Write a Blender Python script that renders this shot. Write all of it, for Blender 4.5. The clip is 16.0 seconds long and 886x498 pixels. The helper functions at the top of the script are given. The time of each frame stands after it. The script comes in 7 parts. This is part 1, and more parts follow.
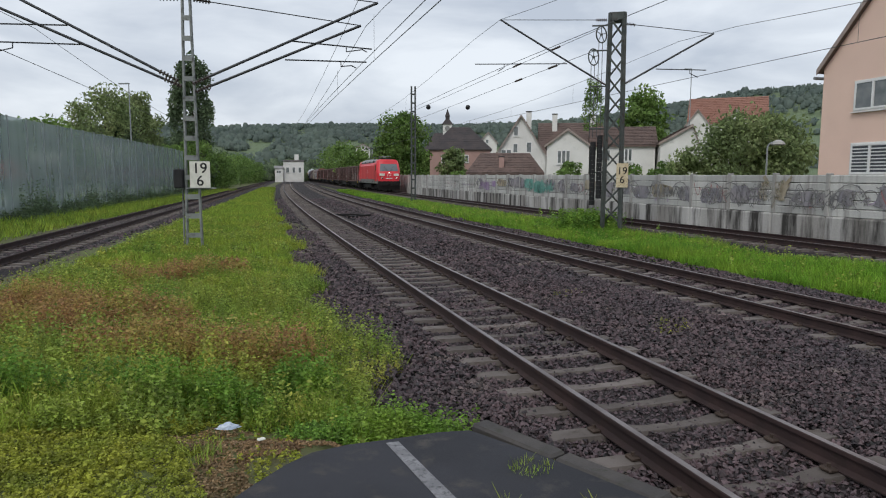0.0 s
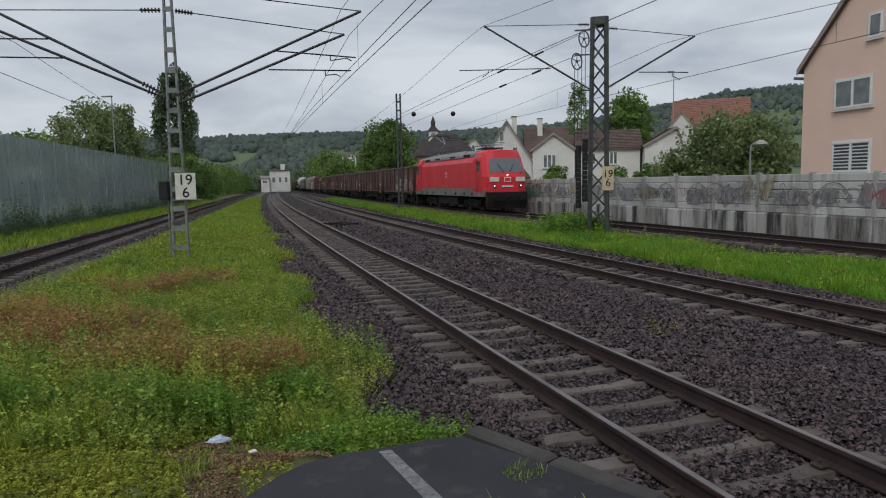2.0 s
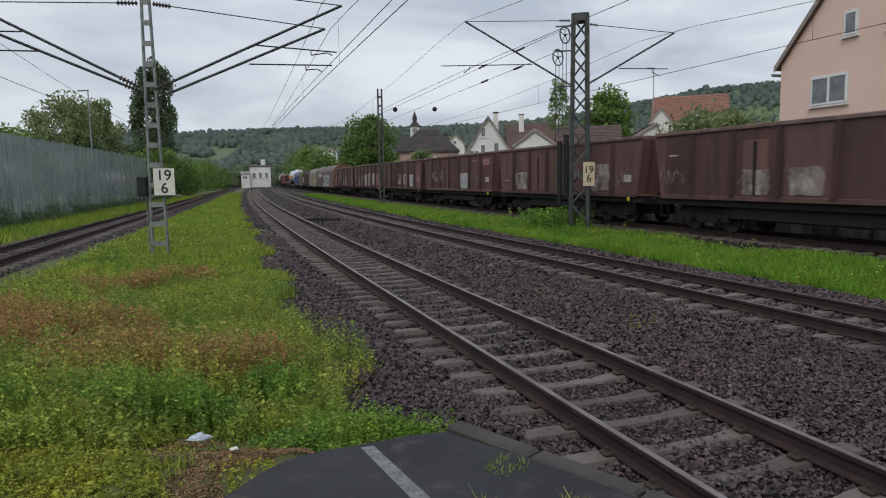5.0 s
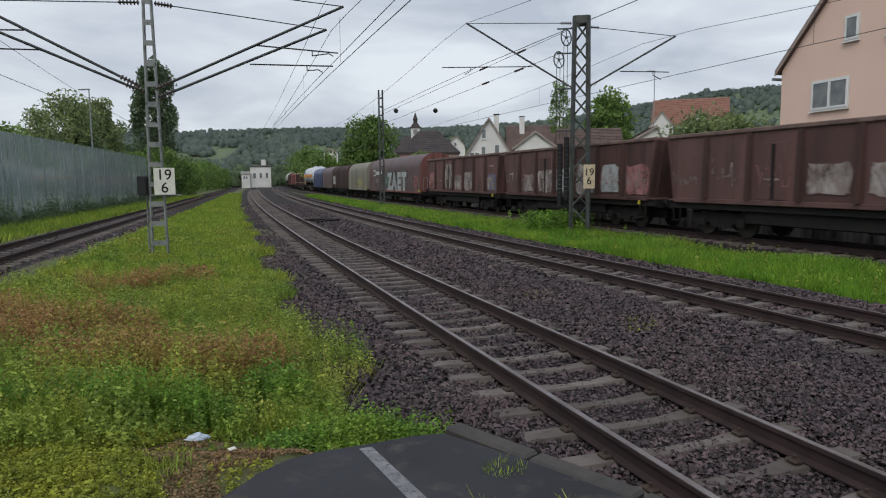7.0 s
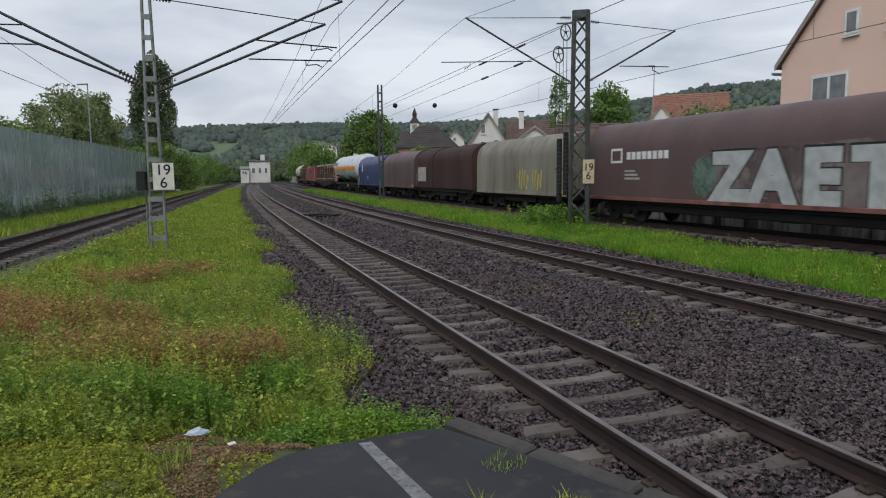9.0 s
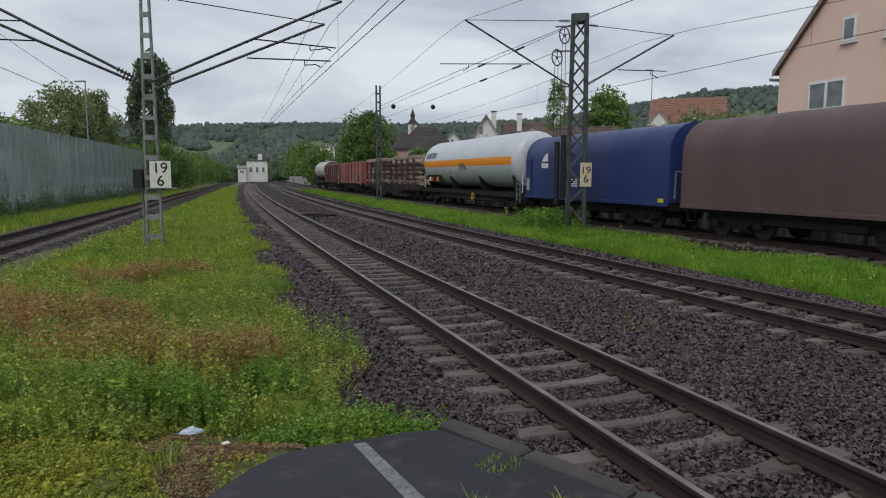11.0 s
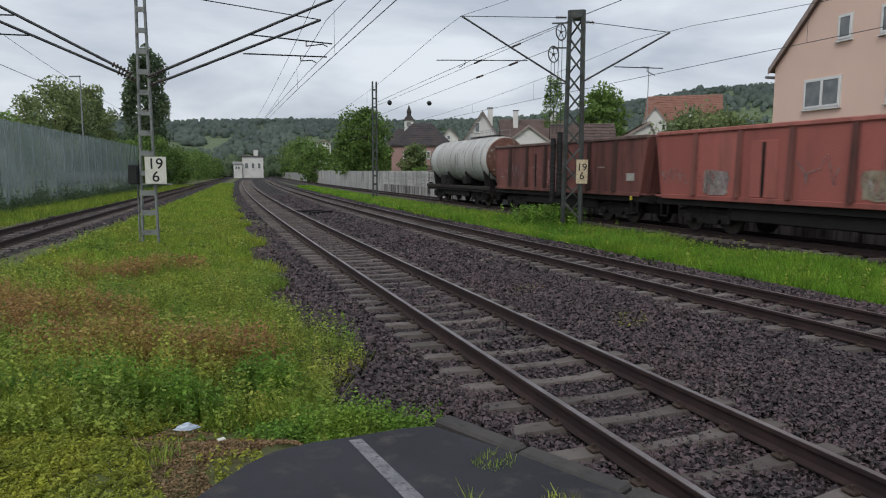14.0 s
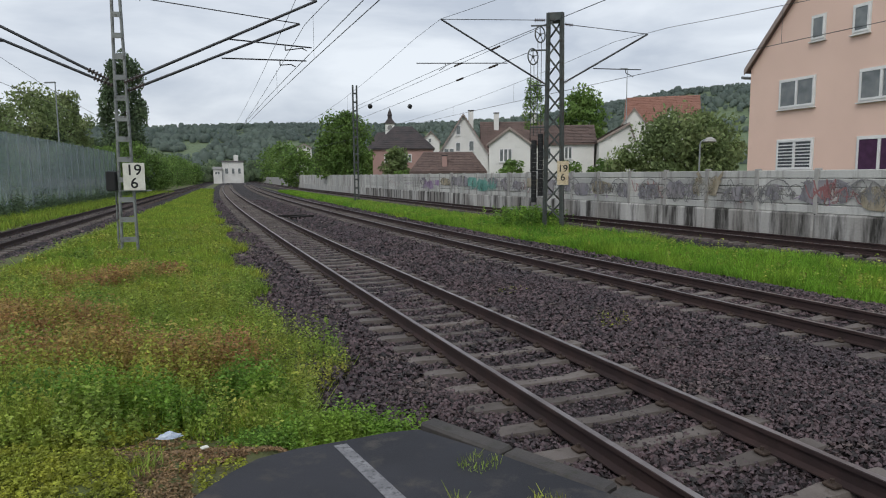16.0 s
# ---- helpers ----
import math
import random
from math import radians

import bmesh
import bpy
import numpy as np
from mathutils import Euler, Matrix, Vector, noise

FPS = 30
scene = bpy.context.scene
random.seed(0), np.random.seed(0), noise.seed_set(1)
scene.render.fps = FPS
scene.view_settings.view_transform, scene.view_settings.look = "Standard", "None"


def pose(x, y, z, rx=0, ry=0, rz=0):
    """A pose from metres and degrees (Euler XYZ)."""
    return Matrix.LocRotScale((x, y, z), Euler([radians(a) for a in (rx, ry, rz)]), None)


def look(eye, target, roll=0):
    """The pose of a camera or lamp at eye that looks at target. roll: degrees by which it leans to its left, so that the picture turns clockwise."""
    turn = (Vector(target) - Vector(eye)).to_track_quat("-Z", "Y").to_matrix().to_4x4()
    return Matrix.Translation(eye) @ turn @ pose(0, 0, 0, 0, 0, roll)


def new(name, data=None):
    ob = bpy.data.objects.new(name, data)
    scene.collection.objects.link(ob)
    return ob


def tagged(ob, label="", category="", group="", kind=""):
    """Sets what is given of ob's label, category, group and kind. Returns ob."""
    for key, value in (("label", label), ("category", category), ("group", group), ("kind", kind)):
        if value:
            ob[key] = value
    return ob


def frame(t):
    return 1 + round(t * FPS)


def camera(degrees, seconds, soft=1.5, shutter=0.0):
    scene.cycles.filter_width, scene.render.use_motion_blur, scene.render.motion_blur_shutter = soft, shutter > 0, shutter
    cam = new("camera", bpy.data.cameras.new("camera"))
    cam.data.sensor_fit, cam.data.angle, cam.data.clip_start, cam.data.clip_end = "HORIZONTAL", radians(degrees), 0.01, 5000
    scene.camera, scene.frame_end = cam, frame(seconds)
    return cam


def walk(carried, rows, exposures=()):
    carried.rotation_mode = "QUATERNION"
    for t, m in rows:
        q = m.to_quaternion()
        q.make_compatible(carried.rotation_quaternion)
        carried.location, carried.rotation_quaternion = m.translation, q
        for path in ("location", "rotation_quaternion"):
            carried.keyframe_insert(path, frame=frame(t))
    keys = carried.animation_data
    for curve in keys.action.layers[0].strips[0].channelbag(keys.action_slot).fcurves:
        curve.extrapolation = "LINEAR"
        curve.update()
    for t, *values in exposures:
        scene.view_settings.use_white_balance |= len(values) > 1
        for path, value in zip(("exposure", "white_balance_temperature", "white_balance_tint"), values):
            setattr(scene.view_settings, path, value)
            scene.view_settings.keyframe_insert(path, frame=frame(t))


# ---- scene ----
cam = camera(67.0, 16.0, soft=1.1, shutter=0.15)
EYE = (0.0, 0.0, 2.215)
TURNS = [
    (0, -0.29, -6.23, -0.21),
    (0.5, -0.78, -5.97, 0.32),
    (1, -0.99, -6.07, 0.59),
    (1.5, -1.07, -5.48, 0.35),
    (2, -1.41, -5.69, 0.99),
    (2.5, -2.02, -6.23, 0.63),
    (3, -2.44, -6.05, 0.48),
    (3.5, -2.67, -6.19, 0.45),
    (4, -2.97, -5.82, 0.97),
    (6.5, -2.86, -6.57, 0.85),
    (7, -2.94, -5.96, 0.55),
    (7.5, -2.78, -6.25, 0.70),
    (8, -2.90, -6.08, 0.31),
    (8.5, -3.00, -6.51, 0.63),
    (9, -3.00, -6.38, 0.56),
    (11.5, -3.24, -6.19, -0.17),
    (12, -3.13, -5.70, -0.00),
    (12.5, -3.23, -5.73, 0.11),
    (13, -2.39, -5.72, -0.06),
    (13.5, -2.83, -6.47, -0.20),
    (14, -3.54, -6.55, -0.27),
    (14.5, -4.09, -6.91, -0.23),
    (15, -4.61, -6.67, 0.07),
    (15.5, -4.98, -6.16, 0.01),
    (16, -5.10, -6.31, 0.40),
]
walk(cam, [(t, pose(*EYE, 90 + pitch, roll, yaw)) for t, yaw, pitch, roll in TURNS], [(0.0, 0.02), (1.5, -0.08), (2.0, -0.35), (2.5, -0.28), (3.5, -0.20), (4.0, -0.22), (6.5, 0.0), (7.0, -0.10), (8.0, -0.17), (9.0, -0.09), (11.5, -0.20), (12.5, -0.18), (13.0, -0.18), (14.0, -0.11), (14.5, -0.08), (15.0, 0.08), (16.0, 0.02)])

# ---- sky and sun: overcast afternoon ----
world = bpy.data.worlds.new("overcast_sky")
scene.world = world
world.use_nodes = True
wn, wl = world.node_tree.nodes, world.node_tree.links
wn.clear()
w_out = wn.new("ShaderNodeOutputWorld")
w_bg = wn.new("ShaderNodeBackground")
w_sky = wn.new("ShaderNodeTexSky")
w_sky.sky_type, w_sky.sun_disc = "NISHITA", False
w_sky.sun_elevation, w_sky.sun_rotation = radians(50), radians(200)
w_sky.air_density, w_sky.dust_density = 1.0, 3.0
w_co = wn.new("ShaderNodeTexCoord")
w_map = wn.new("ShaderNodeMapping")
w_map.inputs["Scale"].default_value = (1.3, 1.3, 4.2)
w_noise = wn.new("ShaderNodeTexNoise")
w_noise.inputs["Scale"].default_value = 2.3
w_noise.inputs["Detail"].default_value = 6.0
w_noise.inputs["Roughness"].default_value = 0.52
w_noise.inputs["Distortion"].default_value = 0.35
w_ramp = wn.new("ShaderNodeValToRGB")
w_ramp.color_ramp.elements[0].position, w_ramp.color_ramp.elements[0].color = 0.37, (4.33, 4.8, 5.55, 1)
w_ramp.color_ramp.elements[1].position, w_ramp.color_ramp.elements[1].color = 0.62, (6.92, 7.35, 7.88, 1)
w_mix = wn.new("ShaderNodeMix")
w_mix.data_type = "RGBA"
w_mix.inputs["Factor"].default_value = 0.9
wl.new(w_co.outputs["Generated"], w_map.inputs["Vector"])
wl.new(w_map.outputs["Vector"], w_noise.inputs["Vector"])
wl.new(w_noise.outputs["Fac"], w_ramp.inputs["Fac"])
wl.new(w_sky.outputs["Color"], w_mix.inputs["A"])
wl.new(w_ramp.outputs["Color"], w_mix.inputs["B"])
wl.new(w_mix.outputs["Result"], w_bg.inputs["Color"])
w_bg.inputs["Strength"].default_value = 0.125
wl.new(w_bg.outputs["Background"], w_out.inputs["Surface"])
sun = new("sun", bpy.data.lights.new("sun", "SUN"))
sun.data.energy, sun.data.angle, sun.data.color = 1.2, radians(25), (1.0, 0.97, 0.92)
sun.matrix_world = look((0, 0, 30), (12, 26, 0))

# ---- materials ----
MATS = {}


def mat(name, a, b=None, rough=0.8, metal=0.0, scale=4.0, fine=40.0, bump=0.2, spread=0.0, c=None, dirt=0.35, depth=0.02, spec=0.3, streak=False, world=False):
    """Two colours mixed by a broad noise, a third in stains, fine grain in the relief, and an optional spread of value from piece to piece."""
    if name in MATS:
        return MATS[name]
    b = b or tuple(v * 0.8 for v in a)
    m = bpy.data.materials.new(name)
    m.use_nodes = True
    n, l = m.node_tree.nodes, m.node_tree.links
    n.clear()
    out = n.new("ShaderNodeOutputMaterial")
    bsdf = n.new("ShaderNodeBsdfPrincipled")
    co = n.new("ShaderNodeTexCoord")
    mp = n.new("ShaderNodeMapping")
    if streak:
        mp.inputs["Scale"].default_value = (1.0, 1.0, 0.12)
    where = n.new("ShaderNodeNewGeometry").outputs["Position"] if world else co.outputs["Object"]
    if spread > 0 and not world:
        # pieces that share a mesh each take their own stretch of the pattern
        info, push = n.new("ShaderNodeObjectInfo"), n.new("ShaderNodeVectorMath")
        push.operation = "MULTIPLY_ADD"
        push.inputs[1].default_value = (1.37, 0.71, 1.13)
        l.new(info.outputs["Location"], push.inputs[0])
        l.new(where, push.inputs[2])
        where = push.outputs["Vector"]
    l.new(where, mp.inputs["Vector"])
    big = n.new("ShaderNodeTexNoise")
    big.inputs["Scale"].default_value, big.inputs["Detail"].default_value = scale, 5.0
    l.new(mp.outputs["Vector"], big.inputs["Vector"])
    small = n.new("ShaderNodeTexNoise")
    small.inputs["Scale"].default_value, small.inputs["Detail"].default_value = fine, 3.0
    l.new(co.outputs["Object"], small.inputs["Vector"])
    ramp = n.new("ShaderNodeValToRGB")
    e = ramp.color_ramp.elements
    e[0].position, e[0].color = 0.36, (*a, 1)
    e[1].position, e[1].color = 0.64, (*b, 1)
    l.new(big.outputs["Fac"], ramp.inputs["Fac"])
    colour = ramp.outputs["Color"]
    if c:
        stain = n.new("ShaderNodeTexNoise")
        stain.inputs["Scale"].default_value, stain.inputs["Detail"].default_value = scale * 2.7, 6.0
        stain.inputs["Roughness"].default_value = 0.65
        l.new(mp.outputs["Vector"], stain.inputs["Vector"])
        sr = n.new("ShaderNodeMapRange")
        sr.inputs["From Min"].default_value, sr.inputs["From Max"].default_value = 0.62 - dirt * 0.25, 0.78 - dirt * 0.25
        l.new(stain.outputs["Fac"], sr.inputs["Value"])
        mx = n.new("ShaderNodeMix")
        mx.data_type = "RGBA"
        l.new(sr.outputs["Result"], mx.inputs["Factor"])
        l.new(colour, mx.inputs["A"])
        mx.inputs["B"].default_value = (*c, 1)
        colour = mx.outputs["Result"]
    hv = n.new("ShaderNodeHueSaturation")
    l.new(colour, hv.inputs["Color"])
    val = n.new("ShaderNodeMapRange")
    val.inputs["To Min"].default_value, val.inputs["To Max"].default_value = 0.82, 1.18
    l.new(small.outputs["Fac"], val.inputs["Value"])
    value = val.outputs["Result"]
    if spread:
        if spread > 0:
            src = n.new("ShaderNodeObjectInfo").outputs["Random"]
        else:
            src = n.new("ShaderNodeNewGeometry").outputs["Random Per Island"]
        vr = n.new("ShaderNodeMapRange")
        vr.inputs["To Min"].default_value, vr.inputs["To Max"].default_value = 1 - abs(spread), 1 + abs(spread)
        l.new(src, vr.inputs["Value"])
        mul = n.new("ShaderNodeMath")
        mul.operation = "MULTIPLY"
        l.new(value, mul.inputs[0])
        l.new(vr.outputs["Result"], mul.inputs[1])
        value = mul.outputs[0]
    l.new(value, hv.inputs["Value"])
    l.new(hv.outputs["Color"], bsdf.inputs["Base Color"])
    rr = n.new("ShaderNodeMapRange")
    rr.inputs["To Min"].default_value, rr.inputs["To Max"].default_value = max(rough - 0.12, 0.03), min(rough + 0.12, 1)
    l.new(big.outputs["Fac"], rr.inputs["Value"])
    l.new(rr.outputs["Result"], bsdf.inputs["Roughness"])
    bsdf.inputs["Metallic"].default_value = metal
    bsdf.inputs["Specular IOR Level"].default_value = spec
    if bump:
        bp = n.new("ShaderNodeBump")
        bp.inputs["Strength"].default_value, bp.inputs["Distance"].default_value = bump, depth
        l.new(small.outputs["Fac"], bp.inputs["Height"])
        l.new(bp.outputs["Normal"], bsdf.inputs["Normal"])
    l.new(bsdf.outputs["BSDF"], out.inputs["Surface"])
    MATS[name] = m
    return m


def leaf_mat(name, a, b, c, patch=0.6, thin=0.35, low=0.55, high=1.4, clump=0.28):
    """Leaves: hue from plant to plant in patches, value from leaf to leaf, some light let through."""
    m = bpy.data.materials.new(name)
    m.use_nodes = True
    n, l = m.node_tree.nodes, m.node_tree.links
    n.clear()
    out = n.new("ShaderNodeOutputMaterial")
    geo = n.new("ShaderNodeNewGeometry")
    co = n.new("ShaderNodeTexCoord")
    no = n.new("ShaderNodeTexNoise")
    no.inputs["Scale"].default_value, no.inputs["Detail"].default_value = patch, 4.0
    l.new(co.outputs["Object"], no.inputs["Vector"])
    ramp = n.new("ShaderNodeValToRGB")
    e = ramp.color_ramp.elements
    e[0].position, e[0].color = 0.34, (*a, 1)
    e[1].position, e[1].color = 0.66, (*c, 1)
    mid = e.new(0.5)
    mid.color = (*b, 1)
    l.new(no.outputs["Fac"], ramp.inputs["Fac"])
    vr = n.new("ShaderNodeMapRange")
    vr.inputs["To Min"].default_value, vr.inputs["To Max"].default_value = low, high
    l.new(geo.outputs["Random Per Island"], vr.inputs["Value"])
    tone = n.new("ShaderNodeTexNoise")
    tone.inputs["Scale"].default_value, tone.inputs["Detail"].default_value = patch * 5.0, 3.0
    l.new(co.outputs["Object"], tone.inputs["Vector"])
    tv = n.new("ShaderNodeMapRange")
    tv.inputs["From Min"].default_value, tv.inputs["From Max"].default_value = 0.32, 0.68
    tv.inputs["To Min"].default_value, tv.inputs["To Max"].default_value = 1 - clump, 1 + clump
    l.new(tone.outputs["Fac"], tv.inputs["Value"])
    both = n.new("ShaderNodeMath")
    both.operation = "MULTIPLY"
    l.new(vr.outputs["Result"], both.inputs[0])
    l.new(tv.outputs["Result"], both.inputs[1])
    hv = n.new("ShaderNodeHueSaturation")
    l.new(ramp.outputs["Color"], hv.inputs["Color"])
    l.new(both.outputs[0], hv.inputs["Value"])
    d = n.new("ShaderNodeBsdfPrincipled")
    d.inputs["Roughness"].default_value = 0.6
    d.inputs["Specular IOR Level"].default_value = 0.25
    t = n.new("ShaderNodeBsdfTranslucent")
    mix = n.new("ShaderNodeMixShader")
    mix.inputs[0].default_value = thin
    l.new(hv.outputs["Color"], d.inputs["Base Color"])
    l.new(hv.outputs["Color"], t.inputs["Color"])
    l.new(d.outputs["BSDF"], mix.inputs[1])
    l.new(t.outputs["BSDF"], mix.inputs[2])
    l.new(mix.outputs["Shader"], out.inputs["Surface"])
    return m


def worn_mat(name, a, b, cover=0.6, scale=1.6, rough=0.75, ragged=0.35):
    """Old spray paint: two tones, flaked and washed away in streaks and round its border, so that the surface under it shows."""
    m = bpy.data.materials.new(name)
    m.use_nodes = True
    n, l = m.node_tree.nodes, m.node_tree.links
    n.clear()
    out = n.new("ShaderNodeOutputMaterial")
    co = n.new("ShaderNodeTexCoord")
    mp = n.new("ShaderNodeMapping")
    mp.inputs["Scale"].default_value = (1.0, 1.0, 0.45)
    l.new(co.outputs["Object"], mp.inputs["Vector"])
    big = n.new("ShaderNodeTexNoise")
    big.inputs["Scale"].default_value, big.inputs["Detail"].default_value = scale, 7.0
    big.inputs["Roughness"].default_value = 0.68
    l.new(mp.outputs["Vector"], big.inputs["Vector"])
    tone = n.new("ShaderNodeTexNoise")
    tone.inputs["Scale"].default_value, tone.inputs["Detail"].default_value = scale * 1.7, 4.0
    l.new(co.outputs["Object"], tone.inputs["Vector"])
    ramp = n.new("ShaderNodeValToRGB")
    e = ramp.color_ramp.elements
    e[0].position, e[0].color = 0.38, (*a, 1)
    e[1].position, e[1].color = 0.62, (*b, 1)
    l.new(tone.outputs["Fac"], ramp.inputs["Fac"])
    pr = n.new("ShaderNodeBsdfPrincipled")
    pr.inputs["Roughness"].default_value = rough
    l.new(ramp.outputs["Color"], pr.inputs["Base Color"])
    keep = n.new("ShaderNodeMapRange")
    keep.inputs["From Min"].default_value, keep.inputs["From Max"].default_value = 0.62 - cover * 0.45, 0.72 - cover * 0.45 + ragged * 0.2
    l.new(big.outputs["Fac"], keep.inputs["Value"])
    tr = n.new("ShaderNodeBsdfTransparent")
    mix = n.new("ShaderNodeMixShader")
    l.new(keep.outputs["Result"], mix.inputs[0])
    l.new(tr.outputs["BSDF"], mix.inputs[1])
    l.new(pr.outputs["BSDF"], mix.inputs[2])
    l.new(mix.outputs["Shader"], out.inputs["Surface"])
    return m


def lamp_mat(name, colour, strength):
    m = bpy.data.materials.new(name)
    m.use_nodes = True
    b = m.node_tree.nodes["Principled BSDF"]
    b.inputs["Base Color"].default_value = (*colour, 1)
    b.inputs["Emission Color"].default_value = (*colour, 1)
    b.inputs["Emission Strength"].default_value = strength
    return m


def pane_mat(name, tint, clear, rough=0.08):
    """A sheet of tinted plastic or glass that partly lets through what stands behind it."""
    m = bpy.data.materials.new(name)
    m.use_nodes = True
    n, l = m.node_tree.nodes, m.node_tree.links
    n.clear()
    out = n.new("ShaderNodeOutputMaterial")
    tr = n.new("ShaderNodeBsdfTransparent")
    tr.inputs["Color"].default_value = (0.86, 0.9, 0.9, 1)
    co = n.new("ShaderNodeTexCoord")
    mp = n.new("ShaderNodeMapping")
    mp.inputs["Scale"].default_value = (1, 1, 0.1)
    no = n.new("ShaderNodeTexNoise")
    no.inputs["Scale"].default_value, no.inputs["Detail"].default_value = 1.4, 5.0
    l.new(co.outputs["Object"], mp.inputs["Vector"])
    l.new(mp.outputs["Vector"], no.inputs["Vector"])
    pr = n.new("ShaderNodeBsdfPrincipled")
    pr.inputs["Base Color"].default_value = (*tint, 1)
    pr.inputs["Roughness"].default_value = rough
    mr = n.new("ShaderNodeMapRange")
    mr.inputs["To Min"].default_value, mr.inputs["To Max"].default_value = 1 - clear - 0.15, 1 - clear + 0.2
    l.new(no.outputs["Fac"], mr.inputs["Value"])
    mix = n.new("ShaderNodeMixShader")
    l.new(mr.outputs["Result"], mix.inputs[0])
    l.new(tr.outputs["BSDF"], mix.inputs[1])
    l.new(pr.outputs["BSDF"], mix.inputs[2])
    l.new(mix.outputs["Shader"], out.inputs["Surface"])
    return m


M_SOIL = mat("soil", (0.085, 0.085, 0.035), (0.10, 0.125, 0.035), scale=0.5, fine=18, bump=0.6, depth=0.05, c=(0.10, 0.075, 0.04))
M_MEADOW = mat("meadow", (0.11, 0.155, 0.085), (0.14, 0.18, 0.095), scale=0.15, fine=6, bump=0.6, depth=0.1, c=(0.035, 0.06, 0.018))
# bed kept near black: shade in the gaps between stones is painted here
M_SHADED_BED = mat("ballast_bed", (0.013, 0.0095, 0.010), (0.026, 0.019, 0.019), scale=0.5, fine=26, bump=1.0, depth=0.06, c=(0.085, 0.07, 0.055), dirt=0.2)
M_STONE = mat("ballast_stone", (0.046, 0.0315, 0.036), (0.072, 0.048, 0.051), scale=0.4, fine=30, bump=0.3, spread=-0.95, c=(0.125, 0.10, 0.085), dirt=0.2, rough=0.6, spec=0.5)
M_RAIL_SIDE = mat("rusty_rail", (0.030, 0.019, 0.019), (0.048, 0.029, 0.027), scale=3, fine=60, bump=0.3, depth=0.004, c=(0.03, 0.02, 0.017))
M_RAIL_TOP = mat("rail_running_surface", (0.25, 0.22, 0.215), (0.16, 0.135, 0.13), rough=0.4, metal=0.65, scale=2, fine=50, bump=0.05)
M_SLEEPER = mat("concrete_sleeper", (0.150, 0.129, 0.117), (0.105, 0.089, 0.080), scale=2.5, fine=60, bump=0.35, depth=0.008, spread=0.22, c=(0.075, 0.06, 0.05))
M_CLIP = mat("fastening_steel", (0.055, 0.04, 0.033), (0.085, 0.06, 0.045), rough=0.7, metal=0.3)
M_ASPHALT = mat("asphalt", (0.025, 0.026, 0.031), (0.038, 0.039, 0.046), rough=0.85, scale=1.5, fine=140, bump=0.5, depth=0.006, c=(0.066, 0.060, 0.056), dirt=0.3)
M_KERB = mat("kerb_stone", (0.050, 0.046, 0.045), (0.074, 0.067, 0.063), scale=3, fine=70, bump=0.5, depth=0.01, c=(0.045, 0.045, 0.035))
M_PAINT = mat("worn_white_paint", (0.24, 0.24, 0.25), (0.16, 0.16, 0.17), scale=9, fine=120, bump=0.3, depth=0.003, c=(0.075, 0.075, 0.08), dirt=0.45)
M_MAST = mat("galvanised_mast", (0.19, 0.205, 0.20), (0.25, 0.265, 0.255), rough=0.6, metal=0.25, scale=2, fine=40, bump=0.1, c=(0.08, 0.075, 0.065))
M_MAST_DARK = mat("painted_mast", (0.060, 0.070, 0.066), (0.095, 0.105, 0.10), rough=0.6, metal=0.2, scale=2, fine=40, bump=0.1, c=(0.06, 0.045, 0.035))
M_ARM = mat("cantilever_tube", (0.035, 0.038, 0.042), (0.055, 0.058, 0.062), rough=0.5, metal=0.3, bump=0)
M_WIRE = mat("copper_wire", (0.05, 0.055, 0.055), (0.07, 0.075, 0.075), rough=0.5, metal=0.4, bump=0)
M_INSUL = mat("insulator", (0.045, 0.035, 0.03), (0.07, 0.05, 0.045), rough=0.35, bump=0)
M_SIGN = mat("sign_plate", (0.70, 0.69, 0.62), (0.60, 0.59, 0.52), rough=0.5, scale=5, bump=0.05, c=(0.40, 0.38, 0.32), dirt=0.1)
M_SIGN_OLD = mat("old_sign_plate", (0.50, 0.40, 0.26), (0.60, 0.52, 0.36), rough=0.6, scale=6, bump=0.05, c=(0.25, 0.16, 0.09))
M_BLACK = mat("black_paint", (0.012, 0.012, 0.013), (0.02, 0.02, 0.02), rough=0.5, bump=0)
M_PANEL = mat("noise_wall_panel", (0.40, 0.40, 0.385), (0.54, 0.535, 0.51), scale=0.7, fine=40, bump=0.25, depth=0.008, spread=0.13, c=(0.24, 0.225, 0.215), dirt=0.5, streak=True, world=True)
M_POST = mat("noise_wall_post", (0.30, 0.295, 0.28), (0.38, 0.37, 0.35), scale=2, fine=50, bump=0.2, depth=0.005, spread=0.12)
M_PLINTH = mat("stained_concrete_plinth", (0.50, 0.49, 0.47), (0.27, 0.255, 0.235), scale=0.55, fine=30, bump=0.3, depth=0.01, c=(0.045, 0.042, 0.038), dirt=0.66, streak=True, spread=0.07, world=True)
M_PINK = mat("salmon_render", (0.80, 0.575, 0.475), (0.76, 0.545, 0.45), rough=0.9, scale=0.6, fine=60, bump=0.25, depth=0.004)
M_WHITEWALL = mat("white_render", (0.72, 0.71, 0.68), (0.62, 0.61, 0.58), rough=0.9, scale=0.4, fine=50, bump=0.2, depth=0.004, c=(0.50, 0.49, 0.46), dirt=0.15)
M_ROSEWALL = mat("rose_render", (0.42, 0.27, 0.24), (0.36, 0.235, 0.21), rough=0.9, scale=0.5, fine=50, bump=0.2)
M_GREYWALL = mat("grey_boarding", (0.22, 0.215, 0.21), (0.28, 0.275, 0.27), rough=0.9, scale=1, fine=30, bump=0.2)
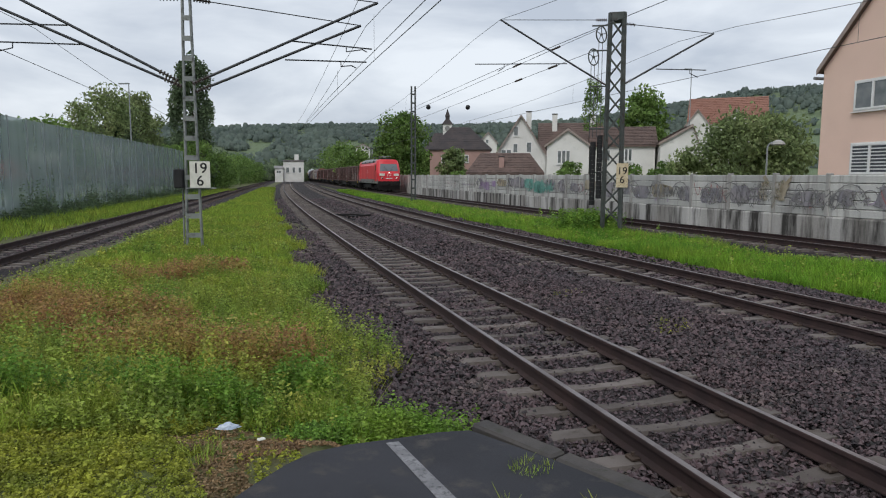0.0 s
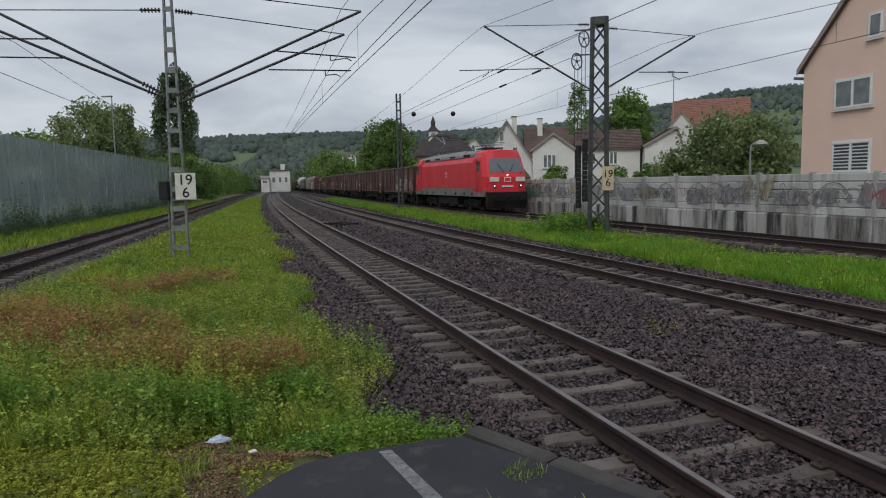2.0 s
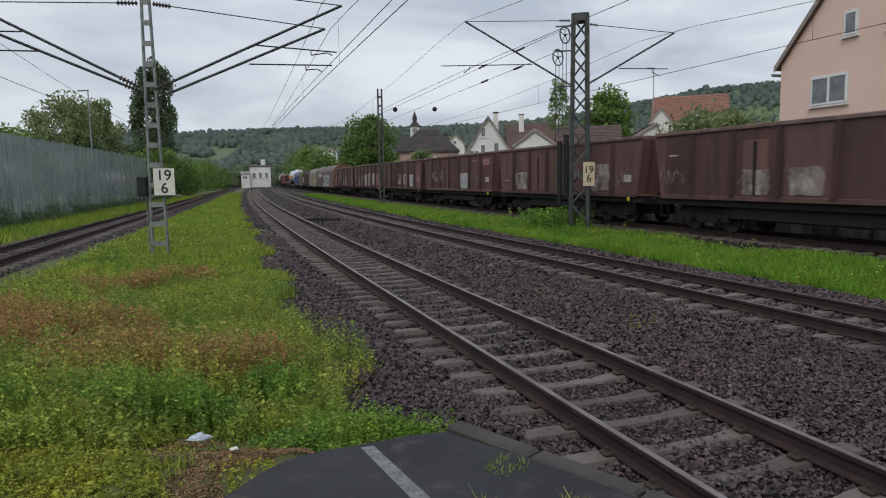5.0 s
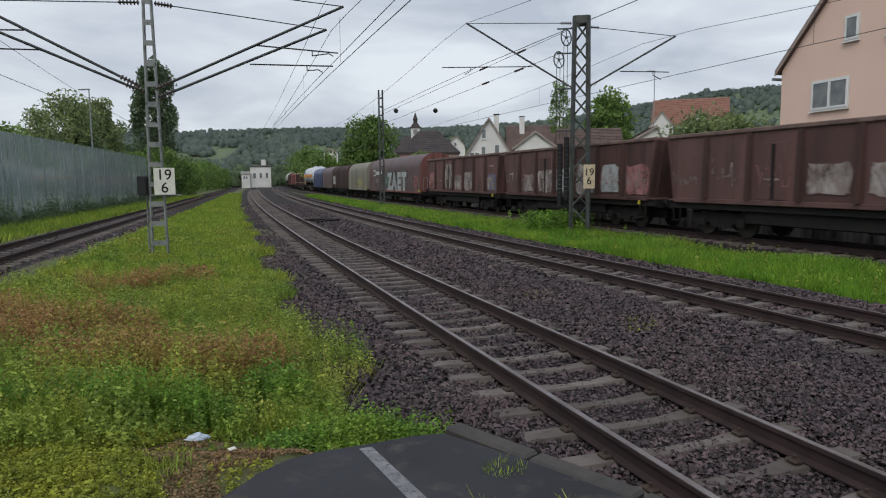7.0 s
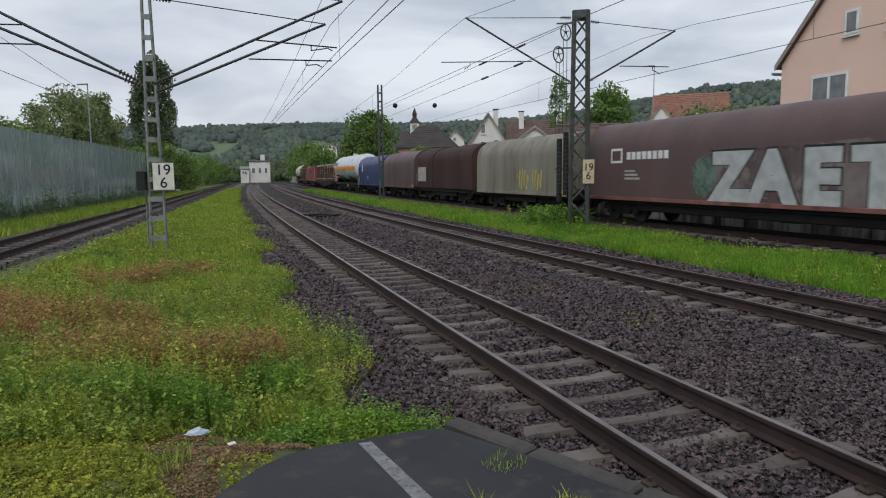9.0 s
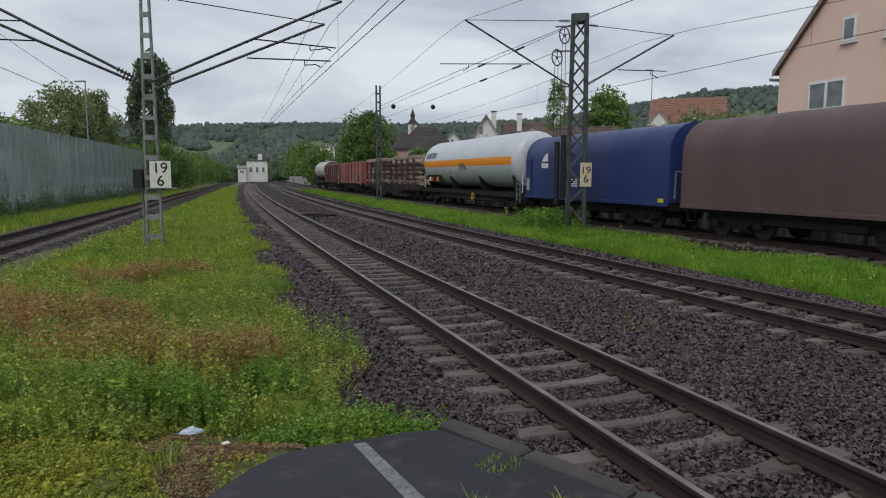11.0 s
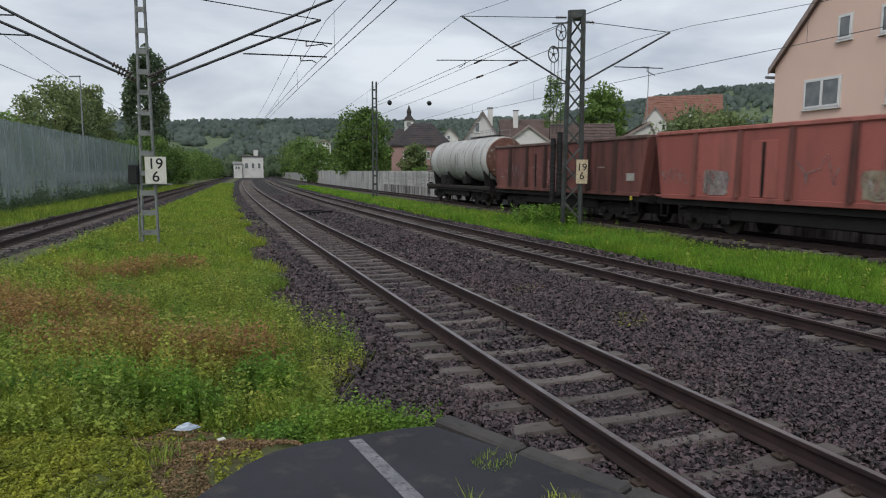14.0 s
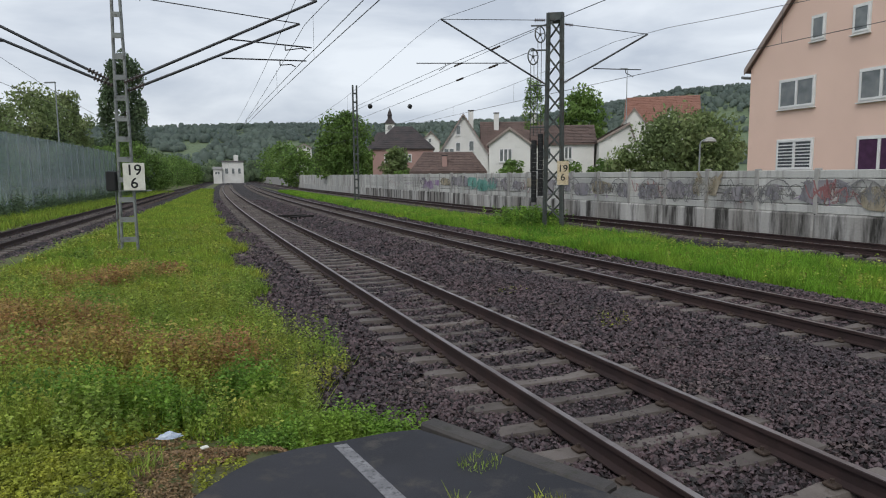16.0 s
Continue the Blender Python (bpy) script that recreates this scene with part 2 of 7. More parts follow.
M_ROOF_BROWN = mat("brown_roof_tile", (0.105, 0.076, 0.067), (0.145, 0.103, 0.09), scale=0.8, fine=30, bump=0.3, spread=0.2, c=(0.07, 0.05, 0.043))
M_ROOF_RED = mat("red_roof_tile", (0.27, 0.135, 0.10), (0.32, 0.165, 0.125), scale=0.8, fine=30, bump=0.3, spread=0.2, c=(0.2, 0.08, 0.05))
M_ROOF_DARK = mat("dark_slate_roof", (0.05, 0.045, 0.047), (0.075, 0.063, 0.062), scale=0.8, fine=30, bump=0.3, spread=0.15)
M_FRAME = mat("white_window_frame", (0.78, 0.78, 0.77), (0.70, 0.70, 0.69), rough=0.35, bump=0, scale=2)
# uneven grey base stands in for what the glass reflects
M_PANE = mat("painted_reflection_pane", (0.075, 0.088, 0.09), (0.16, 0.175, 0.17), rough=0.06, bump=0, scale=1.6, spec=1.0)
M_BLIND = mat("dark_blind", (0.05, 0.055, 0.065), (0.07, 0.075, 0.085), rough=0.6, bump=0)
M_CURTAIN = mat("plum_curtain", (0.075, 0.03, 0.075), (0.055, 0.022, 0.055), rough=0.8, bump=0)
M_WOOD = mat("verge_board", (0.34, 0.28, 0.25), (0.26, 0.215, 0.19), rough=0.8, scale=2, fine=30)
# smoky sheet; its tint is paled to include the sky it reflects
M_GLASSWALL = pane_mat("noise_wall_sheet", (0.43, 0.50, 0.50), 0.54)
M_STEEL_POST = mat("steel_post", (0.24, 0.26, 0.27), (0.30, 0.32, 0.33), rough=0.55, metal=0.2)
M_WHITE_STEEL = mat("white_steel", (0.62, 0.64, 0.66), (0.52, 0.54, 0.56), rough=0.5, bump=0)
M_BARK = mat("bark", (0.055, 0.042, 0.032), (0.085, 0.068, 0.052), scale=3, fine=25, bump=0.6)
M_LEAF = leaf_mat("broad_leaves", (0.12, 0.20, 0.055), (0.155, 0.25, 0.065), (0.20, 0.29, 0.08), 0.35, 0.45)
M_LEAF_DARK = leaf_mat("dark_leaves", (0.095, 0.137, 0.08), (0.122, 0.172, 0.094), (0.152, 0.205, 0.105), 0.35, 0.45)
M_LEAF_OLIVE = leaf_mat("olive_leaves", (0.185, 0.245, 0.11), (0.235, 0.295, 0.125), (0.295, 0.335, 0.155), 0.3, 0.5)
# distance haze is put into these leaf colours: paler and bluer than near trees
M_HAZED_FOREST = leaf_mat("hazed_forest", (0.150, 0.192, 0.176), (0.168, 0.215, 0.188), (0.192, 0.242, 0.198), 0.012, 0.5, 0.86, 1.16, 0.12)
M_BLADE = leaf_mat("grass_blades", (0.19, 0.31, 0.046), (0.27, 0.37, 0.054), (0.36, 0.41, 0.068), 0.5, 0.45)
M_BLADE_LUSH = leaf_mat("lush_grass_blades", (0.13, 0.29, 0.034), (0.20, 0.37, 0.042), (0.29, 0.42, 0.055), 0.55, 0.45)
M_WEED = leaf_mat("weed_leaves", (0.178, 0.285, 0.060), (0.285, 0.36, 0.068), (0.395, 0.38, 0.080), 0.9, 0.4, 0.45, 1.5)
M_WEED_DARK = leaf_mat("nettle_leaves", (0.12, 0.235, 0.045), (0.175, 0.31, 0.050), (0.24, 0.355, 0.058), 1.2, 0.4)
M_WEED_RED = leaf_mat("reddened_weed_leaves", (0.36, 0.185, 0.10), (0.39, 0.26, 0.10), (0.38, 0.33, 0.09), 2.2, 0.4)
M_MOSS = leaf_mat("yellow_stonecrop", (0.26, 0.31, 0.046), (0.36, 0.375, 0.055), (0.22, 0.27, 0.046), 1.5, 0.35)
M_DRY = leaf_mat("dry_litter", (0.20, 0.12, 0.065), (0.26, 0.17, 0.09), (0.17, 0.13, 0.07), 1.5, 0.1)
M_LITTER = mat("crumpled_plastic", (0.52, 0.58, 0.66), (0.30, 0.36, 0.45), rough=0.35, scale=12, fine=40, bump=0.3)
# rolling stock
M_LOCO = mat("traffic_red_paint", (0.70, 0.038, 0.052), (0.60, 0.036, 0.048), rough=0.42, scale=0.6, fine=25, bump=0.03, c=(0.36, 0.035, 0.03), dirt=0.12, streak=True, spec=0.4)
M_LOCO_GREY = mat("loco_grey_paint", (0.20, 0.20, 0.195), (0.145, 0.14, 0.135), rough=0.6, scale=1.5, fine=25, bump=0.05, c=(0.10, 0.09, 0.08))
M_LOCO_ROOF = mat("loco_roof_grey", (0.30, 0.31, 0.31), (0.22, 0.225, 0.225), rough=0.6, scale=1.2, fine=25, bump=0.1, c=(0.12, 0.115, 0.11))
# grime taken nearly to black, with the shade under the vehicles in its colour
M_UNDER = mat("shaded_underframe_grime", (0.010, 0.009, 0.009), (0.020, 0.017, 0.016), rough=0.85, scale=2, fine=30, bump=0.3)
M_WHEEL = mat("wheel_steel", (0.030, 0.026, 0.024), (0.055, 0.045, 0.04), rough=0.6, metal=0.4)
M_BROWNCAR = mat("oxide_brown_paint", (0.138, 0.072, 0.065), (0.100, 0.056, 0.052), rough=0.7, scale=0.7, fine=20, bump=0.2, c=(0.070, 0.042, 0.038), dirt=0.5, streak=True, spread=0.30)
# top rails: worn paint, lightened further to hold the highlight along the edge
M_RAILTOP_LIT = mat("worn_highlit_wagon_rail", (0.20, 0.135, 0.115), (0.13, 0.085, 0.075), rough=0.65, scale=1.5, fine=20, bump=0.2, c=(0.09, 0.055, 0.045), streak=False)
M_RAILTOP_RED_LIT = mat("worn_highlit_red_rail", (0.46, 0.17, 0.14), (0.36, 0.12, 0.10), rough=0.65, scale=1.5, fine=20, bump=0.2, c=(0.24, 0.10, 0.08))
M_REDCAR = mat("faded_red_paint", (0.40, 0.125, 0.105), (0.33, 0.105, 0.09), rough=0.7, scale=0.7, fine=20, bump=0.2, c=(0.20, 0.085, 0.072), dirt=0.4, streak=True, spread=0.22)
M_DARKCAR = mat("old_red_paint", (0.22, 0.085, 0.072), (0.13, 0.058, 0.052), rough=0.75, scale=0.9, fine=20, bump=0.2, c=(0.062, 0.033, 0.028), dirt=0.5, streak=True, spread=0.15)
M_TARP_BROWN = mat("brown_tarpaulin", (0.122, 0.076, 0.075), (0.100, 0.066, 0.066), rough=0.5, scale=0.8, fine=12, bump=0.2, c=(0.12, 0.075, 0.07), dirt=0.25, streak=True)
M_TARP_GREY = mat("grey_tarpaulin", (0.26, 0.25, 0.20), (0.20, 0.185, 0.15), rough=0.65, scale=0.8, fine=12, bump=0.2, c=(0.13, 0.11, 0.085), dirt=0.4, streak=True)
M_TARP_BLUE = mat("navy_tarpaulin", (0.026, 0.044, 0.150), (0.021, 0.036, 0.125), rough=0.4, scale=0.8, fine=12, bump=0.15, c=(0.04, 0.055, 0.14), dirt=0.15, streak=True)
M_SLIDE = mat("dark_brown_sliding_wall", (0.075, 0.038, 0.032), (0.055, 0.03, 0.027), rough=0.7, scale=1, fine=20, bump=0.2, c=(0.035, 0.025, 0.023), streak=True)
M_TANK = mat("tank_white_paint", (0.56, 0.585, 0.62), (0.50, 0.525, 0.56), rough=0.3, scale=0.7, fine=20, bump=0.02, c=(0.38, 0.39, 0.40), dirt=0.1, spec=0.5)
M_TANK_OLD = mat("grimy_tank_paint", (0.60, 0.60, 0.58), (0.46, 0.45, 0.42), rough=0.5, scale=0.9, fine=20, bump=0.05, c=(0.20, 0.185, 0.17), dirt=0.3, streak=True)
M_ORANGE = mat("orange_band", (0.86, 0.30, 0.02), (0.78, 0.27, 0.02), rough=0.4, bump=0)
M_LOGBARK = mat("log_bark", (0.20, 0.15, 0.115), (0.38, 0.31, 0.25), rough=0.9, scale=2.2, fine=14, bump=0.8, c=(0.075, 0.048, 0.034), dirt=0.5, spread=0.4)
M_LOGEND = mat("log_end_grain", (0.50, 0.34, 0.18), (0.34, 0.19, 0.10), rough=0.85, scale=3, fine=14, bump=0.2, c=(0.22, 0.12, 0.06), spread=0.25)
M_CHALK = worn_mat("pale_graffiti", (0.40, 0.345, 0.325), (0.24, 0.185, 0.175), 0.56, 1.5)
M_SILVER = worn_mat("silver_graffiti", (0.46, 0.48, 0.48), (0.34, 0.355, 0.36), 0.86, 1.4, 0.5)
M_TEAL = worn_mat("teal_graffiti", (0.10, 0.28, 0.24), (0.18, 0.37, 0.32), 0.72, 1.6)
M_LILAC = worn_mat("lilac_graffiti", (0.25, 0.16, 0.30), (0.37, 0.29, 0.41), 0.74, 1.6)
M_INK = worn_mat("dark_graffiti", (0.15, 0.148, 0.152), (0.24, 0.235, 0.23), 0.55, 2.2)
M_ROSE = worn_mat("red_graffiti", (0.36, 0.17, 0.165), (0.27, 0.11, 0.11), 0.62, 1.8)
M_MOSSY = worn_mat("dull_green_spray", (0.10, 0.17, 0.135), (0.14, 0.20, 0.17), 0.58, 1.3)
M_OCHRE = worn_mat("ochre_graffiti", (0.29, 0.24, 0.16), (0.36, 0.32, 0.25), 0.56, 1.4)
M_MIST = worn_mat("faded_violet_spray", (0.235, 0.225, 0.25), (0.30, 0.28, 0.29), 0.5, 0.9)
M_LABEL = mat("pale_label", (0.42, 0.40, 0.37), (0.33, 0.31, 0.29), rough=0.7, scale=3, bump=0)
M_YELLOW = mat("yellow_paint", (0.62, 0.50, 0.04), (0.52, 0.42, 0.05), rough=0.5, bump=0)
M_GREYHAZE = worn_mat("grey_spray", (0.20, 0.17, 0.165), (0.15, 0.11, 0.107), 0.6, 1.0)
M_LAMP = lamp_mat("headlight_glow", (1.0, 0.93, 0.82), 1.6)
# windscreen grey is the reflected sky, put into the base colour
M_SCREEN_REFLECTED = mat("windscreen", (0.10, 0.115, 0.13), (0.14, 0.155, 0.17), rough=0.1, bump=0, scale=0.7, spec=0.7)
M_NAVY = mat("navy_lettering", (0.09, 0.12, 0.22), (0.11, 0.14, 0.25), rough=0.5, bump=0)
M_RUSTEND = mat("brown_tank_end", (0.17, 0.075, 0.05), (0.12, 0.06, 0.045), rough=0.7, scale=1.5, c=(0.30, 0.28, 0.25))

# ---- shapes ----
rng = np.random.default_rng(7)


class Shape:
    """Vertices and faces of one mesh."""

    def __init__(self):
        self.v, self.f = [], []

    def add(self, verts, faces):
        k = len(self.v)
        self.v += [tuple(p) for p in verts]
        self.f += [tuple(i + k for i in face) for face in faces]
        return self

    def box(self, x0, x1, y0, y1, z0, z1, bevel=0.0, m=None):
        if bevel:
            b = min(bevel, (x1 - x0) / 2.1, (y1 - y0) / 2.1, (z1 - z0) / 2.1)
            ring = lambda xa, xb, ya, yb, z, c: [(xa + c, ya, z), (xb - c, ya, z), (xb, ya + c, z), (xb, yb - c, z), (xb - c, yb, z), (xa + c, yb, z), (xa, yb - c, z), (xa, ya + c, z)]
            rings = [ring(x0 + b, x1 - b, y0 + b, y1 - b, z0, b / 2), ring(x0, x1, y0, y1, z0 + b, b), ring(x0, x1, y0, y1, z1 - b, b), ring(x0 + b, x1 - b, y0 + b, y1 - b, z1, b / 2)]
            vs = sum(rings, [])
            fs = [tuple(range(7, -1, -1)), tuple(range(24, 32))]
            for r in range(3):
                fs += [(r * 8 + i, r * 8 + (i + 1) % 8, r * 8 + 8 + (i + 1) % 8, r * 8 + 8 + i) for i in range(8)]
        else:
            vs = [(x, y, z) for z in (z0, z1) for x, y in ((x0, y0), (x1, y0), (x1, y1), (x0, y1))]
            fs = [(3, 2, 1, 0), (4, 5, 6, 7), (0, 1, 5, 4), (1, 2, 6, 5), (2, 3, 7, 6), (3, 0, 4, 7)]
        if m is not None:
            vs = [m @ Vector(p) for p in vs]
        return self.add(vs, fs)

    def tube(self, p, q, r, r2=None, n=8, caps=True):
        p, q = Vector(p), Vector(q)
        r2 = r if r2 is None else r2
        d = (q - p).normalized()
        a = d.orthogonal().normalized()
        b = d.cross(a)
        vs = [c + (a * math.cos(t) + b * math.sin(t)) * s for c, s in ((p, r), (q, r2)) for t in (2 * math.pi * i / n for i in range(n))]
        fs = [(i, (i + 1) % n, n + (i + 1) % n, n + i) for i in range(n)]
        if caps:
            fs += [tuple(range(n - 1, -1, -1)), tuple(range(n, 2 * n))]
        return self.add(vs, fs)

    def bar(self, p, q, w, h=None):
        """A square bar from p to q."""
        p, q = Vector(p), Vector(q)
        h = h or w
        d = (q - p).normalized()
        a = d.cross(Vector((0, 0, 1)))
        a = a.normalized() if a.length > 1e-4 else Vector((1, 0, 0))
        b = a.cross(d)
        vs = [c + a * (sx * w / 2) + b * (sy * h / 2) for c in (p, q) for sx, sy in ((-1, -1), (1, -1), (1, 1), (-1, 1))]
        return self.add(vs, [(3, 2, 1, 0), (4, 5, 6, 7), (0, 1, 5, 4), (1, 2, 6, 5), (2, 3, 7, 6), (3, 0, 4, 7)])

    def chain(self, pts, r, n=5):
        for a, b in zip(pts[:-1], pts[1:]):
            self.tube(a, b, r, n=n, caps=False)
        return self

    def loft(self, rings, closed=True, caps=True):
        """Rings of equal length joined one to the next."""
        n = len(rings[0])
        vs = [p for ring in rings for p in ring]
        fs = []
        for k in range(len(rings) - 1):
            for i in range(n if closed else n - 1):
                j = (i + 1) % n
                fs.append((k * n + i, k * n + j, k * n + n + j, k * n + n + i))
        if caps and closed:
            fs += [tuple(range(n - 1, -1, -1)), tuple((len(rings) - 1) * n + i for i in range(n))]
        return self.add(vs, fs)

    def prism(self, outline, thick, m):
        """A flat outline (u, v) extruded from w = 0 to thick, placed by m."""
        n = len(outline)
        vs = [m @ Vector((u, v, w)) for w in (0, thick) for u, v in outline]
        fs = [tuple(range(n - 1, -1, -1)), tuple(range(n, 2 * n))] + [(i, (i + 1) % n, n + (i + 1) % n, n + i) for i in range(n)]
        return self.add(vs, fs)

    def mesh(self, name, smooth=False):
        me = bpy.data.meshes.new(name)
        me.from_pydata(self.v, [], self.f)
        bm = bmesh.new()
        bm.from_mesh(me)
        bmesh.ops.recalc_face_normals(bm, faces=bm.faces)
        bm.to_mesh(me)
        bm.free()
        if smooth:
            me.shade_smooth()
            me.set_sharp_from_angle(angle=radians(35))
        return me


def part(name, shape, material, parent=None, label="", smooth=False):
    """One mesh object under a thing or a part (or at top level)."""
    me = shape.mesh(name, smooth) if isinstance(shape, Shape) else shape
    if not me.materials:
        me.materials.append(material)
    ob = new(name, me)
    if parent is not None:
        ob.parent = parent
    if label:
        ob["label"] = label
    return ob


def thing(name, label, category, at=None, group="", kind=""):
    ob = new(name)
    if at is not None:
        ob.matrix_basis = at
    return tagged(ob, label, category, group, kind)


def cloud(name, verts, faces, material, parent=None):
    """A mesh from arrays, for stones, blades and leaves. faces: (n, 3) or (n, 4)."""
    verts, faces = np.asarray(verts, np.float32), np.asarray(faces, np.int32)
    me = bpy.data.meshes.new(name)
    k = faces.shape[1]
    me.vertices.add(len(verts))
    me.vertices.foreach_set("co", verts.ravel())
    me.loops.add(faces.size)
    me.loops.foreach_set("vertex_index", faces.ravel())
    me.polygons.add(len(faces))
    me.polygons.foreach_set("loop_start", np.arange(0, faces.size, k, dtype=np.int32))
    me.update(calc_edges=True)
    me.materials.append(material)
    ob = new(name, me)
    if parent is not None:
        ob.parent = parent
    return ob


def letters(name, text, size, material, parent, m, label="", bold=0.0):
    """Built-in font lettering, 4 mm thick, centred."""
    cu = bpy.data.curves.new(name, "FONT")
    cu.body, cu.size, cu.extrude, cu.offset = text, size, 0.002, bold
    cu.align_x, cu.align_y = "CENTER", "CENTER"
    cu.materials.append(material)
    ob = new(name, cu)
    ob.parent = parent
    ob.matrix_basis = m
    if label:
        ob["label"] = label
    return ob


# ---- the lines of the railway ----
MAIN = (4.13, -0.300, -0.201, 105.0)
THIRD = (19.03, -0.3327, -0.221, 97.9)
SECOND = (10.10, -0.330, -0.2027, 73.6)
Z3 = 0.175
OFF2 = 5.44


def line_x(c, y):
    x0, m0, m1, d = c
    if y < 0:
        return x0 + m0 * y
    return x0 + m1 * y + (m0 - m1) * d * (1 - math.exp(-y / d))


def line_m(c, y):
    return c[2] + (c[1] - c[2]) * math.exp(-max(y, 0) / c[3])


def on_line(c, y, off=0.0):
    m = line_m(c, y)
    n = math.hypot(1, m)
    return line_x(c, y) + off / n, y - off * m / n


SIDING = (-8.4, -0.22, -0.22, 100.0)


def steps(y0, y1, near=1.5, far=8.0):
    ys = [y0]
    while ys[-1] < y1:
        ys.append(ys[-1] + near + (far - near) * min(1.0, abs(ys[-1]) / 120))
    ys[-1] = y1
    return ys


def strip(c, offs_z, y0, y1, shape=None, near=1.5):
    """A band along a line: offs_z are (offset, height) across it."""
    s = shape or Shape()
    rings = [[(*on_line(c, y, o), z) for o, z in offs_z] for y in steps(y0, y1, near)]
    return s.loft(rings, closed=False)

# ---- ground ----


def ground_z(x, y):
    """Height of the earth: a low bank by the platform end, level along the tracks, rising to the far slope."""
    z = -0.32
    edge_x = line_x(MAIN, y) - 2.75
    bank = max(0.0, min(1.0, (9.5 - y) / 4.5)) * max(0.0, min(1.0, (edge_x - x) / 0.7))
    left = max(0.0, min(1.0, (-1.0 - x) / 1.5))
    z += bank * (0.10 + 0.36 * max(left, max(0.0, min(1.0, (6.2 - y) / 1.2))))
    z += max(0.0, min(1.0, (-3.0 - x) / 2.0)) * 0.12 * max(0.0, min(1.0, (60 - y) / 40))
    return z


def soft_ground():
    xs = sorted(set([-2500, -1200, -600, -300, -150, -80, -50, -30, -20] + [v * 0.5 for v in range(-30, 13)] + [8, 12, 20, 35, 60, 100, 200, 400, 800, 1500, 2500]))
    ys = sorted(set([-600, -300, -150, -60, -20, -8] + [v * 0.5 for v in range(-6, 41)] + [22, 25, 30, 40, 55, 80, 120, 200, 350, 600, 1000, 1800, 3000]))
    vs = [(x, y, ground_z(x, y)) for y in ys for x in xs]
    n = len(xs)
    fs = [(j * n + i, j * n + i + 1, (j + 1) * n + i + 1, (j + 1) * n + i) for j in range(len(ys) - 1) for i in range(n - 1)]
    return Shape().add(vs, fs)


ground = tagged(part("ground", soft_ground(), M_SOIL, smooth=True), "dark earth with sparse green cover along the railway", "ground", kind="structure")

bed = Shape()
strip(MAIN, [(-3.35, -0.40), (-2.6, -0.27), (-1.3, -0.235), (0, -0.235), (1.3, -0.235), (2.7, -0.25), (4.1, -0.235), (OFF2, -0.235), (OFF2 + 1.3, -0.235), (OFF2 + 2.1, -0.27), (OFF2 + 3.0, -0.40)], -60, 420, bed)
tagged(part("ballast_bed", bed, M_SHADED_BED), "crushed stone ballast under two main tracks, darkened as gap shade", "ballast", kind="structure")
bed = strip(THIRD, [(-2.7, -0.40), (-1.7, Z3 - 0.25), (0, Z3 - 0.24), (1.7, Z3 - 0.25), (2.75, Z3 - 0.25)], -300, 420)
tagged(part("ballast_bed", bed, M_SHADED_BED), "ballast under the track beside the noise barrier, darkened as gap shade", "ballast", kind="structure")
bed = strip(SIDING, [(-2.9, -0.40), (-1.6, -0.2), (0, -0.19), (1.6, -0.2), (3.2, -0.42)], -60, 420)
tagged(part("ballast_bed", bed, M_SHADED_BED), "ballast under the siding by the clear barrier, darkened as gap shade", "ballast", kind="structure")

# rails and sleepers
RAIL = [(-0.075, -0.172), (-0.075, -0.160), (-0.012, -0.140), (-0.010, -0.045), (-0.036, -0.035), (-0.036, -0.004), (-0.028, 0.0), (0.028, 0.0), (0.036, -0.004), (0.036, -0.035), (0.010, -0.045), (0.012, -0.140), (0.075, -0.160), (0.075, -0.172)]


def rail(c, off, z, y0, y1, parent, worn=True):
    body = strip(c, [(off + u, z + v) for u, v in RAIL], y0, y1)
    ob = part("rail", body, M_RAIL_SIDE, parent)
    part("running_surface", strip(c, [(off - 0.030, z + 0.003), (off + 0.030, z + 0.003)], y0, y1), M_RAIL_TOP if worn else M_RAIL_SIDE, ob, "rubbed bare steel running surface" if worn else "dull rusty running surface")
    return ob


def sleeper_mesh():
    """A pre-stressed concrete sleeper: flared ends, lower waist, with rail clips as lumps."""
    s = Shape()
    secs = [(-1.30, 0.145, 0.085, -0.180), (-1.24, 0.15, 0.10, -0.164), (-0.95, 0.15, 0.105, -0.168), (-0.55, 0.145, 0.10, -0.178), (-0.25, 0.115, 0.072, -0.200), (0.25, 0.115, 0.072, -0.200), (0.55, 0.145, 0.10, -0.178), (0.95, 0.15, 0.105, -0.168), (1.24, 0.15, 0.10, -0.164), (1.30, 0.145, 0.085, -0.180)]
    s.loft([[(x, -wb, -0.34), (x, wb, -0.34), (x, wt, zt), (x, -wt, zt)] for x, wb, wt, zt in secs])
    return s


def clip_mesh():
    s = Shape()
    for side in (-0.7175, 0.7175):
        for k in (-1, 1):
            x = side + k * 0.12
            s.box(x - 0.045, x + 0.045, -0.06, 0.06, -0.172, -0.135, 0.012)
            s.tube((x, 0, -0.14), (x, 0, -0.105), 0.018, n=6)
    return s


SLEEPER, CLIPS = sleeper_mesh().mesh("sleeper"), clip_mesh().mesh("rail_clip")


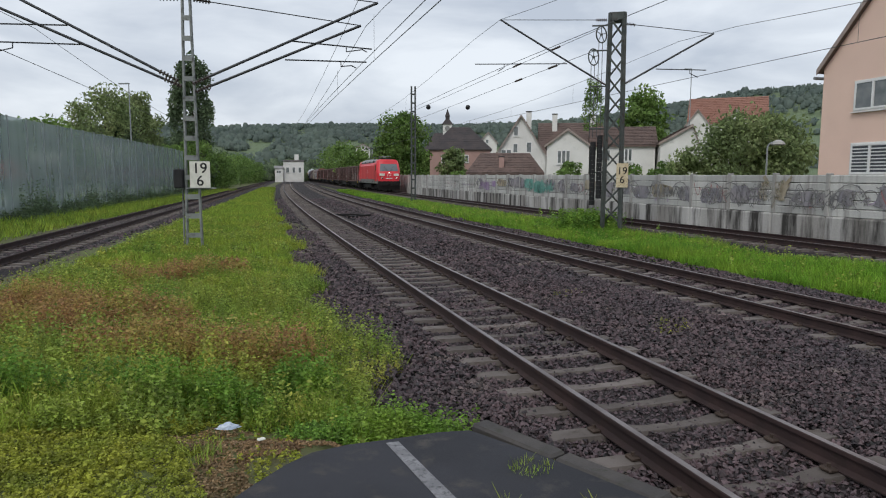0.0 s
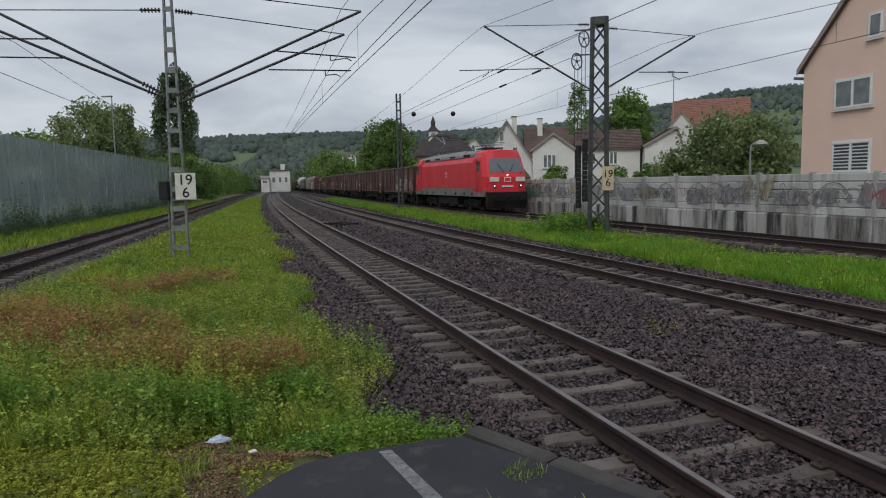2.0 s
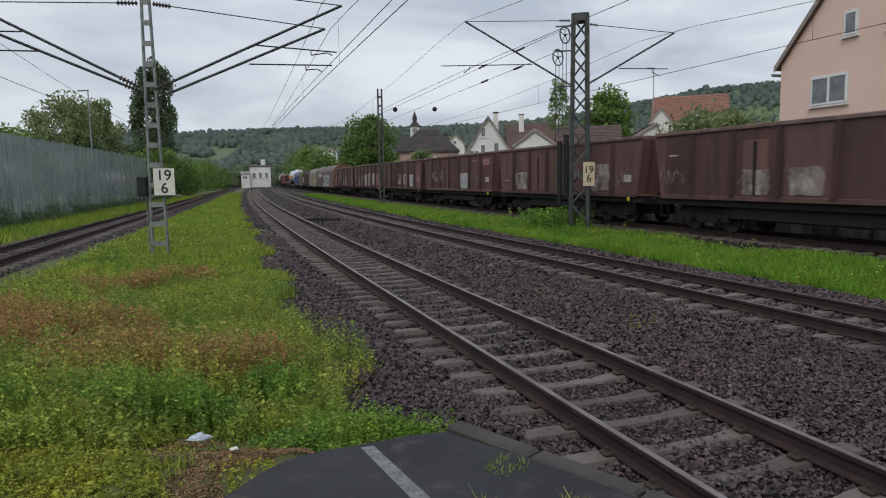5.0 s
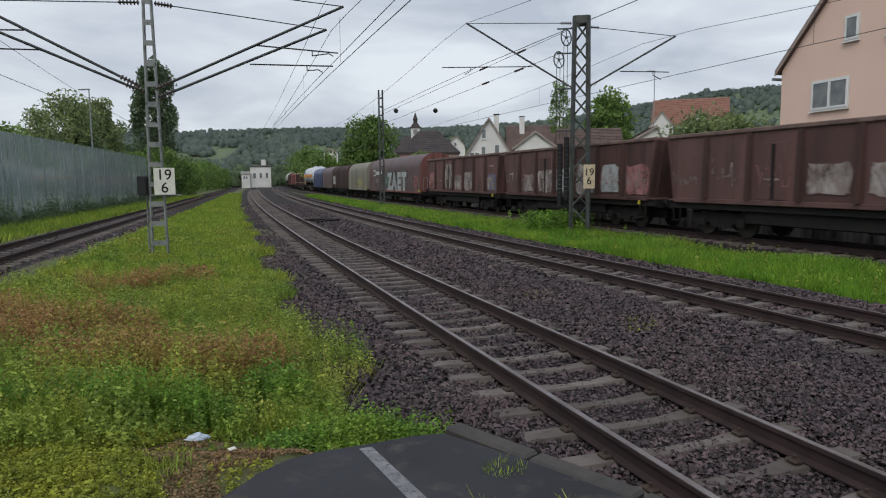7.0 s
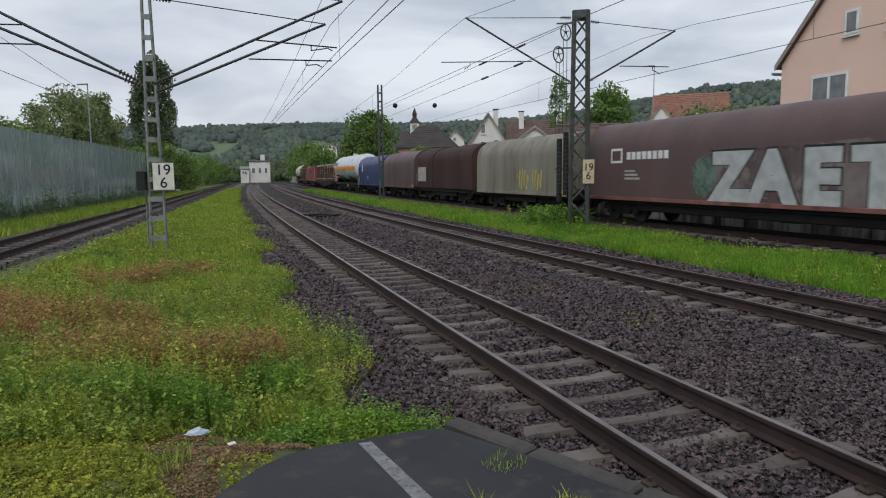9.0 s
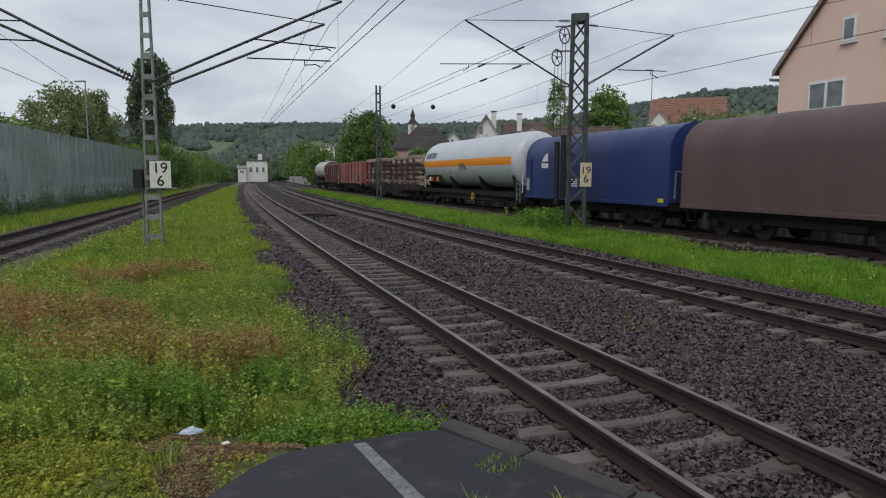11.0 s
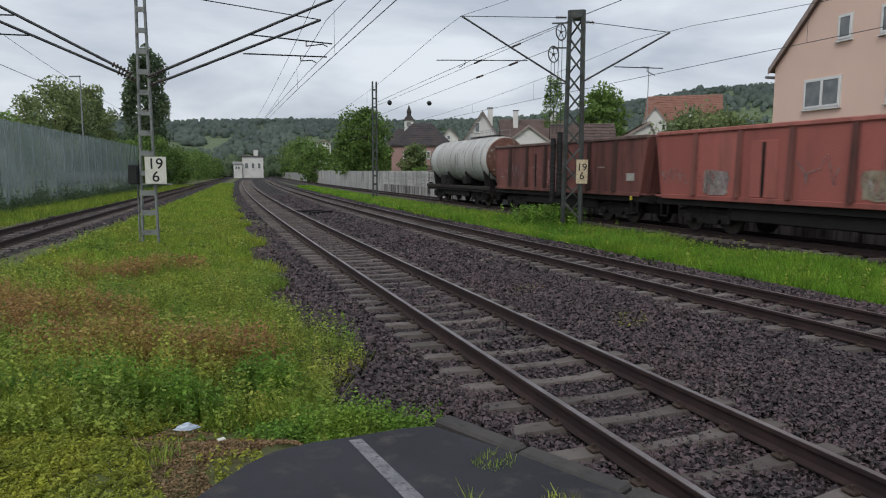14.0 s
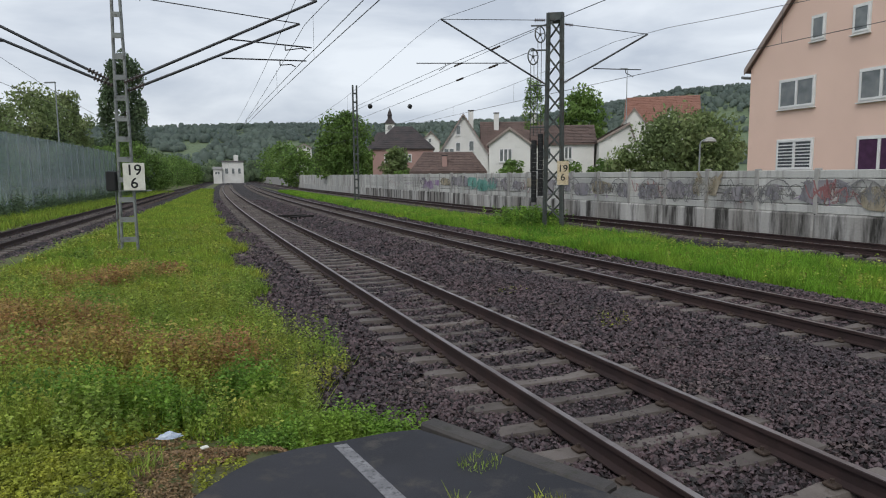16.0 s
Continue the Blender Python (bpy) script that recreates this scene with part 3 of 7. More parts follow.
def track(c, off, z, label, y0, y1, count, start, worn=True, shade=M_SLEEPER):
    root = thing("railway_track", label, "railway track", kind="structure")
    for side in (-0.7175, 0.7175):
        rail(c, off + side, z, y0, y1, root, worn)
    y, k, rest = start, 0, Shape()
    base = sleeper_mesh()
    while y < 190:
        m = line_m(c, y)
        x, yy = on_line(c, y, off)
        mat4 = Matrix.Translation((x + random.uniform(-0.02, 0.02), yy, z + random.uniform(-0.008, 0.0))) @ Matrix.Rotation(-math.atan(m) + random.uniform(-0.01, 0.01), 4, "Z")
        if k < count:
            ob = part("sleeper", SLEEPER, shade, root)
            ob.matrix_basis = mat4
            if k < 45:
                cl = part("rail_clip", CLIPS, M_CLIP, ob)
        else:
            rest.add([mat4 @ Vector(p) for p in base.v], base.f)
        y += 0.655 / math.hypot(1, m)
        k += 1
    ob = part("sleepers", rest, shade, root)
    ob["kind"] = "stuff"
    return root


track(MAIN, 0, 0, "main track on concrete sleepers with two steel rails", -40, 400, 130, 1.916)
track(SECOND, 0, 0, "second main track on concrete sleepers in dark ballast", -40, 400, 110, 4.0)
track(THIRD, 0, Z3, "track beside the noise barrier, used by the freight train", -320, 420, 60, 14.0)
track(SIDING, 0, 0.02, "rusty siding with dark sleepers in grey ballast", -40, 330, 60, 17.0, False, M_CLIP)

# asphalt end of the platform, with its kerb and a worn white line
slab = Shape()
edge = [(-1.45, 3.4), (-1.20, 4.05), (-1.04, 4.40), (-0.90, 4.60), (-0.66, 4.74), (-0.36, 4.84), (0.0, 4.98), (0.24, 5.02), (0.78, 4.50), (1.40, 3.80), (2.3, 2.6), (2.3, -6), (-3.5, -6), (-3.5, 2.5)]
slab.prism(edge, 0.75, Matrix.Translation((0, 0, -0.50)))
tagged(part("pavement", slab, M_ASPHALT), "dark worn asphalt at the end of the platform", "pavement", kind="structure")
kerb = thing("kerb", "dark weathered stone kerb along the asphalt's edge", "kerb", kind="structure")
ka, kb = Vector((0.26, 5.16, 0)), Vector((2.46, 2.56, 0))
for i in range(4):
    p, q = ka.lerp(kb, i / 4 + 0.004), ka.lerp(kb, (i + 1) / 4 - 0.004)
    d = (q - p).normalized()
    m = Matrix.Translation(p) @ Matrix.Rotation(math.atan2(d.y, d.x), 4, "Z")
    part("kerb_stone", Shape().box(0, (q - p).length, -0.02, 0.15, -0.35, 0.262, 0.02, m), M_KERB, kerb)
stripe = Shape()
stripe.prism([(-0.39, 4.76), (-0.30, 4.79), (0.16, 3.8), (0.30, 3.2), (0.15, 3.2), (0.04, 3.8)], 0.003, Matrix.Translation((0, 0, 0.251)))
tagged(part("white_line", stripe, M_PAINT), "worn white line painted on the asphalt", "road marking", kind="structure")

# ---- noise barrier of panels on a concrete plinth ----
WALL_OFF, BAY = 2.8, 2.55
barrier = thing("noise_barrier", "grey panelled noise barrier with graffiti on a stained concrete plinth", "wall", kind="structure")


def bays(c, off, y0, y1, step):
    """Points every step metres along an offset line."""
    y, out = y0, []
    while y < y1:
        out.append(Vector((*on_line(c, y, off), 0)))
        y += step / math.hypot(1, line_m(c, y))
    return out


SLAT = Shape().box(0, 1, -0.06, 0.06, 0, 0.280, 0.02).mesh("slat")
BLOCK = Shape().box(0, 1, -0.14, 0.14, -0.5, 0, 0.03).mesh("plinth_block")
CORE = Shape().box(0, 1, -0.035, 0.035, 0, 1).mesh("panel_core")
WPOST = Shape().box(-0.09, 0.09, -0.10, 0.10, 0, 1.0, 0.015).mesh("post")
feet = bays(THIRD, WALL_OFF, -8, 150, BAY)
rest = Shape()
for i, (a, b) in enumerate(zip(feet[:-1], feet[1:])):
    d = b - a
    turn = Matrix.Rotation(math.atan2(d.y, d.x), 4, "Z")
    if i < 36:
        ob = part("plinth_block", BLOCK, M_PLINTH, barrier)
        ob.matrix_basis = Matrix.Translation((a.x, a.y, 0.80)) @ turn @ Matrix.Diagonal((d.length - 0.012, 1, 2.0, 1))
        ob = part("panel_core", CORE, M_PLINTH, barrier)
        ob.matrix_basis = Matrix.Translation((a.x, a.y, 0.80)) @ turn @ Matrix.Diagonal((d.length, 1, 1.5, 1))
        for k in range(5):
            ob = part("slat", SLAT, M_PANEL, barrier)
            ob.matrix_basis = Matrix.Translation((a.x, a.y, 0.81 + k * 0.302)) @ turn @ Matrix.Translation((0, random.uniform(-0.008, 0.008), 0)) @ Matrix.Diagonal((d.length, 1, 1, 1))
        ob = part("post", WPOST, M_POST, barrier)
        ob.matrix_basis = Matrix.Translation((a.x, a.y, 0.78)) @ turn @ Matrix.Diagonal((1, 1, 1.56 + random.uniform(0, 0.05), 1))
    else:
        m = Matrix.Translation(a) @ turn
        rest.box(0, d.length, -0.06, 0.06, 0.8, 2.31, 0, m).box(0, d.length, -0.14, 0.14, -0.3, 0.8, 0, m).box(-0.09, 0.09, -0.1, 0.1, 0.78, 2.35, 0, m)
part("far_bays", rest, M_PANEL, barrier)

# spray paint on the barrier: thin ribbons 4 mm proud of the panels


def ribbon(pts, width, m):
    """A flat painted stroke along (u, v) points, in the plane of m."""
    s = Shape()
    rings = []
    for i, p in enumerate(pts):
        q0, q1 = Vector(pts[max(i - 1, 0)]), Vector(pts[min(i + 1, len(pts) - 1)])
        d = (q1 - q0).normalized()
        nrm = Vector((-d.y, d.x)) * width / 2
        rings.append([m @ Vector((p[0] + nrm.x, p[1] + nrm.y, 0)), m @ Vector((p[0] - nrm.x, p[1] - nrm.y, 0))])
    return s.loft(rings, closed=False)


def scrawl(r, length, height, loops):
    """A wavy tag of loops and spikes."""
    pts = []
    n = loops * 7
    ph = r.uniform(0, 6)
    for i in range(n):
        t = i / (n - 1)
        pts.append((t * length + 0.12 * height * math.sin(5 * ph + t * loops * 6.3 + 1.2) , height * (0.5 + 0.5 * math.sin(t * loops * 6.3 + ph) * (0.6 + 0.4 * math.sin(t * 9 + ph)))))
    return pts


def wall_frame(y):
    """The plane of the barrier's face at a place along it: u runs towards the platform, v up, w off the wall."""
    x, yy = on_line(THIRD, y, WALL_OFF - 0.075)
    m = line_m(THIRD, y)
    u = Vector((-m, -1, 0)).normalized()
    w = Vector((-1, m, 0)).normalized()
    return Matrix(((u.x, 0, w.x, x), (u.y, 0, w.y, yy), (0, 1, 0, 0), (0, 0, 0, 1)))


tag_rng = random.Random(11)
INKS = [M_INK, M_INK, M_LILAC, M_INK, M_ROSE, M_INK]
for k in range(60):
    y = tag_rng.uniform(16, 44) if k < 48 else tag_rng.uniform(44, 72)
    base = wall_frame(y) @ Matrix.Translation((0, tag_rng.uniform(0.95, 1.45), 0.002 + 0.0004 * k))
    pts = scrawl(tag_rng, tag_rng.uniform(0.9, 2.4), tag_rng.uniform(0.3, 0.75), tag_rng.randint(2, 5))
    part("graffiti_tag", ribbon(pts, tag_rng.uniform(0.018, 0.04), base), INKS[k % 6], barrier, "spray-painted scrawl")
for y, ink, n in ((46.5, M_TEAL, 16), (48, M_TEAL, 10), (58, M_LILAC, 12), (20.5, M_ROSE, 5), (24.0, M_INK, 6), (27.5, M_INK, 6), (33.5, M_INK, 6), (18.5, M_INK, 6)):
    base = wall_frame(y)
    for k in range(n):
        m = base @ Matrix.Translation((tag_rng.uniform(-1.4, 1.0), tag_rng.uniform(0.95, 1.3), 0.028 + 0.001 * k))
        part("graffiti_tag", ribbon(scrawl(tag_rng, tag_rng.uniform(0.5, 1.6), tag_rng.uniform(0.4, 0.9), 3), 0.03 + 0.03 * tag_rng.random(), m), ink, barrier, "faded spray-painted lettering")

fill_rng = random.Random(17)
for k in range(26):
    y = 15.5 + k * 1.75
    m = wall_frame(y) @ Matrix.Translation((0, 0, 0.020 + 0.0006 * (k % 3)))
    half_w, cv, half_h = fill_rng.uniform(0.5, 1.15), fill_rng.uniform(1.35, 1.75), fill_rng.uniform(0.25, 0.5)
    out_line = [(half_w * math.copysign(abs(math.cos(a)) ** 0.6, math.cos(a)) * fill_rng.uniform(0.8, 1.1), cv + half_h * math.copysign(abs(math.sin(a)) ** 0.6, math.sin(a)) * fill_rng.uniform(0.8, 1.1)) for a in (0.2618 * i for i in range(24))]
    part("graffiti_fill", Shape().prism(out_line, 0.002, m), M_TEAL if 46 < y < 49.2 else M_LILAC if 55 < y < 58 else (M_MIST, M_MIST, M_OCHRE, M_MIST)[k % 4], barrier, "faded sprayed fill")
for y, u_pts, ink, width in ((25.6, [(-0.9, 2.25), (-0.45, 1.75), (-0.30, 1.45), (-0.42, 1.0)], M_OCHRE, 0.16), (25.6, [(0.55, 2.25), (0.05, 1.7), (-0.28, 1.42)], M_OCHRE, 0.15), (25.6, [(0.3, 1.6), (0.9, 1.5), (0.95, 1.72), (0.72, 1.35)], M_INK, 0.06)):
    part("graffiti_tag", ribbon(u_pts, width, wall_frame(y) @ Matrix.Translation((0, 0, 0.034))), ink, barrier, "broad sprayed stroke")
for y in (28.3, 29.4, 31.6, 33.4, 35.5, 22.6, 19.4):
    for q in range(3):
        r_ = 0.22 + 0.17 * q
        pts = [(r_ * 1.25 * math.cos(a), 1.25 + r_ * math.sin(a) * 1.3) for a in (math.pi * i / 8 for i in range(9))]
        part("graffiti_tag", ribbon(pts, 0.045, wall_frame(y + 0.3 * (q % 2)) @ Matrix.Translation((0, 0, 0.030 + 0.001 * q))), M_INK, barrier, "sprayed arch")

# ---- clear noise barrier beside the siding ----
clear_wall = thing("clear_noise_barrier", "tall smoky clear-sheet noise barrier between steel posts", "wall", kind="structure")
CLEAR = (-15.7, -0.2, -0.2, 100.0)
cpts = bays(CLEAR, 0, 14, 88, 2.5)
for i, (a, b) in enumerate(zip(cpts[:-1], cpts[1:])):
    d = b - a
    m = Matrix.Translation((a.x, a.y, 0)) @ Matrix.Rotation(math.atan2(d.y, d.x), 4, "Z")
    part("post", Shape().box(-0.03, 0.03, -0.045, 0.045, -0.35, 5.35, 0, m), M_STEEL_POST, clear_wall)
    part("clear_sheet", Shape().box(0.04, d.length - 0.04, -0.01, 0.01, -0.18, 5.3, 0, m), M_GLASSWALL, clear_wall)
    part("bottom_rail", Shape().box(0.07, d.length - 0.07, -0.05, 0.05, -0.35, -0.19, 0, m), M_POST, clear_wall)

# white cycle racks behind it
for y in (39.4, 42.6, 45.4, 49.6, 53.3, 55.9):
    x = line_x(CLEAR, y) - 2.2
    rack = thing("bicycle_rack", "white tubular arched bicycle rack behind the clear barrier", "bicycle rack", pose(x, y, -0.3), "racks by the siding")
    arc = [(0, -0.6, 0), (0, -0.6, 1.2), (0, -0.45, 1.55), (0, 0, 1.75), (0, 0.45, 1.55), (0, 0.6, 1.2), (0, 0.6, 0)]
    part("arch", Shape().chain(arc, 0.05, 6), M_WHITE_STEEL, rack)
    part("cross_rail", Shape().box(-0.04, 0.04, -1.35, 1.35, 0.42, 0.58), M_WHITE_STEEL, rack)

# ---- houses ----


def basis(x, y, ux, uy):
    """u along a facade to the right, v up, w outwards, at a ground point."""
    n = math.hypot(ux, uy)
    ux, uy = ux / n, uy / n
    return Matrix(((ux, 0, uy, x), (uy, 0, -ux, y), (0, 1, 0, 0), (0, 0, 0, 1)))


def window(parent, u0, u1, v0, v1, bars=1, inner=M_PANE, recess=0.12, slats=0, name="window"):
    """A window in its reveal: frame, panes, mullion, sill. Placed in the parent's facade space (u, v, w)."""
    w = part(name, Shape().box(u0 - 0.06, u1 + 0.06, v0 - 0.06, v1 + 0.06, 0.004, 0.03), M_WHITEWALL, parent, "pale plaster surround")
    fr = Shape()
    t = 0.075
    fr.box(u0, u1, v0, v0 + t, 0.031, 0.075).box(u0, u1, v1 - t, v1, 0.031, 0.075).box(u0, u0 + t, v0 + t, v1 - t, 0.031, 0.075).box(u1 - t, u1, v0 + t, v1 - t, 0.031, 0.075)
    for k in range(bars):
        c = u0 + (u1 - u0) * (k + 1) / (bars + 1)
        fr.box(c - t * 0.7, c + t * 0.7, v0 + t, v1 - t, 0.031, 0.08)
    part("window_frame", fr, M_FRAME, w)
    for k in range(bars + 1):
        a = u0 + (u1 - u0) * k / (bars + 1) + t
        b = u0 + (u1 - u0) * (k + 1) / (bars + 1) - t
        part("pane", Shape().box(a, b, v0 + t, v1 - t, 0.034, 0.05), inner, w)
        for j in range(slats):
            z = v0 + t + (v1 - v0 - 2 * t) * (j + 0.5) / slats
            part("blind_slat", Shape().box(a + 0.01, b - 0.01, z - 0.045, z + 0.045, 0.051, 0.058), M_BLIND, w)
    part("sill", Shape().box(u0 - 0.1, u1 + 0.1, v0 - 0.13, v0 - 0.085, 0.0, 0.14, 0.01), M_FRAME, w)
    return w


def rows_of_tiles(parent, eave_a, eave_b, ridge_a, ridge_b, material, rows, cols):
    """Courses of tiles laid over a roof slope, each a slightly tilted board cut into pieces in the far rows."""
    ea, eb, ra, rb = (Vector(p) for p in (eave_a, eave_b, ridge_a, ridge_b))
    nrm = (eb - ea).cross(ra - ea).normalized()
    if nrm.y < 0:
        nrm = -nrm
    s = Shape()
    for i in range(rows):
        t0, t1 = i / rows, (i + 1.08) / rows
        p0, p1 = ea.lerp(ra, t0), eb.lerp(rb, t0)
        q0, q1 = ea.lerp(ra, min(t1, 1)), eb.lerp(rb, min(t1, 1))
        for k in range(cols):
            a, b = k / cols, (k + 0.985) / cols
            lift = nrm * (0.05 + 0.012 * ((i * 7 + k * 3) % 4))
            c = [p0.lerp(p1, a) + lift, p0.lerp(p1, b) + lift, q0.lerp(q1, b) + nrm * 0.01, q0.lerp(q1, a) + nrm * 0.01]
            s.add(c + [p - nrm * 0.02 for p in c], [(0, 1, 2, 3), (7, 6, 5, 4), (0, 4, 5, 1), (1, 5, 6, 2), (2, 6, 7, 3), (3, 7, 4, 0)])
    ob = part("roof_tiles", s, material, parent)
    ob["kind"] = "stuff"
    return ob


def gable_house(name, label, m, u0, u1, depth, v0, eave, ridge, wall, roof, windows=(), over=0.35, ridge_u=None, tiles=(0, 0), group=""):
    """A house whose gable faces w. Roof slabs, verge boards and walls are parts."""
    root = thing(name, label, "house", m, group)
    c = (u0 + u1) / 2 if ridge_u is None else ridge_u
    sh = Shape()
    ring = [(u0, v0), (u1, v0), (u1, eave), (c, ridge), (u0, eave)]
    sh.loft([[(u, v, w) for u, v in ring] for w in (0, -depth)])
    part("wall", sh, wall, root)
    for k, (a, sgn) in enumerate(((u0, -1), (u1, 1))):
        slope = (ridge - eave) / abs(c - a)
        lo = (a + sgn * over, eave - slope * over)
        sl = Shape()
        rin = [(lo[0], lo[1] + 0.02), (c, ridge + 0.02), (c, ridge + 0.22), (lo[0], lo[1] + 0.20)]
        sl.loft([[(u, v, w) for u, v in rin] for w in (over, -depth - over)])
        slab_ob = part("roof", sl, roof, root)
        if tiles[0]:
            rows_of_tiles(slab_ob, (lo[0], lo[1] + 0.21, over), (lo[0], lo[1] + 0.21, -depth), (c, ridge + 0.23, over), (c, ridge + 0.23, -depth), roof, *tiles)
        vb = Shape()
        vb.loft([[(u, v, w) for u, v in [(lo[0], lo[1] - 0.04), (c, ridge - 0.04), (c, ridge + 0.24), (lo[0], lo[1] + 0.22)]] for w in (over + 0.005, over + 0.05)])
        part("verge_board", vb, M_WOOD, root)
    for w in windows:
        window(root, *w)
    return root


def side_house(name, label, m, u0, u1, depth, v0, eave, ridge, wall, roof, windows=(), over=0.3, hip=0.0, tiles=(0, 0)):
    """A house whose eaves face w, its ridge running along u, hipped by hip metres at each end."""
    root = thing(name, label, "house", m)
    part("wall", Shape().box(u0, u1, v0, eave, -depth, 0), wall, root)
    if not hip:
        g = Shape()
        g.loft([[(u, eave, 0), (u, ridge, -depth / 2), (u, eave, -depth)] for u in (u0, u1)])
        part("gable_wall", g, wall, root)
    lo = eave - over * (ridge - eave) / (depth / 2)
    a, b = u0 - over, u1 + over
    r = Shape()
    vs = [(a, lo, over), (b, lo, over), (b, lo, -depth - over), (a, lo, -depth - over), (a + hip, ridge, -depth / 2), (b - hip, ridge, -depth / 2)]
    vs += [(u, v + 0.2, w) for u, v, w in vs]
    fs = [(0, 1, 5, 4), (2, 3, 4, 5), (6, 7, 11, 10), (8, 9, 10, 11), (0, 1, 7, 6), (2, 3, 9, 8)]
    fs += [(1, 2, 5), (3, 0, 4), (7, 8, 11), (9, 6, 10), (1, 2, 8, 7), (3, 0, 6, 9)] if hip else [(1, 5, 11, 7), (5, 2, 8, 11), (0, 4, 10, 6), (4, 3, 9, 10)]
    r.add(vs, fs)
    ro = part("roof", r, roof, root)
    if tiles[0]:
        rows_of_tiles(ro, (a, lo + 0.21, over), (b, lo + 0.21, over), (a + hip, ridge + 0.21, -depth / 2), (b - hip, ridge + 0.21, -depth / 2), roof, *tiles)
    for w in windows:
        window(root, *w)
    return root


def chimney(parent, u, w, v0, v1, size=0.6, material=None):
    c = part("chimney", Shape().box(u - size / 2, u + size / 2, v0, v1, w - size / 2, w + size / 2, 0.03), material or M_WHITEWALL, parent, "plastered chimney")
    part("chimney_cap", Shape().box(u - size / 2 - 0.06, u + size / 2 + 0.06, v1, v1 + 0.12, w - size / 2 - 0.06, w + size / 2 + 0.06, 0.02), M_ROOF_DARK, c)


# salmon house by the barrier: its gable looks over the tracks
salmon = gable_house("salmon_house", "salmon-pink rendered house with white windows and steep brown-tiled gable roof", basis(17.65, 31.35, 0.235, -1), 0.0, 11.4, 9.0, -0.3, 7.15, 13.2, M_PINK, M_ROOF_BROWN, over=0.2, tiles=(0, 0), windows=[
    (1.85, 3.72, 5.12, 6.32, 1), (5.90, 7.75, 5.05, 6.22, 1), (8.9, 10.5, 5.1, 6.25, 1),
    (1.85, 3.78, 2.35, 3.66, 1, M_FRAME, 0.12, 8), (5.95, 7.85, 2.2, 3.58, 1, M_CURTAIN), (8.9, 10.5, 2.3, 3.6, 1),
    (3.45, 4.08, 7.85, 8.80, 0), (5.45, 6.15, 7.75, 8.78, 0), (7.3, 8.0, 7.75, 8.78, 0)])
chimney(salmon, 7.5, -4, 11.0, 14.2, 0.7, M_ROSEWALL)
part("gutter", Shape().tube((-0.36, 6.78, 0.2), (-0.36, 6.78, -9.2), 0.07), M_STEEL_POST, salmon)

# white house with a small front gable and a long wing
W = basis(14.05, 73.67, 0.982, -0.187)
white_a = gable_house("white_gabled_house", "white rendered house front with a brown tiled gable roof", W, -2.35, 2.2, 7.0, -0.3, 5.55, 7.2, M_WHITEWALL, M_ROOF_BROWN, [(-1.2, 0.2, 3.6, 5.05, 2)], over=0.25, tiles=(10, 10))
white_w = side_house("white_wing_house", "long low white house wing with a brown tiled roof", W @ Matrix.Translation((0, 0, -2.5)), 2.6, 9.4, 6.0, -0.3, 5.7, 7.7, M_WHITEWALL, M_ROOF_BROWN, [(6.1, 6.95, 3.9, 5.3, 1), (3.4, 4.6, 3.9, 5.2, 1)], tiles=(12, 22))
white_e = gable_house("white_end_house", "white rendered house end under a brown tiled mono-pitch roof", W @ Matrix.Translation((0, 0, -0.6)), 9.7, 13.5, 8.0, -0.3, 5.75, 7.55, M_WHITEWALL, M_ROOF_BROWN, over=0.25, ridge_u=12.9, tiles=(8, 12))
boarded = part("shed_wall", Shape().box(2.3, 5.9, -0.3, 5.2, -2.4, -2.2), M_GREYWALL, white_w, "grey boarded porch")

# steep gabled white house with brown roof and chimneys
S = basis(10.71, 91.37, 0.993, -0.116)
steep = gable_house("steep_gabled_house", "white house with very steep brown tiled gable and dark windows", S, -3.1, 3.6, 8.0, -0.3, 5.0, 10.2, M_WHITEWALL, M_ROOF_BROWN, [(-0.75, -0.1, 7.6, 8.9, 0), (-0.8, -0.15, 5.4, 6.6, 0), (1.0, 1.7, 5.4, 6.8, 0), (-2.4, -1.0, 4.6, 5.8, 1)], tiles=(16, 10))
steep_w = side_house("brown_roofed_house", "broad house with a large brown tiled roof beside the steep gable", S @ Matrix.Translation((0, 0, -2.0)), 3.0, 11.5, 9.0, -0.3, 5.2, 9.6, M_WHITEWALL, M_ROOF_BROWN, tiles=(16, 22))
chimney(steep, 1.3, -1.5, 7.8, 10.9, 0.7)
chimney(steep_w, 5.0, -3.5, 8.0, 10.9, 0.7)
chimney(steep_w, 10.3, -3.5, 8.0, 10.7, 0.7)

# low brown roof in front of them
low = side_house("low_brown_house", "low house with a wide brown hipped roof behind the barrier", basis(7.33, 77.65, 0.996, -0.094), -4.0, 4.4, 6.0, -0.3, 2.6, 4.75, M_GREYWALL, M_ROOF_BROWN, hip=1.6, tiles=(12, 22))
chimney(low, -0.2, -0.8, 2.9, 4.4, 0.6, M_ROSEWALL)

# rose house with a dark hipped roof
R = basis(5.76, 119.86, 0.999, -0.048)
rose = side_house("rose_house", "dull pink house with a dark hipped slate roof", R, -7.5, 3.2, 9.0, -0.3, 7.0, 10.9, M_ROSEWALL, M_ROOF_DARK, [(-1.85, -0.65, 4.6, 5.9, 1), (1.3, 2.4, 4.6, 5.9, 1), (-5.4, -4.2, 4.6, 5.9, 1)], hip=4.0, tiles=(12, 16))

# church turret far behind
T = basis(2.5, 240, 1, -0.01)
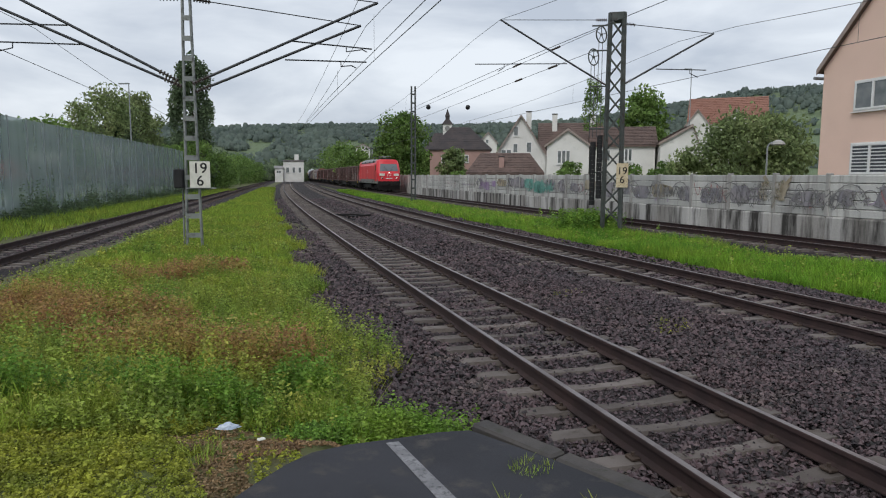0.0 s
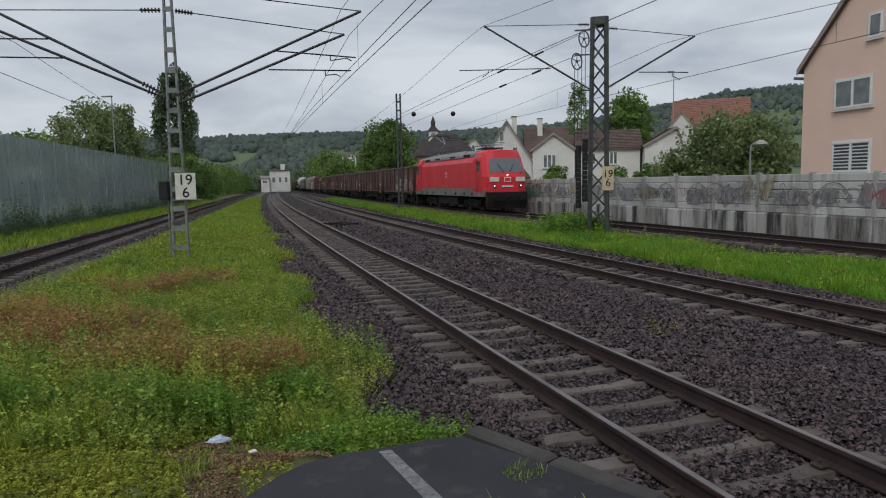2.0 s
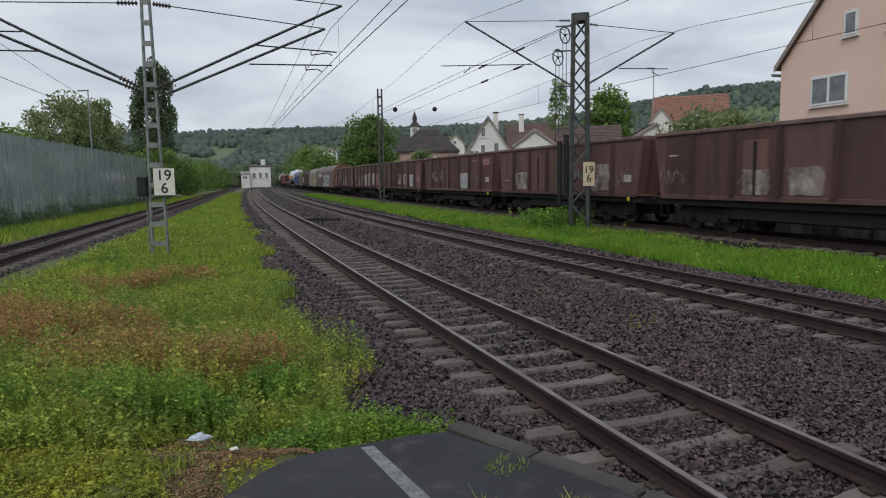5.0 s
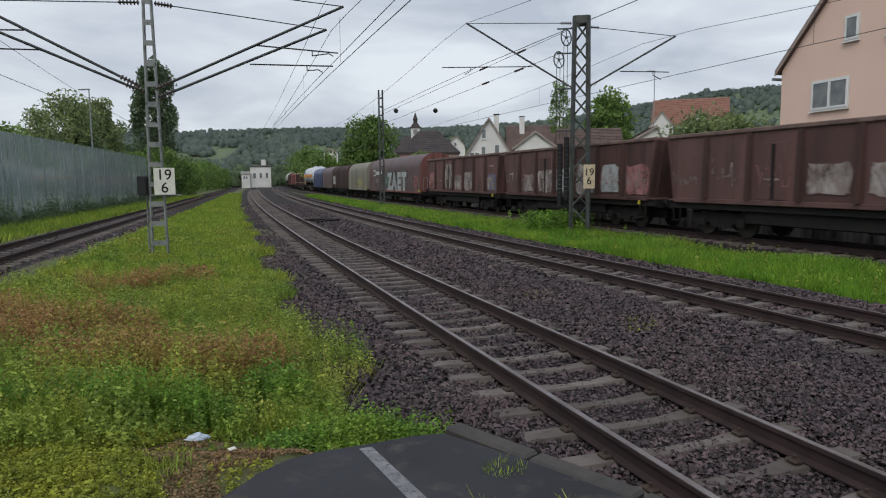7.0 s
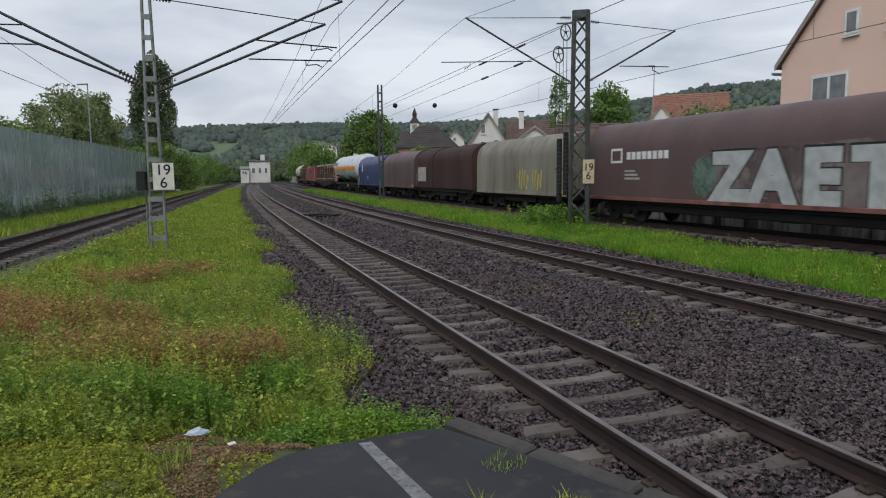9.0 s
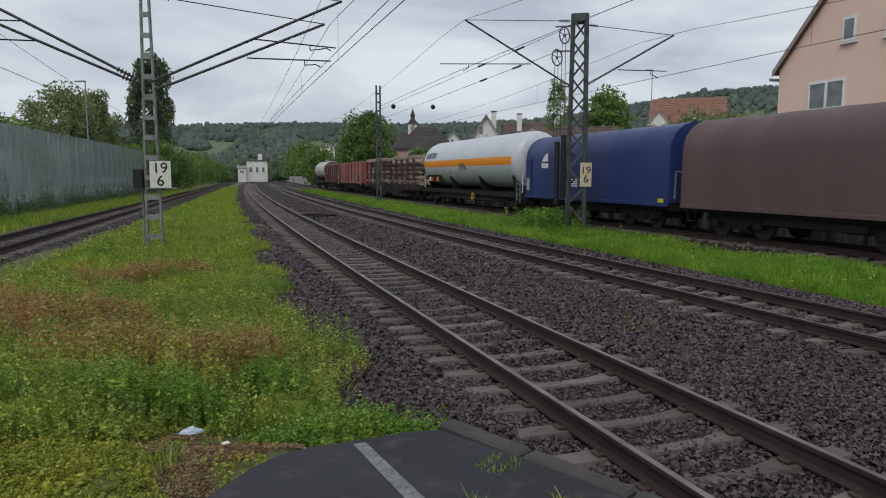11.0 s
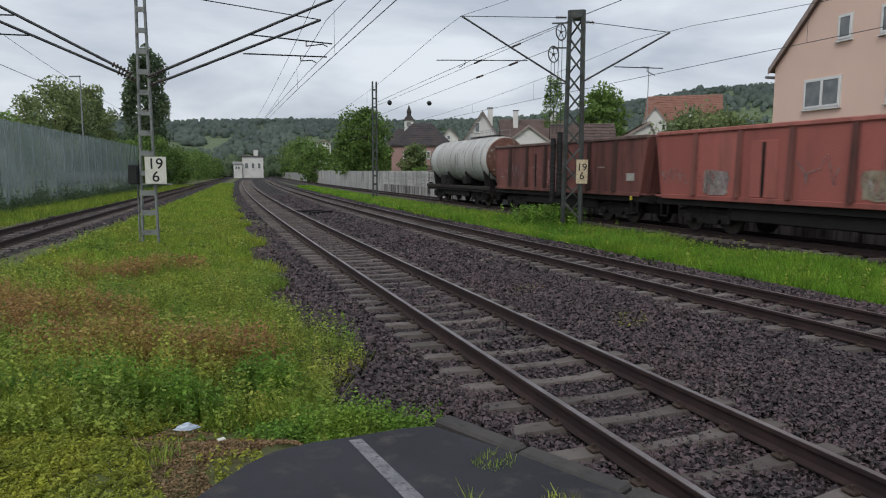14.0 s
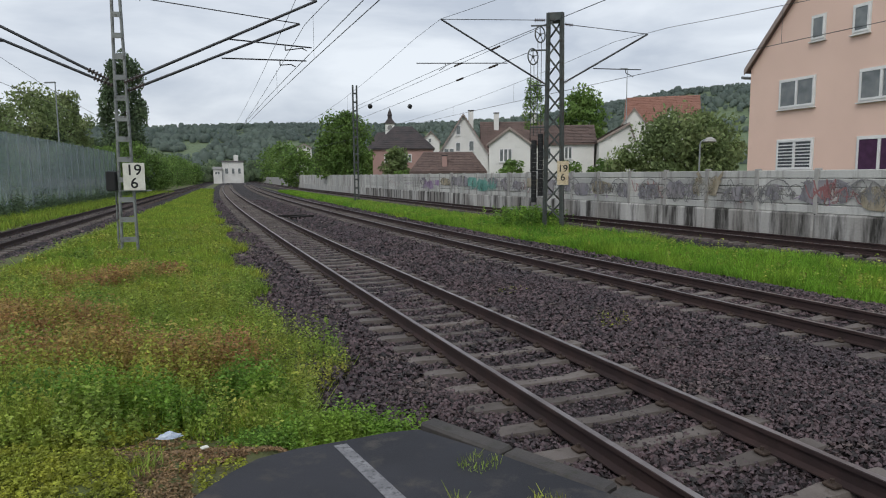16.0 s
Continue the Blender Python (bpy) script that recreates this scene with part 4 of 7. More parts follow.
church = side_house("church", "distant church with dark slate roof and a small white bell turret", T, -9, 8, 12, -0.3, 10, 17.5, M_WHITEWALL, M_ROOF_DARK, hip=5)
tw = part("turret", Shape().box(-1.4, 1.9, 15.0, 20.8, -7.6, -4.4, 0.05), M_WHITEWALL, church, "white square bell turret")
part("turret_roof", Shape().loft([[(0.25 + sx * s, v, -6 + sz * s) for sx, sz in ((-1, -1), (1, -1), (1, 1), (-1, 1))] for s, v in ((2.0, 20.7), (1.1, 22.0), (0.75, 22.5), (0.75, 23.6), (0.9, 23.7), (0.08, 26.2))]), M_ROOF_DARK, tw)
part("clock_face", Shape().tube((0.25, 19.2, -4.38), (0.25, 19.2, -4.3), 0.9, n=16), M_GREYWALL, tw)

# house with the orange roof
O = basis(41.08, 96.63, 0.92, -0.391)
orange = side_house("red_roofed_house", "white house with a steep bright red tiled roof and dormer", O, -5.2, 5.0, 9.0, -0.3, 10.0, 13.7, M_WHITEWALL, M_ROOF_RED, tiles=(14, 22))
dormer = gable_house("red_dormer_house", "small white gable with red tiles before the large red roof", O @ Matrix.Translation((0, 0, 0.6)), -0.3, 2.6, 3.5, -0.3, 9.7, 11.6, M_WHITEWALL, M_ROOF_RED, [(0.8, 1.5, 9.6, 10.5, 0)], over=0.2)
gable_house("red_gable_end_house", "white gable end beside the red roof", O @ Matrix.Translation((0, 0, 0.5)), -5.6, -2.4, 3.0, -0.3, 9.6, 11.7, M_WHITEWALL, M_ROOF_RED, over=0.2)
# small far white house, far white works
gable_house("hillside_house", "small white hillside house with dark roof far behind", basis(10.33, 149.64, 0.998, -0.069), -1.6, 2.3, 7, -0.3, 9.6, 11.7, M_WHITEWALL, M_ROOF_DARK, [(-0.2, 0.5, 9.4, 10.3, 0)], over=0.3)
F = basis(-55.2, 254.0, 0.98, 0.21) @ Matrix.Translation((0, 0.6, 0))
works = side_house("station_building", "distant long white building with a flat roof", F, -3.5, 4.0, 10, -2.5, 6.9, 7.3, M_WHITEWALL, M_ROOF_DARK, [(-2.6, -1.4, 2.6, 4.6, 0), (-0.2, 0.8, 2.6, 4.6, 0), (2.0, 3.0, 2.6, 4.6, 0)])
part("stair_tower", Shape().box(0.6, 2.2, 7.2, 9.6, -6.0, -4.0, 0.05), M_WHITEWALL, works, "small white roof tower")
side_house("low_station_house", "distant low white building with pale roof", F @ Matrix.Translation((0, 0, 1)), -6.6, -3.6, 8, -2.5, 4.2, 5.0, M_WHITEWALL, M_GREYWALL, [(-6.0, -4.4, 2.4, 3.4, 1)])
gable_house("white_tower_house", "white block of flats rising over trees", basis(-18.2, 160, 1, 0.09), -1.6, 1.6, 8, -0.3, 8.7, 9.5, M_WHITEWALL, M_ROOF_DARK, over=0.2)
# low white fence and red kiosk along the far end of the barrier
fence = thing("white_fence", "distant low white wall along the far platform", "wall", kind="structure")
part("panel", strip(THIRD, [(4.0, -0.3), (4.0, 1.9), (4.2, 1.9), (4.2, -0.3)], 150, 270), M_POST, fence)
kiosk = thing("kiosk", "small distant orange-red brick hut with pale flat roof", "hut", pose(*on_line(THIRD, 138, 4.6), -0.3, 0, 0, 10))
part("wall", Shape().box(-1.3, 1.3, -1.2, 1.2, 0, 2.5, 0.03), M_ROOF_RED, kiosk)
part("roof", Shape().box(-1.5, 1.5, -1.4, 1.4, 2.5, 2.75, 0.03), M_WHITEWALL, kiosk)

# ---- street lamps ----


def street_lamp(x, y, h, arm, turn, z0=-0.3):
    root = thing("street_lamp", "slim grey street lamp post with a flat arm head", "street lamp", pose(x, y, z0, 0, 0, turn))
    part("pole", Shape().tube((0, 0, 0), (0, 0, h), 0.075, 0.05, 8), M_STEEL_POST, root)
    part("head", Shape().box(-arm, 0.05, -0.12, 0.12, h - 0.02, h + 0.10, 0.03), M_STEEL_POST, root)
    return root


street_lamp(-29.9, 65.8, 11.2, 1.1, -15)
street_lamp(31.3, 85.0, 15.8, 0.9, 0)
globe = thing("bracket_street_lamp", "grey post lamp with pale shade on a bent arm", "street lamp", pose(17.2, 35.4, -0.3))
part("pole", Shape().tube((0, 0, 0), (0, 0, 4.1), 0.06, 0.045, 8), M_STEEL_POST, globe)
part("arm", Shape().chain([(0, 0, 4.05), (0.06, 0, 4.22), (0.22, 0, 4.33), (0.5, 0, 4.36)], 0.035, 6), M_STEEL_POST, globe)
part("shade", Shape().loft([[(0.55 + r * math.cos(a), r * math.sin(a), z) for a in (i * 0.5236 for i in range(12))] for r, z in ((0.30, 4.18), (0.36, 4.22), (0.27, 4.36), (0.10, 4.46))]), M_POST, globe)

# ---- masts and overhead line ----


def insulator(s, p, q, wide=0.085):
    """A ribbed insulator along p to q."""
    p, q = Vector(p), Vector(q)
    s.tube(p, q, 0.03, n=6)
    for k in range(6):
        a = p.lerp(q, (k + 0.3) / 6)
        s.tube(a, p.lerp(q, (k + 0.62) / 6), wide, wide * 0.8, n=8)
    return s


def number_sign(parent, m, top, low, plate, ink, w=0.62, h=0.84):
    sg = part("kilometre_sign", Shape().box(-w / 2, w / 2, -h / 2, h / 2, -0.012, 0.0, 0.004, m), plate, parent, "pale kilometre plate with two rows of black figures")
    letters("numeral", top, 0.46, ink, sg, m @ Matrix.Translation((0, 0.19, 0.003)), bold=0.004)
    letters("numeral", low, 0.46, ink, sg, m @ Matrix.Translation((0, -0.21, 0.003)), bold=0.004)


# left mast: two channels joined by battens
ML = Vector((-7.95, 21.7, -0.35))
ul = Vector((0.99, 0.15, 0))  # across the tracks
mast = thing("catenary_mast", "slim grey battened steel catenary mast with arms to both sides", "mast", Matrix.Translation(ML))
H_L = 8.6
for k in (-1, 1):
    leg = Shape()
    leg.loft([[ul * (k * (0.235 - 0.118 * z / 7.9)) + Vector((dx, dy, z)) for dx, dy in ((-0.028, -0.06), (0.028, -0.06), (0.028, 0.06), (-0.028, 0.06))] for z in (0, H_L)])
    part("leg", leg, M_MAST, mast)
for z in [0.55 + 0.62 * i for i in range(13)]:
    w = 0.235 - 0.118 * z / 7.9
    part("batten", Shape().box(-w, w, -0.075, -0.06, z, z + 0.16, 0, Matrix.Rotation(0.15, 4, "Z")), M_MAST, mast)
part("footing", Shape().box(-0.45, 0.45, -0.4, 0.4, -0.2, 0.12, 0.03), M_KERB, mast)
part("pipe", Shape().tube((-0.38, 0.1, 0.0), (-0.36, 0.1, 2.2), 0.03, n=6), M_MAST, mast)
part("switch_box", Shape().box(-0.52, -0.24, -0.25, -0.02, 2.15, 2.75, 0.02), M_BLACK, mast, "dark switch box")
m_sign = Matrix.Translation((0.30, -0.16, 2.58)) @ Matrix.Rotation(0.2, 4, "Z") @ Matrix.Rotation(radians(90), 4, "X")
number_sign(mast, m_sign, "19", "6", M_SIGN, M_BLACK)
part("sign_bracket", Shape().box(-0.2, 0.75, -0.15, -0.12, 2.13, 2.17, 0, Matrix.Rotation(0.15, 4, "Z")), M_MAST, mast)


def arm(mastob, root, tip, stay_from, reg, clamp, name="cantilever"):
    """A cantilever: tube from root to tip, stay wire from the mast head, registration arm with steady arm. Points in the mast's space."""
    ro, ti = Vector(root), Vector(tip)
    c = part(name, Shape().tube(ro.lerp(ti, 0.10), ti, 0.042, n=8), M_ARM, mastob, "dark steel cantilever tube")
    part("insulator", insulator(Shape(), ro.lerp(ti, 0.01), ro.lerp(ti, 0.10)), M_INSUL, c)
    if stay_from is not None:
        st = Vector(stay_from)
        part("stay", Shape().tube(st.lerp(ti, 0.12), ti, 0.016, n=6), M_ARM, c)
        part("insulator", insulator(Shape(), st.lerp(ti, 0.02), st.lerp(ti, 0.12)), M_INSUL, c)
    if reg is not None:
        a, b = Vector(reg[0]), Vector(reg[1])
        part("registration_arm", Shape().tube(a, b, 0.022, n=6), M_ARM, c)
        cl = Vector(clamp)
        k = a.lerp(b, 0.68)
        part("steady_arm", Shape().chain([k, k + Vector((0, 0, -0.16)), cl + Vector((-0.15 if cl.x > k.x else 0.15, 0, 0.08)), cl], 0.018, 5), M_ARM, c)
    return c


def al(u, z, w=0.0):
    """A point of the left mast's cross plane: u metres across, height z over the world, w metres towards the platform."""
    return (ul.x * u + 0.15 * w, ul.y * u - w, z - ML.z)


arm(mast, al(0.15, 4.82), al(5.42, 7.08), al(0.1, 7.7), (al(2.98, 5.92), al(5.6, 5.92)), al(5.26, 5.72))
arm(mast, al(0.15, 5.0, 0.5), al(5.95, 7.7, 0.5), al(0.1, 8.3, 0.2), (al(3.2, 6.42, 0.5), al(5.75, 6.25, 0.5)), al(5.6, 6.15, 0.5))
arm(mast, al(-0.15, 4.97), al(-6.2, 7.55), al(-0.1, 7.7), (al(-3.11, 6.2), al(-6.0, 6.2)), al(-5.6, 5.85))
arm(mast, al(-0.15, 5.07, 0.5), al(-6.4, 8.3, 0.5), None, (al(-3.31, 6.66, 0.5), al(-6.1, 6.62, 0.5)), al(-5.9, 6.36, 0.5))

# right mast: four-legged lattice with tensioning wheels and weights
MR = Vector((8.05, 31.3, -0.2))
ur = Vector((0.97, -0.24, 0))
NEARER = Matrix.Translation((0, 0, 2.215)) @ Matrix.Scale(0.9105, 4) @ Matrix.Translation((0, 0, -2.215))  # the mast stands 2.5 m clear of the third track
lattice = thing("lattice_mast", "dark green-grey lattice catenary mast with tensioning wheels and weights", "mast", NEARER @ Matrix.Translation(MR))
H_R, WB, WT = 9.75, 0.40, 0.30
turn_r = Matrix.Rotation(math.atan2(ur.y, ur.x), 4, "Z")
half = lambda z: WB + (WT - WB) * z / H_R
corner = lambda k, z: turn_r @ Vector(((-1, 1, 1, -1)[k % 4] * half(z), (-1, -1, 1, 1)[k % 4] * half(z), z))
for k in range(4):
    part("leg", Shape().bar(corner(k, -0.4), corner(k, H_R), 0.15), M_MAST_DARK, lattice)
NB = 11
for k in range(4):
    for i in range(NB):
        z0, z1 = 0.25 + i * 0.84, 0.25 + (i + 1) * 0.84
        a, b = (corner(k, z0), corner(k + 1, z1)) if (i + k) % 2 else (corner(k + 1, z0), corner(k, z1))
        part("diagonal", Shape().bar(a, b, 0.08), M_MAST_DARK, lattice)
part("head_plate", Shape().box(-0.36, 0.36, -0.36, 0.36, H_R - 0.35, H_R + 0.02, 0.02, turn_r), M_MAST_DARK, lattice)
part("footing", Shape().box(-0.6, 0.6, -0.6, 0.6, -0.6, -0.28, 0.04, turn_r), M_KERB, lattice)


def ar(u, z, w=0.0):
    p = ur * u + Vector((-ur.y, ur.x, 0)) * -w
    return (p.x, p.y, z - MR.z)


arm(lattice, ar(-0.35, 6.35), ar(-5.35, 9.55), ar(-0.35, 9.3), (ar(-2.2, 7.42), ar(-6.55, 7.55)), ar(-5.45, 7.18))
arm(lattice, ar(0.35, 6.4), ar(4.15, 8.5), ar(0.35, 9.1), (ar(1.75, 7.05), ar(3.9, 6.93)), ar(3.55, 6.62))


def wheel(u, z, r):
    c = Vector(ar(u, z, 0.35))
    ax = Vector(ar(u + 0.06, z, 0.35)) - c
    e1 = Vector((0, 0, 1))
    s = Shape()
    ring = [c + (e1 * math.cos(t) + ur * math.sin(t) * 0.62 + Vector((-ur.y, ur.x, 0)) * math.sin(t) * 0.75) * r for t in (i * math.pi / 10 for i in range(21))]
    s.chain(ring, 0.03, 6)
    for i in range(0, 20, 4):
        s.tube(c, ring[i], 0.018, n=5)
    s.tube(c - ax, c + ax, 0.06, n=8)
    return part("tension_wheel", s, M_MAST_DARK, lattice, "spoked tensioning wheel")


wheel(-0.68, 8.6, 0.36)
wheel(-1.0, 7.62, 0.36)
for u, z0 in ((-0.62, 8.3), (-0.78, 8.3), (-0.95, 7.3), (-1.1, 7.3)):
    part("tension_rope", Shape().tube(ar(u, z0, 0.35), ar(u, 4.0, 0.35), 0.014, n=5), M_WIRE, lattice)
for u, zt, zb in ((-0.62, 4.1, 1.2), (-0.92, 3.8, 0.9)):
    n = 14
    for i in range(n):
        za, zc = zb + (zt - zb) * i / n, zb + (zt - zb) * (i + 0.96) / n
        part("counterweight", Shape().tube(ar(u, za, 0.35), ar(u, zc, 0.35), 0.13, n=10), M_BLACK, lattice, "dark iron counterweight")
for z in (9.0, 7.9, 6.3, 4.4, 2.4):
    part("guide_bracket", Shape().bar(ar(-0.3, z, 0.3), ar(-1.1, z, 0.35), 0.06), M_MAST_DARK, lattice)
m_sign = Matrix.Translation(Vector(ar(0.42, 2.27, 0.55))) @ Matrix.Rotation(-0.25, 4, "Z") @ Matrix.Rotation(radians(90), 4, "X")
number_sign(lattice, m_sign, "19", "6", M_SIGN_OLD, M_BLACK, 0.52, 1.1)
part("sign_post", Shape().tube(ar(0.42, -0.2, 0.5), ar(0.42, 2.9, 0.5), 0.035, n=6), M_MAST_DARK, lattice)

# far masts
for y, off in ((58.0, 9.9),):
    x, yy = on_line(MAIN, y, off)
    far_mast = thing("catenary_mast", "distant plain grey steel catenary mast", "mast", pose(x, yy, -0.3, 0, 0, 15))
    for k in (-0.17, 0.17):
        part("leg", Shape().box(k - 0.05, k + 0.05, -0.13, 0.13, 0, 10.4), M_MAST_DARK, far_mast)
    for i in range(13):
        part("batten", Shape().box(-0.12, 0.12, -0.135, -0.115, 0.6 + i * 0.75, 0.75 + i * 0.75), M_MAST_DARK, far_mast)

# wires


def wire(name, label, fn, y0, y1, r=0.011):
    ys = steps(y0, y1, 2.0, 8.0)
    w = tagged(part(name, Shape().chain([fn(y) for y in ys], r, 5), M_WIRE), label, "overhead wire", kind="structure")
    return w


def along(c, off, z_at):
    return lambda y: (*on_line(c, y, off), z_at(y))


def sag(mid, top, low, span):
    """Height of a messenger wire with supports every span metres from mid."""
    return lambda y: low + (top - low) * (2 * abs(((y - mid) / span) % 1.0 - 0.5)) ** 2


C1 = lambda y: 5.68
wire("contact_wire", "thin contact wire over the main track", along(MAIN, -0.08, C1), -30, 330)
wire("messenger_wire", "messenger wire over the main track", along(MAIN, -0.06, sag(21.7, 7.05, 6.0, 62)), -30, 330, 0.009)
wire("contact_wire", "second contact wire over the main track in the overlap", along(MAIN, 0.12, lambda y: 6.15 + 0.004 * max(0, 21 - y)), -30, 330)
wire("messenger_wire", "second messenger wire over the main track", along(MAIN, -0.3, sag(21.7, 7.85, 6.5, 62)), -30, 330, 0.009)
wire("contact_wire", "thin contact wire over the second main track", along(SECOND, 1.3, lambda y: 6.74 - 0.010 * (y - 29) if y > 29 else 6.74), -30, 330)
wire("messenger_wire", "messenger wire over the second main track", along(SECOND, 1.35, sag(29.5, 8.86, 7.2, 62)), -30, 330, 0.009)
wire("contact_wire", "thin contact wire over the track by the barrier", along(THIRD, 0.05, lambda y: 6.23), -30, 330)
wire("messenger_wire", "messenger wire over the track by the barrier", along(THIRD, 0.1, sag(27.6, 7.94, 6.6, 62)), -30, 330, 0.009)
wire("contact_wire", "thin contact wire over the siding", along(SIDING, 0.2, lambda y: 5.75), -30, 300)
wire("messenger_wire", "messenger wire over the siding", along(SIDING, 0.2, sag(21.7, 6.95, 6.1, 62)), -30, 300, 0.009)
# droppers
for c, off, top, low in ((MAIN, -0.13, sag(21.7, 7.05, 6.0, 62), 5.68), (SECOND, 1.32, sag(29.5, 8.86, 7.2, 62), 6.65), (THIRD, 0.07, sag(27.6, 7.94, 6.6, 62), 6.23)):
    for k in range(9):
        y = 12 + k * 8.5
        if top(y) - low > 1.3:
            continue
        p = (*on_line(c, y, off), 0)
        tagged(part("dropper_wire", Shape().tube((p[0], p[1], low), (p[0], p[1], top(y)), 0.006, n=4), M_WIRE), "thin dropper between contact wire and messenger wire", "overhead wire", kind="structure")
# feeder and tension wires from the lattice mast to the far mast, with strain insulators
for k, (u, z, off) in enumerate(((-0.7, 8.95, 10.7), (-1.0, 7.95, 10.3))):
    a = NEARER @ (MR + Vector(ar(u, z, 0.0)))
    b = Vector((*on_line(MAIN, 95, OFF2 + 0.4 + 3.0 * k), 6.2 + 0.4 * k))
    tagged(part("tension_wire", Shape().chain([a.lerp(b, t / 8) for t in range(9)], 0.012, 5), M_WIRE), "tensioned wire running from the lattice mast", "overhead wire", kind="structure")
    for t in (0.05, 0.11):
        tagged(part("strain_insulator", insulator(Shape(), a.lerp(b, t), a.lerp(b, t + 0.014), 0.055), M_INSUL), "ribbed strain insulator on a wire", "insulator")
for bx in (-1.01, 2.47):
    c = Vector((bx, 60.0, 8.24))
    tagged(part("line_ball", Shape().loft([[(c.x + 0.22 * math.sin(f) * math.cos(a), c.y + 0.22 * math.sin(f) * math.sin(a), c.z + 0.22 * math.cos(f)) for a in (i * 0.7854 for i in range(8))] for f in (0.05, 0.8, 1.57, 2.35, 3.09)]), M_BLACK), "small dark ball weight on a wire", "weight")

# ---- the freight train ----
# Vehicles stand in their own space: x to the side of the platform, y ahead, z up from the rail.
TRAIN = []  # vehicle and the distance of its middle behind the locomotive's front
FREIGHT = "vehicles of the freight train"


def wheelset_mesh():
    s = Shape()
    for x in (-0.75, 0.75):
        s.tube((x - 0.065, 0, 0.46), (x + 0.065, 0, 0.46), 0.46, n=20)
        k = 0.03 if x > 0 else -0.03
        s.tube((x + k * 2.4, 0, 0.46), (x + k * 3.6, 0, 0.46), 0.14, n=10)
    s.tube((-0.72, 0, 0.46), (0.72, 0, 0.46), 0.08, n=8)
    return s


def bogie_mesh(wb):
    s = Shape()
    for x in (-1.0, 1.0):
        s.prism([(-wb / 2 - 0.5, 0.50), (-wb / 2 + 0.35, 0.46), (-0.45, 0.30), (0.45, 0.30), (wb / 2 - 0.35, 0.46), (wb / 2 + 0.5, 0.50), (wb / 2 + 0.45, 0.74), (0.6, 0.80), (-0.6, 0.80), (-wb / 2 - 0.45, 0.74)], 0.10, Matrix(((0, 0, 1, x - 0.05), (1, 0, 0, 0), (0, 1, 0, 0), (0, 0, 0, 1))))
        for y in (-wb / 2, wb / 2):
            s.box(x - 0.13, x + 0.13, y - 0.17, y + 0.17, 0.32, 0.62, 0.03)
        for y in (-0.22, 0, 0.22):
            s.tube((x, y, 0.38), (x, y, 0.72), 0.08, n=8)
    s.box(-1.0, 1.0, -0.3, 0.3, 0.55, 0.85)
    return s


WHEELSET = wheelset_mesh().mesh("wheelset", True)
BOGIE = bogie_mesh(1.8).mesh("bogie")
BOGIE_LOCO = bogie_mesh(2.6).mesh("bogie")


def bogie(parent, y, wb=1.8, mesh=None):
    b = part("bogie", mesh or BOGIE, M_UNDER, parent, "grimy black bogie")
    b.matrix_basis = Matrix.Translation((0, y, 0))
    for k in (-wb / 2, wb / 2):
        w = part("wheelset", WHEELSET, M_WHEEL, b, "dark steel wheels on an axle")
        w.matrix_basis = Matrix.Translation((0, k, 0))


def buffers(parent, half_len, z=1.06):
    for y in (-1, 1):
        for x in (-0.875, 0.875):
            b = Shape()
            b.tube((x, y * half_len, z), (x, y * (half_len + 0.36), z), 0.10, n=10)
            b.tube((x, y * (half_len + 0.36), z), (x, y * (half_len + 0.42), z), 0.24, n=14)
            part("buffer", b, M_UNDER, parent)
        part("coupling", Shape().chain([(0, y * half_len, z), (0, y * (half_len + 0.3), z - 0.12), (0, y * (half_len + 0.5), z - 0.05)], 0.06, 6), M_UNDER, parent)


def vehicle(name, label, category, u0, u1):
    root = thing(name, label, category, None, FREIGHT)
    TRAIN.append((root, (u0 + u1) / 2))
    return root, (u1 - u0) / 2


def underframe(root, h, z0=0.85, z1=1.18, width=2.6):
    f = Shape()
    f.box(-0.25, 0.25, -h, h, z0 - 0.05, z1 - 0.02)
    for x in (-1, 1):
        xa = x * width / 2
        f.box(min(xa, xa - x * 0.12), max(xa, xa - x * 0.12), -h, h, z0 + 0.06, z1)
    for k in range(7):
        y = -h + (2 * h) * k / 6
        f.box(-width / 2 + 0.12, width / 2 - 0.12, max(y - 0.12, -h), min(y + 0.12, h), z0, z1 - 0.03)
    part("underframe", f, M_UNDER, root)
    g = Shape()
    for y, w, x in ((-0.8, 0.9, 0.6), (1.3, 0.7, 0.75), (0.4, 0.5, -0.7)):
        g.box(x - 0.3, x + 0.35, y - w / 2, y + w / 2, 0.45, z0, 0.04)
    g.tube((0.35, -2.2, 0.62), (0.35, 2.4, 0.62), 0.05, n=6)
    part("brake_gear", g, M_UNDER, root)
    # added dark box and side skirts fill the open space below as solid shade
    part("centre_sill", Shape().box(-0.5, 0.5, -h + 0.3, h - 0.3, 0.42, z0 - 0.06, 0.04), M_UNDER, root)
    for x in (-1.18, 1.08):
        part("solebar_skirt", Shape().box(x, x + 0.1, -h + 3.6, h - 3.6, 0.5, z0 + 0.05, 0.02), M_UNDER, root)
    for y in (-h + 0.5, h - 0.7):
        st = Shape()
        st.box(1.28, 1.42, y - 0.2, y + 0.2, 0.45, 0.48).box(1.32, 1.36, y - 0.2, y - 0.17, 0.45, 0.95).box(1.32, 1.36, y + 0.17, y + 0.2, 0.45, 0.95)
        part("shunter_step", st, M_UNDER, root)


def blob(r, cu, cv, w, h, n=14, rough=0.25):
    """A rounded patch of paint."""
    return [(cu + w * math.cos(a) * (1 + rough * (r.random() - 0.5)), cv + h * math.sin(a) * (1 + rough * (r.random() - 0.5))) for a in (2 * math.pi * i / n for i in range(n))]


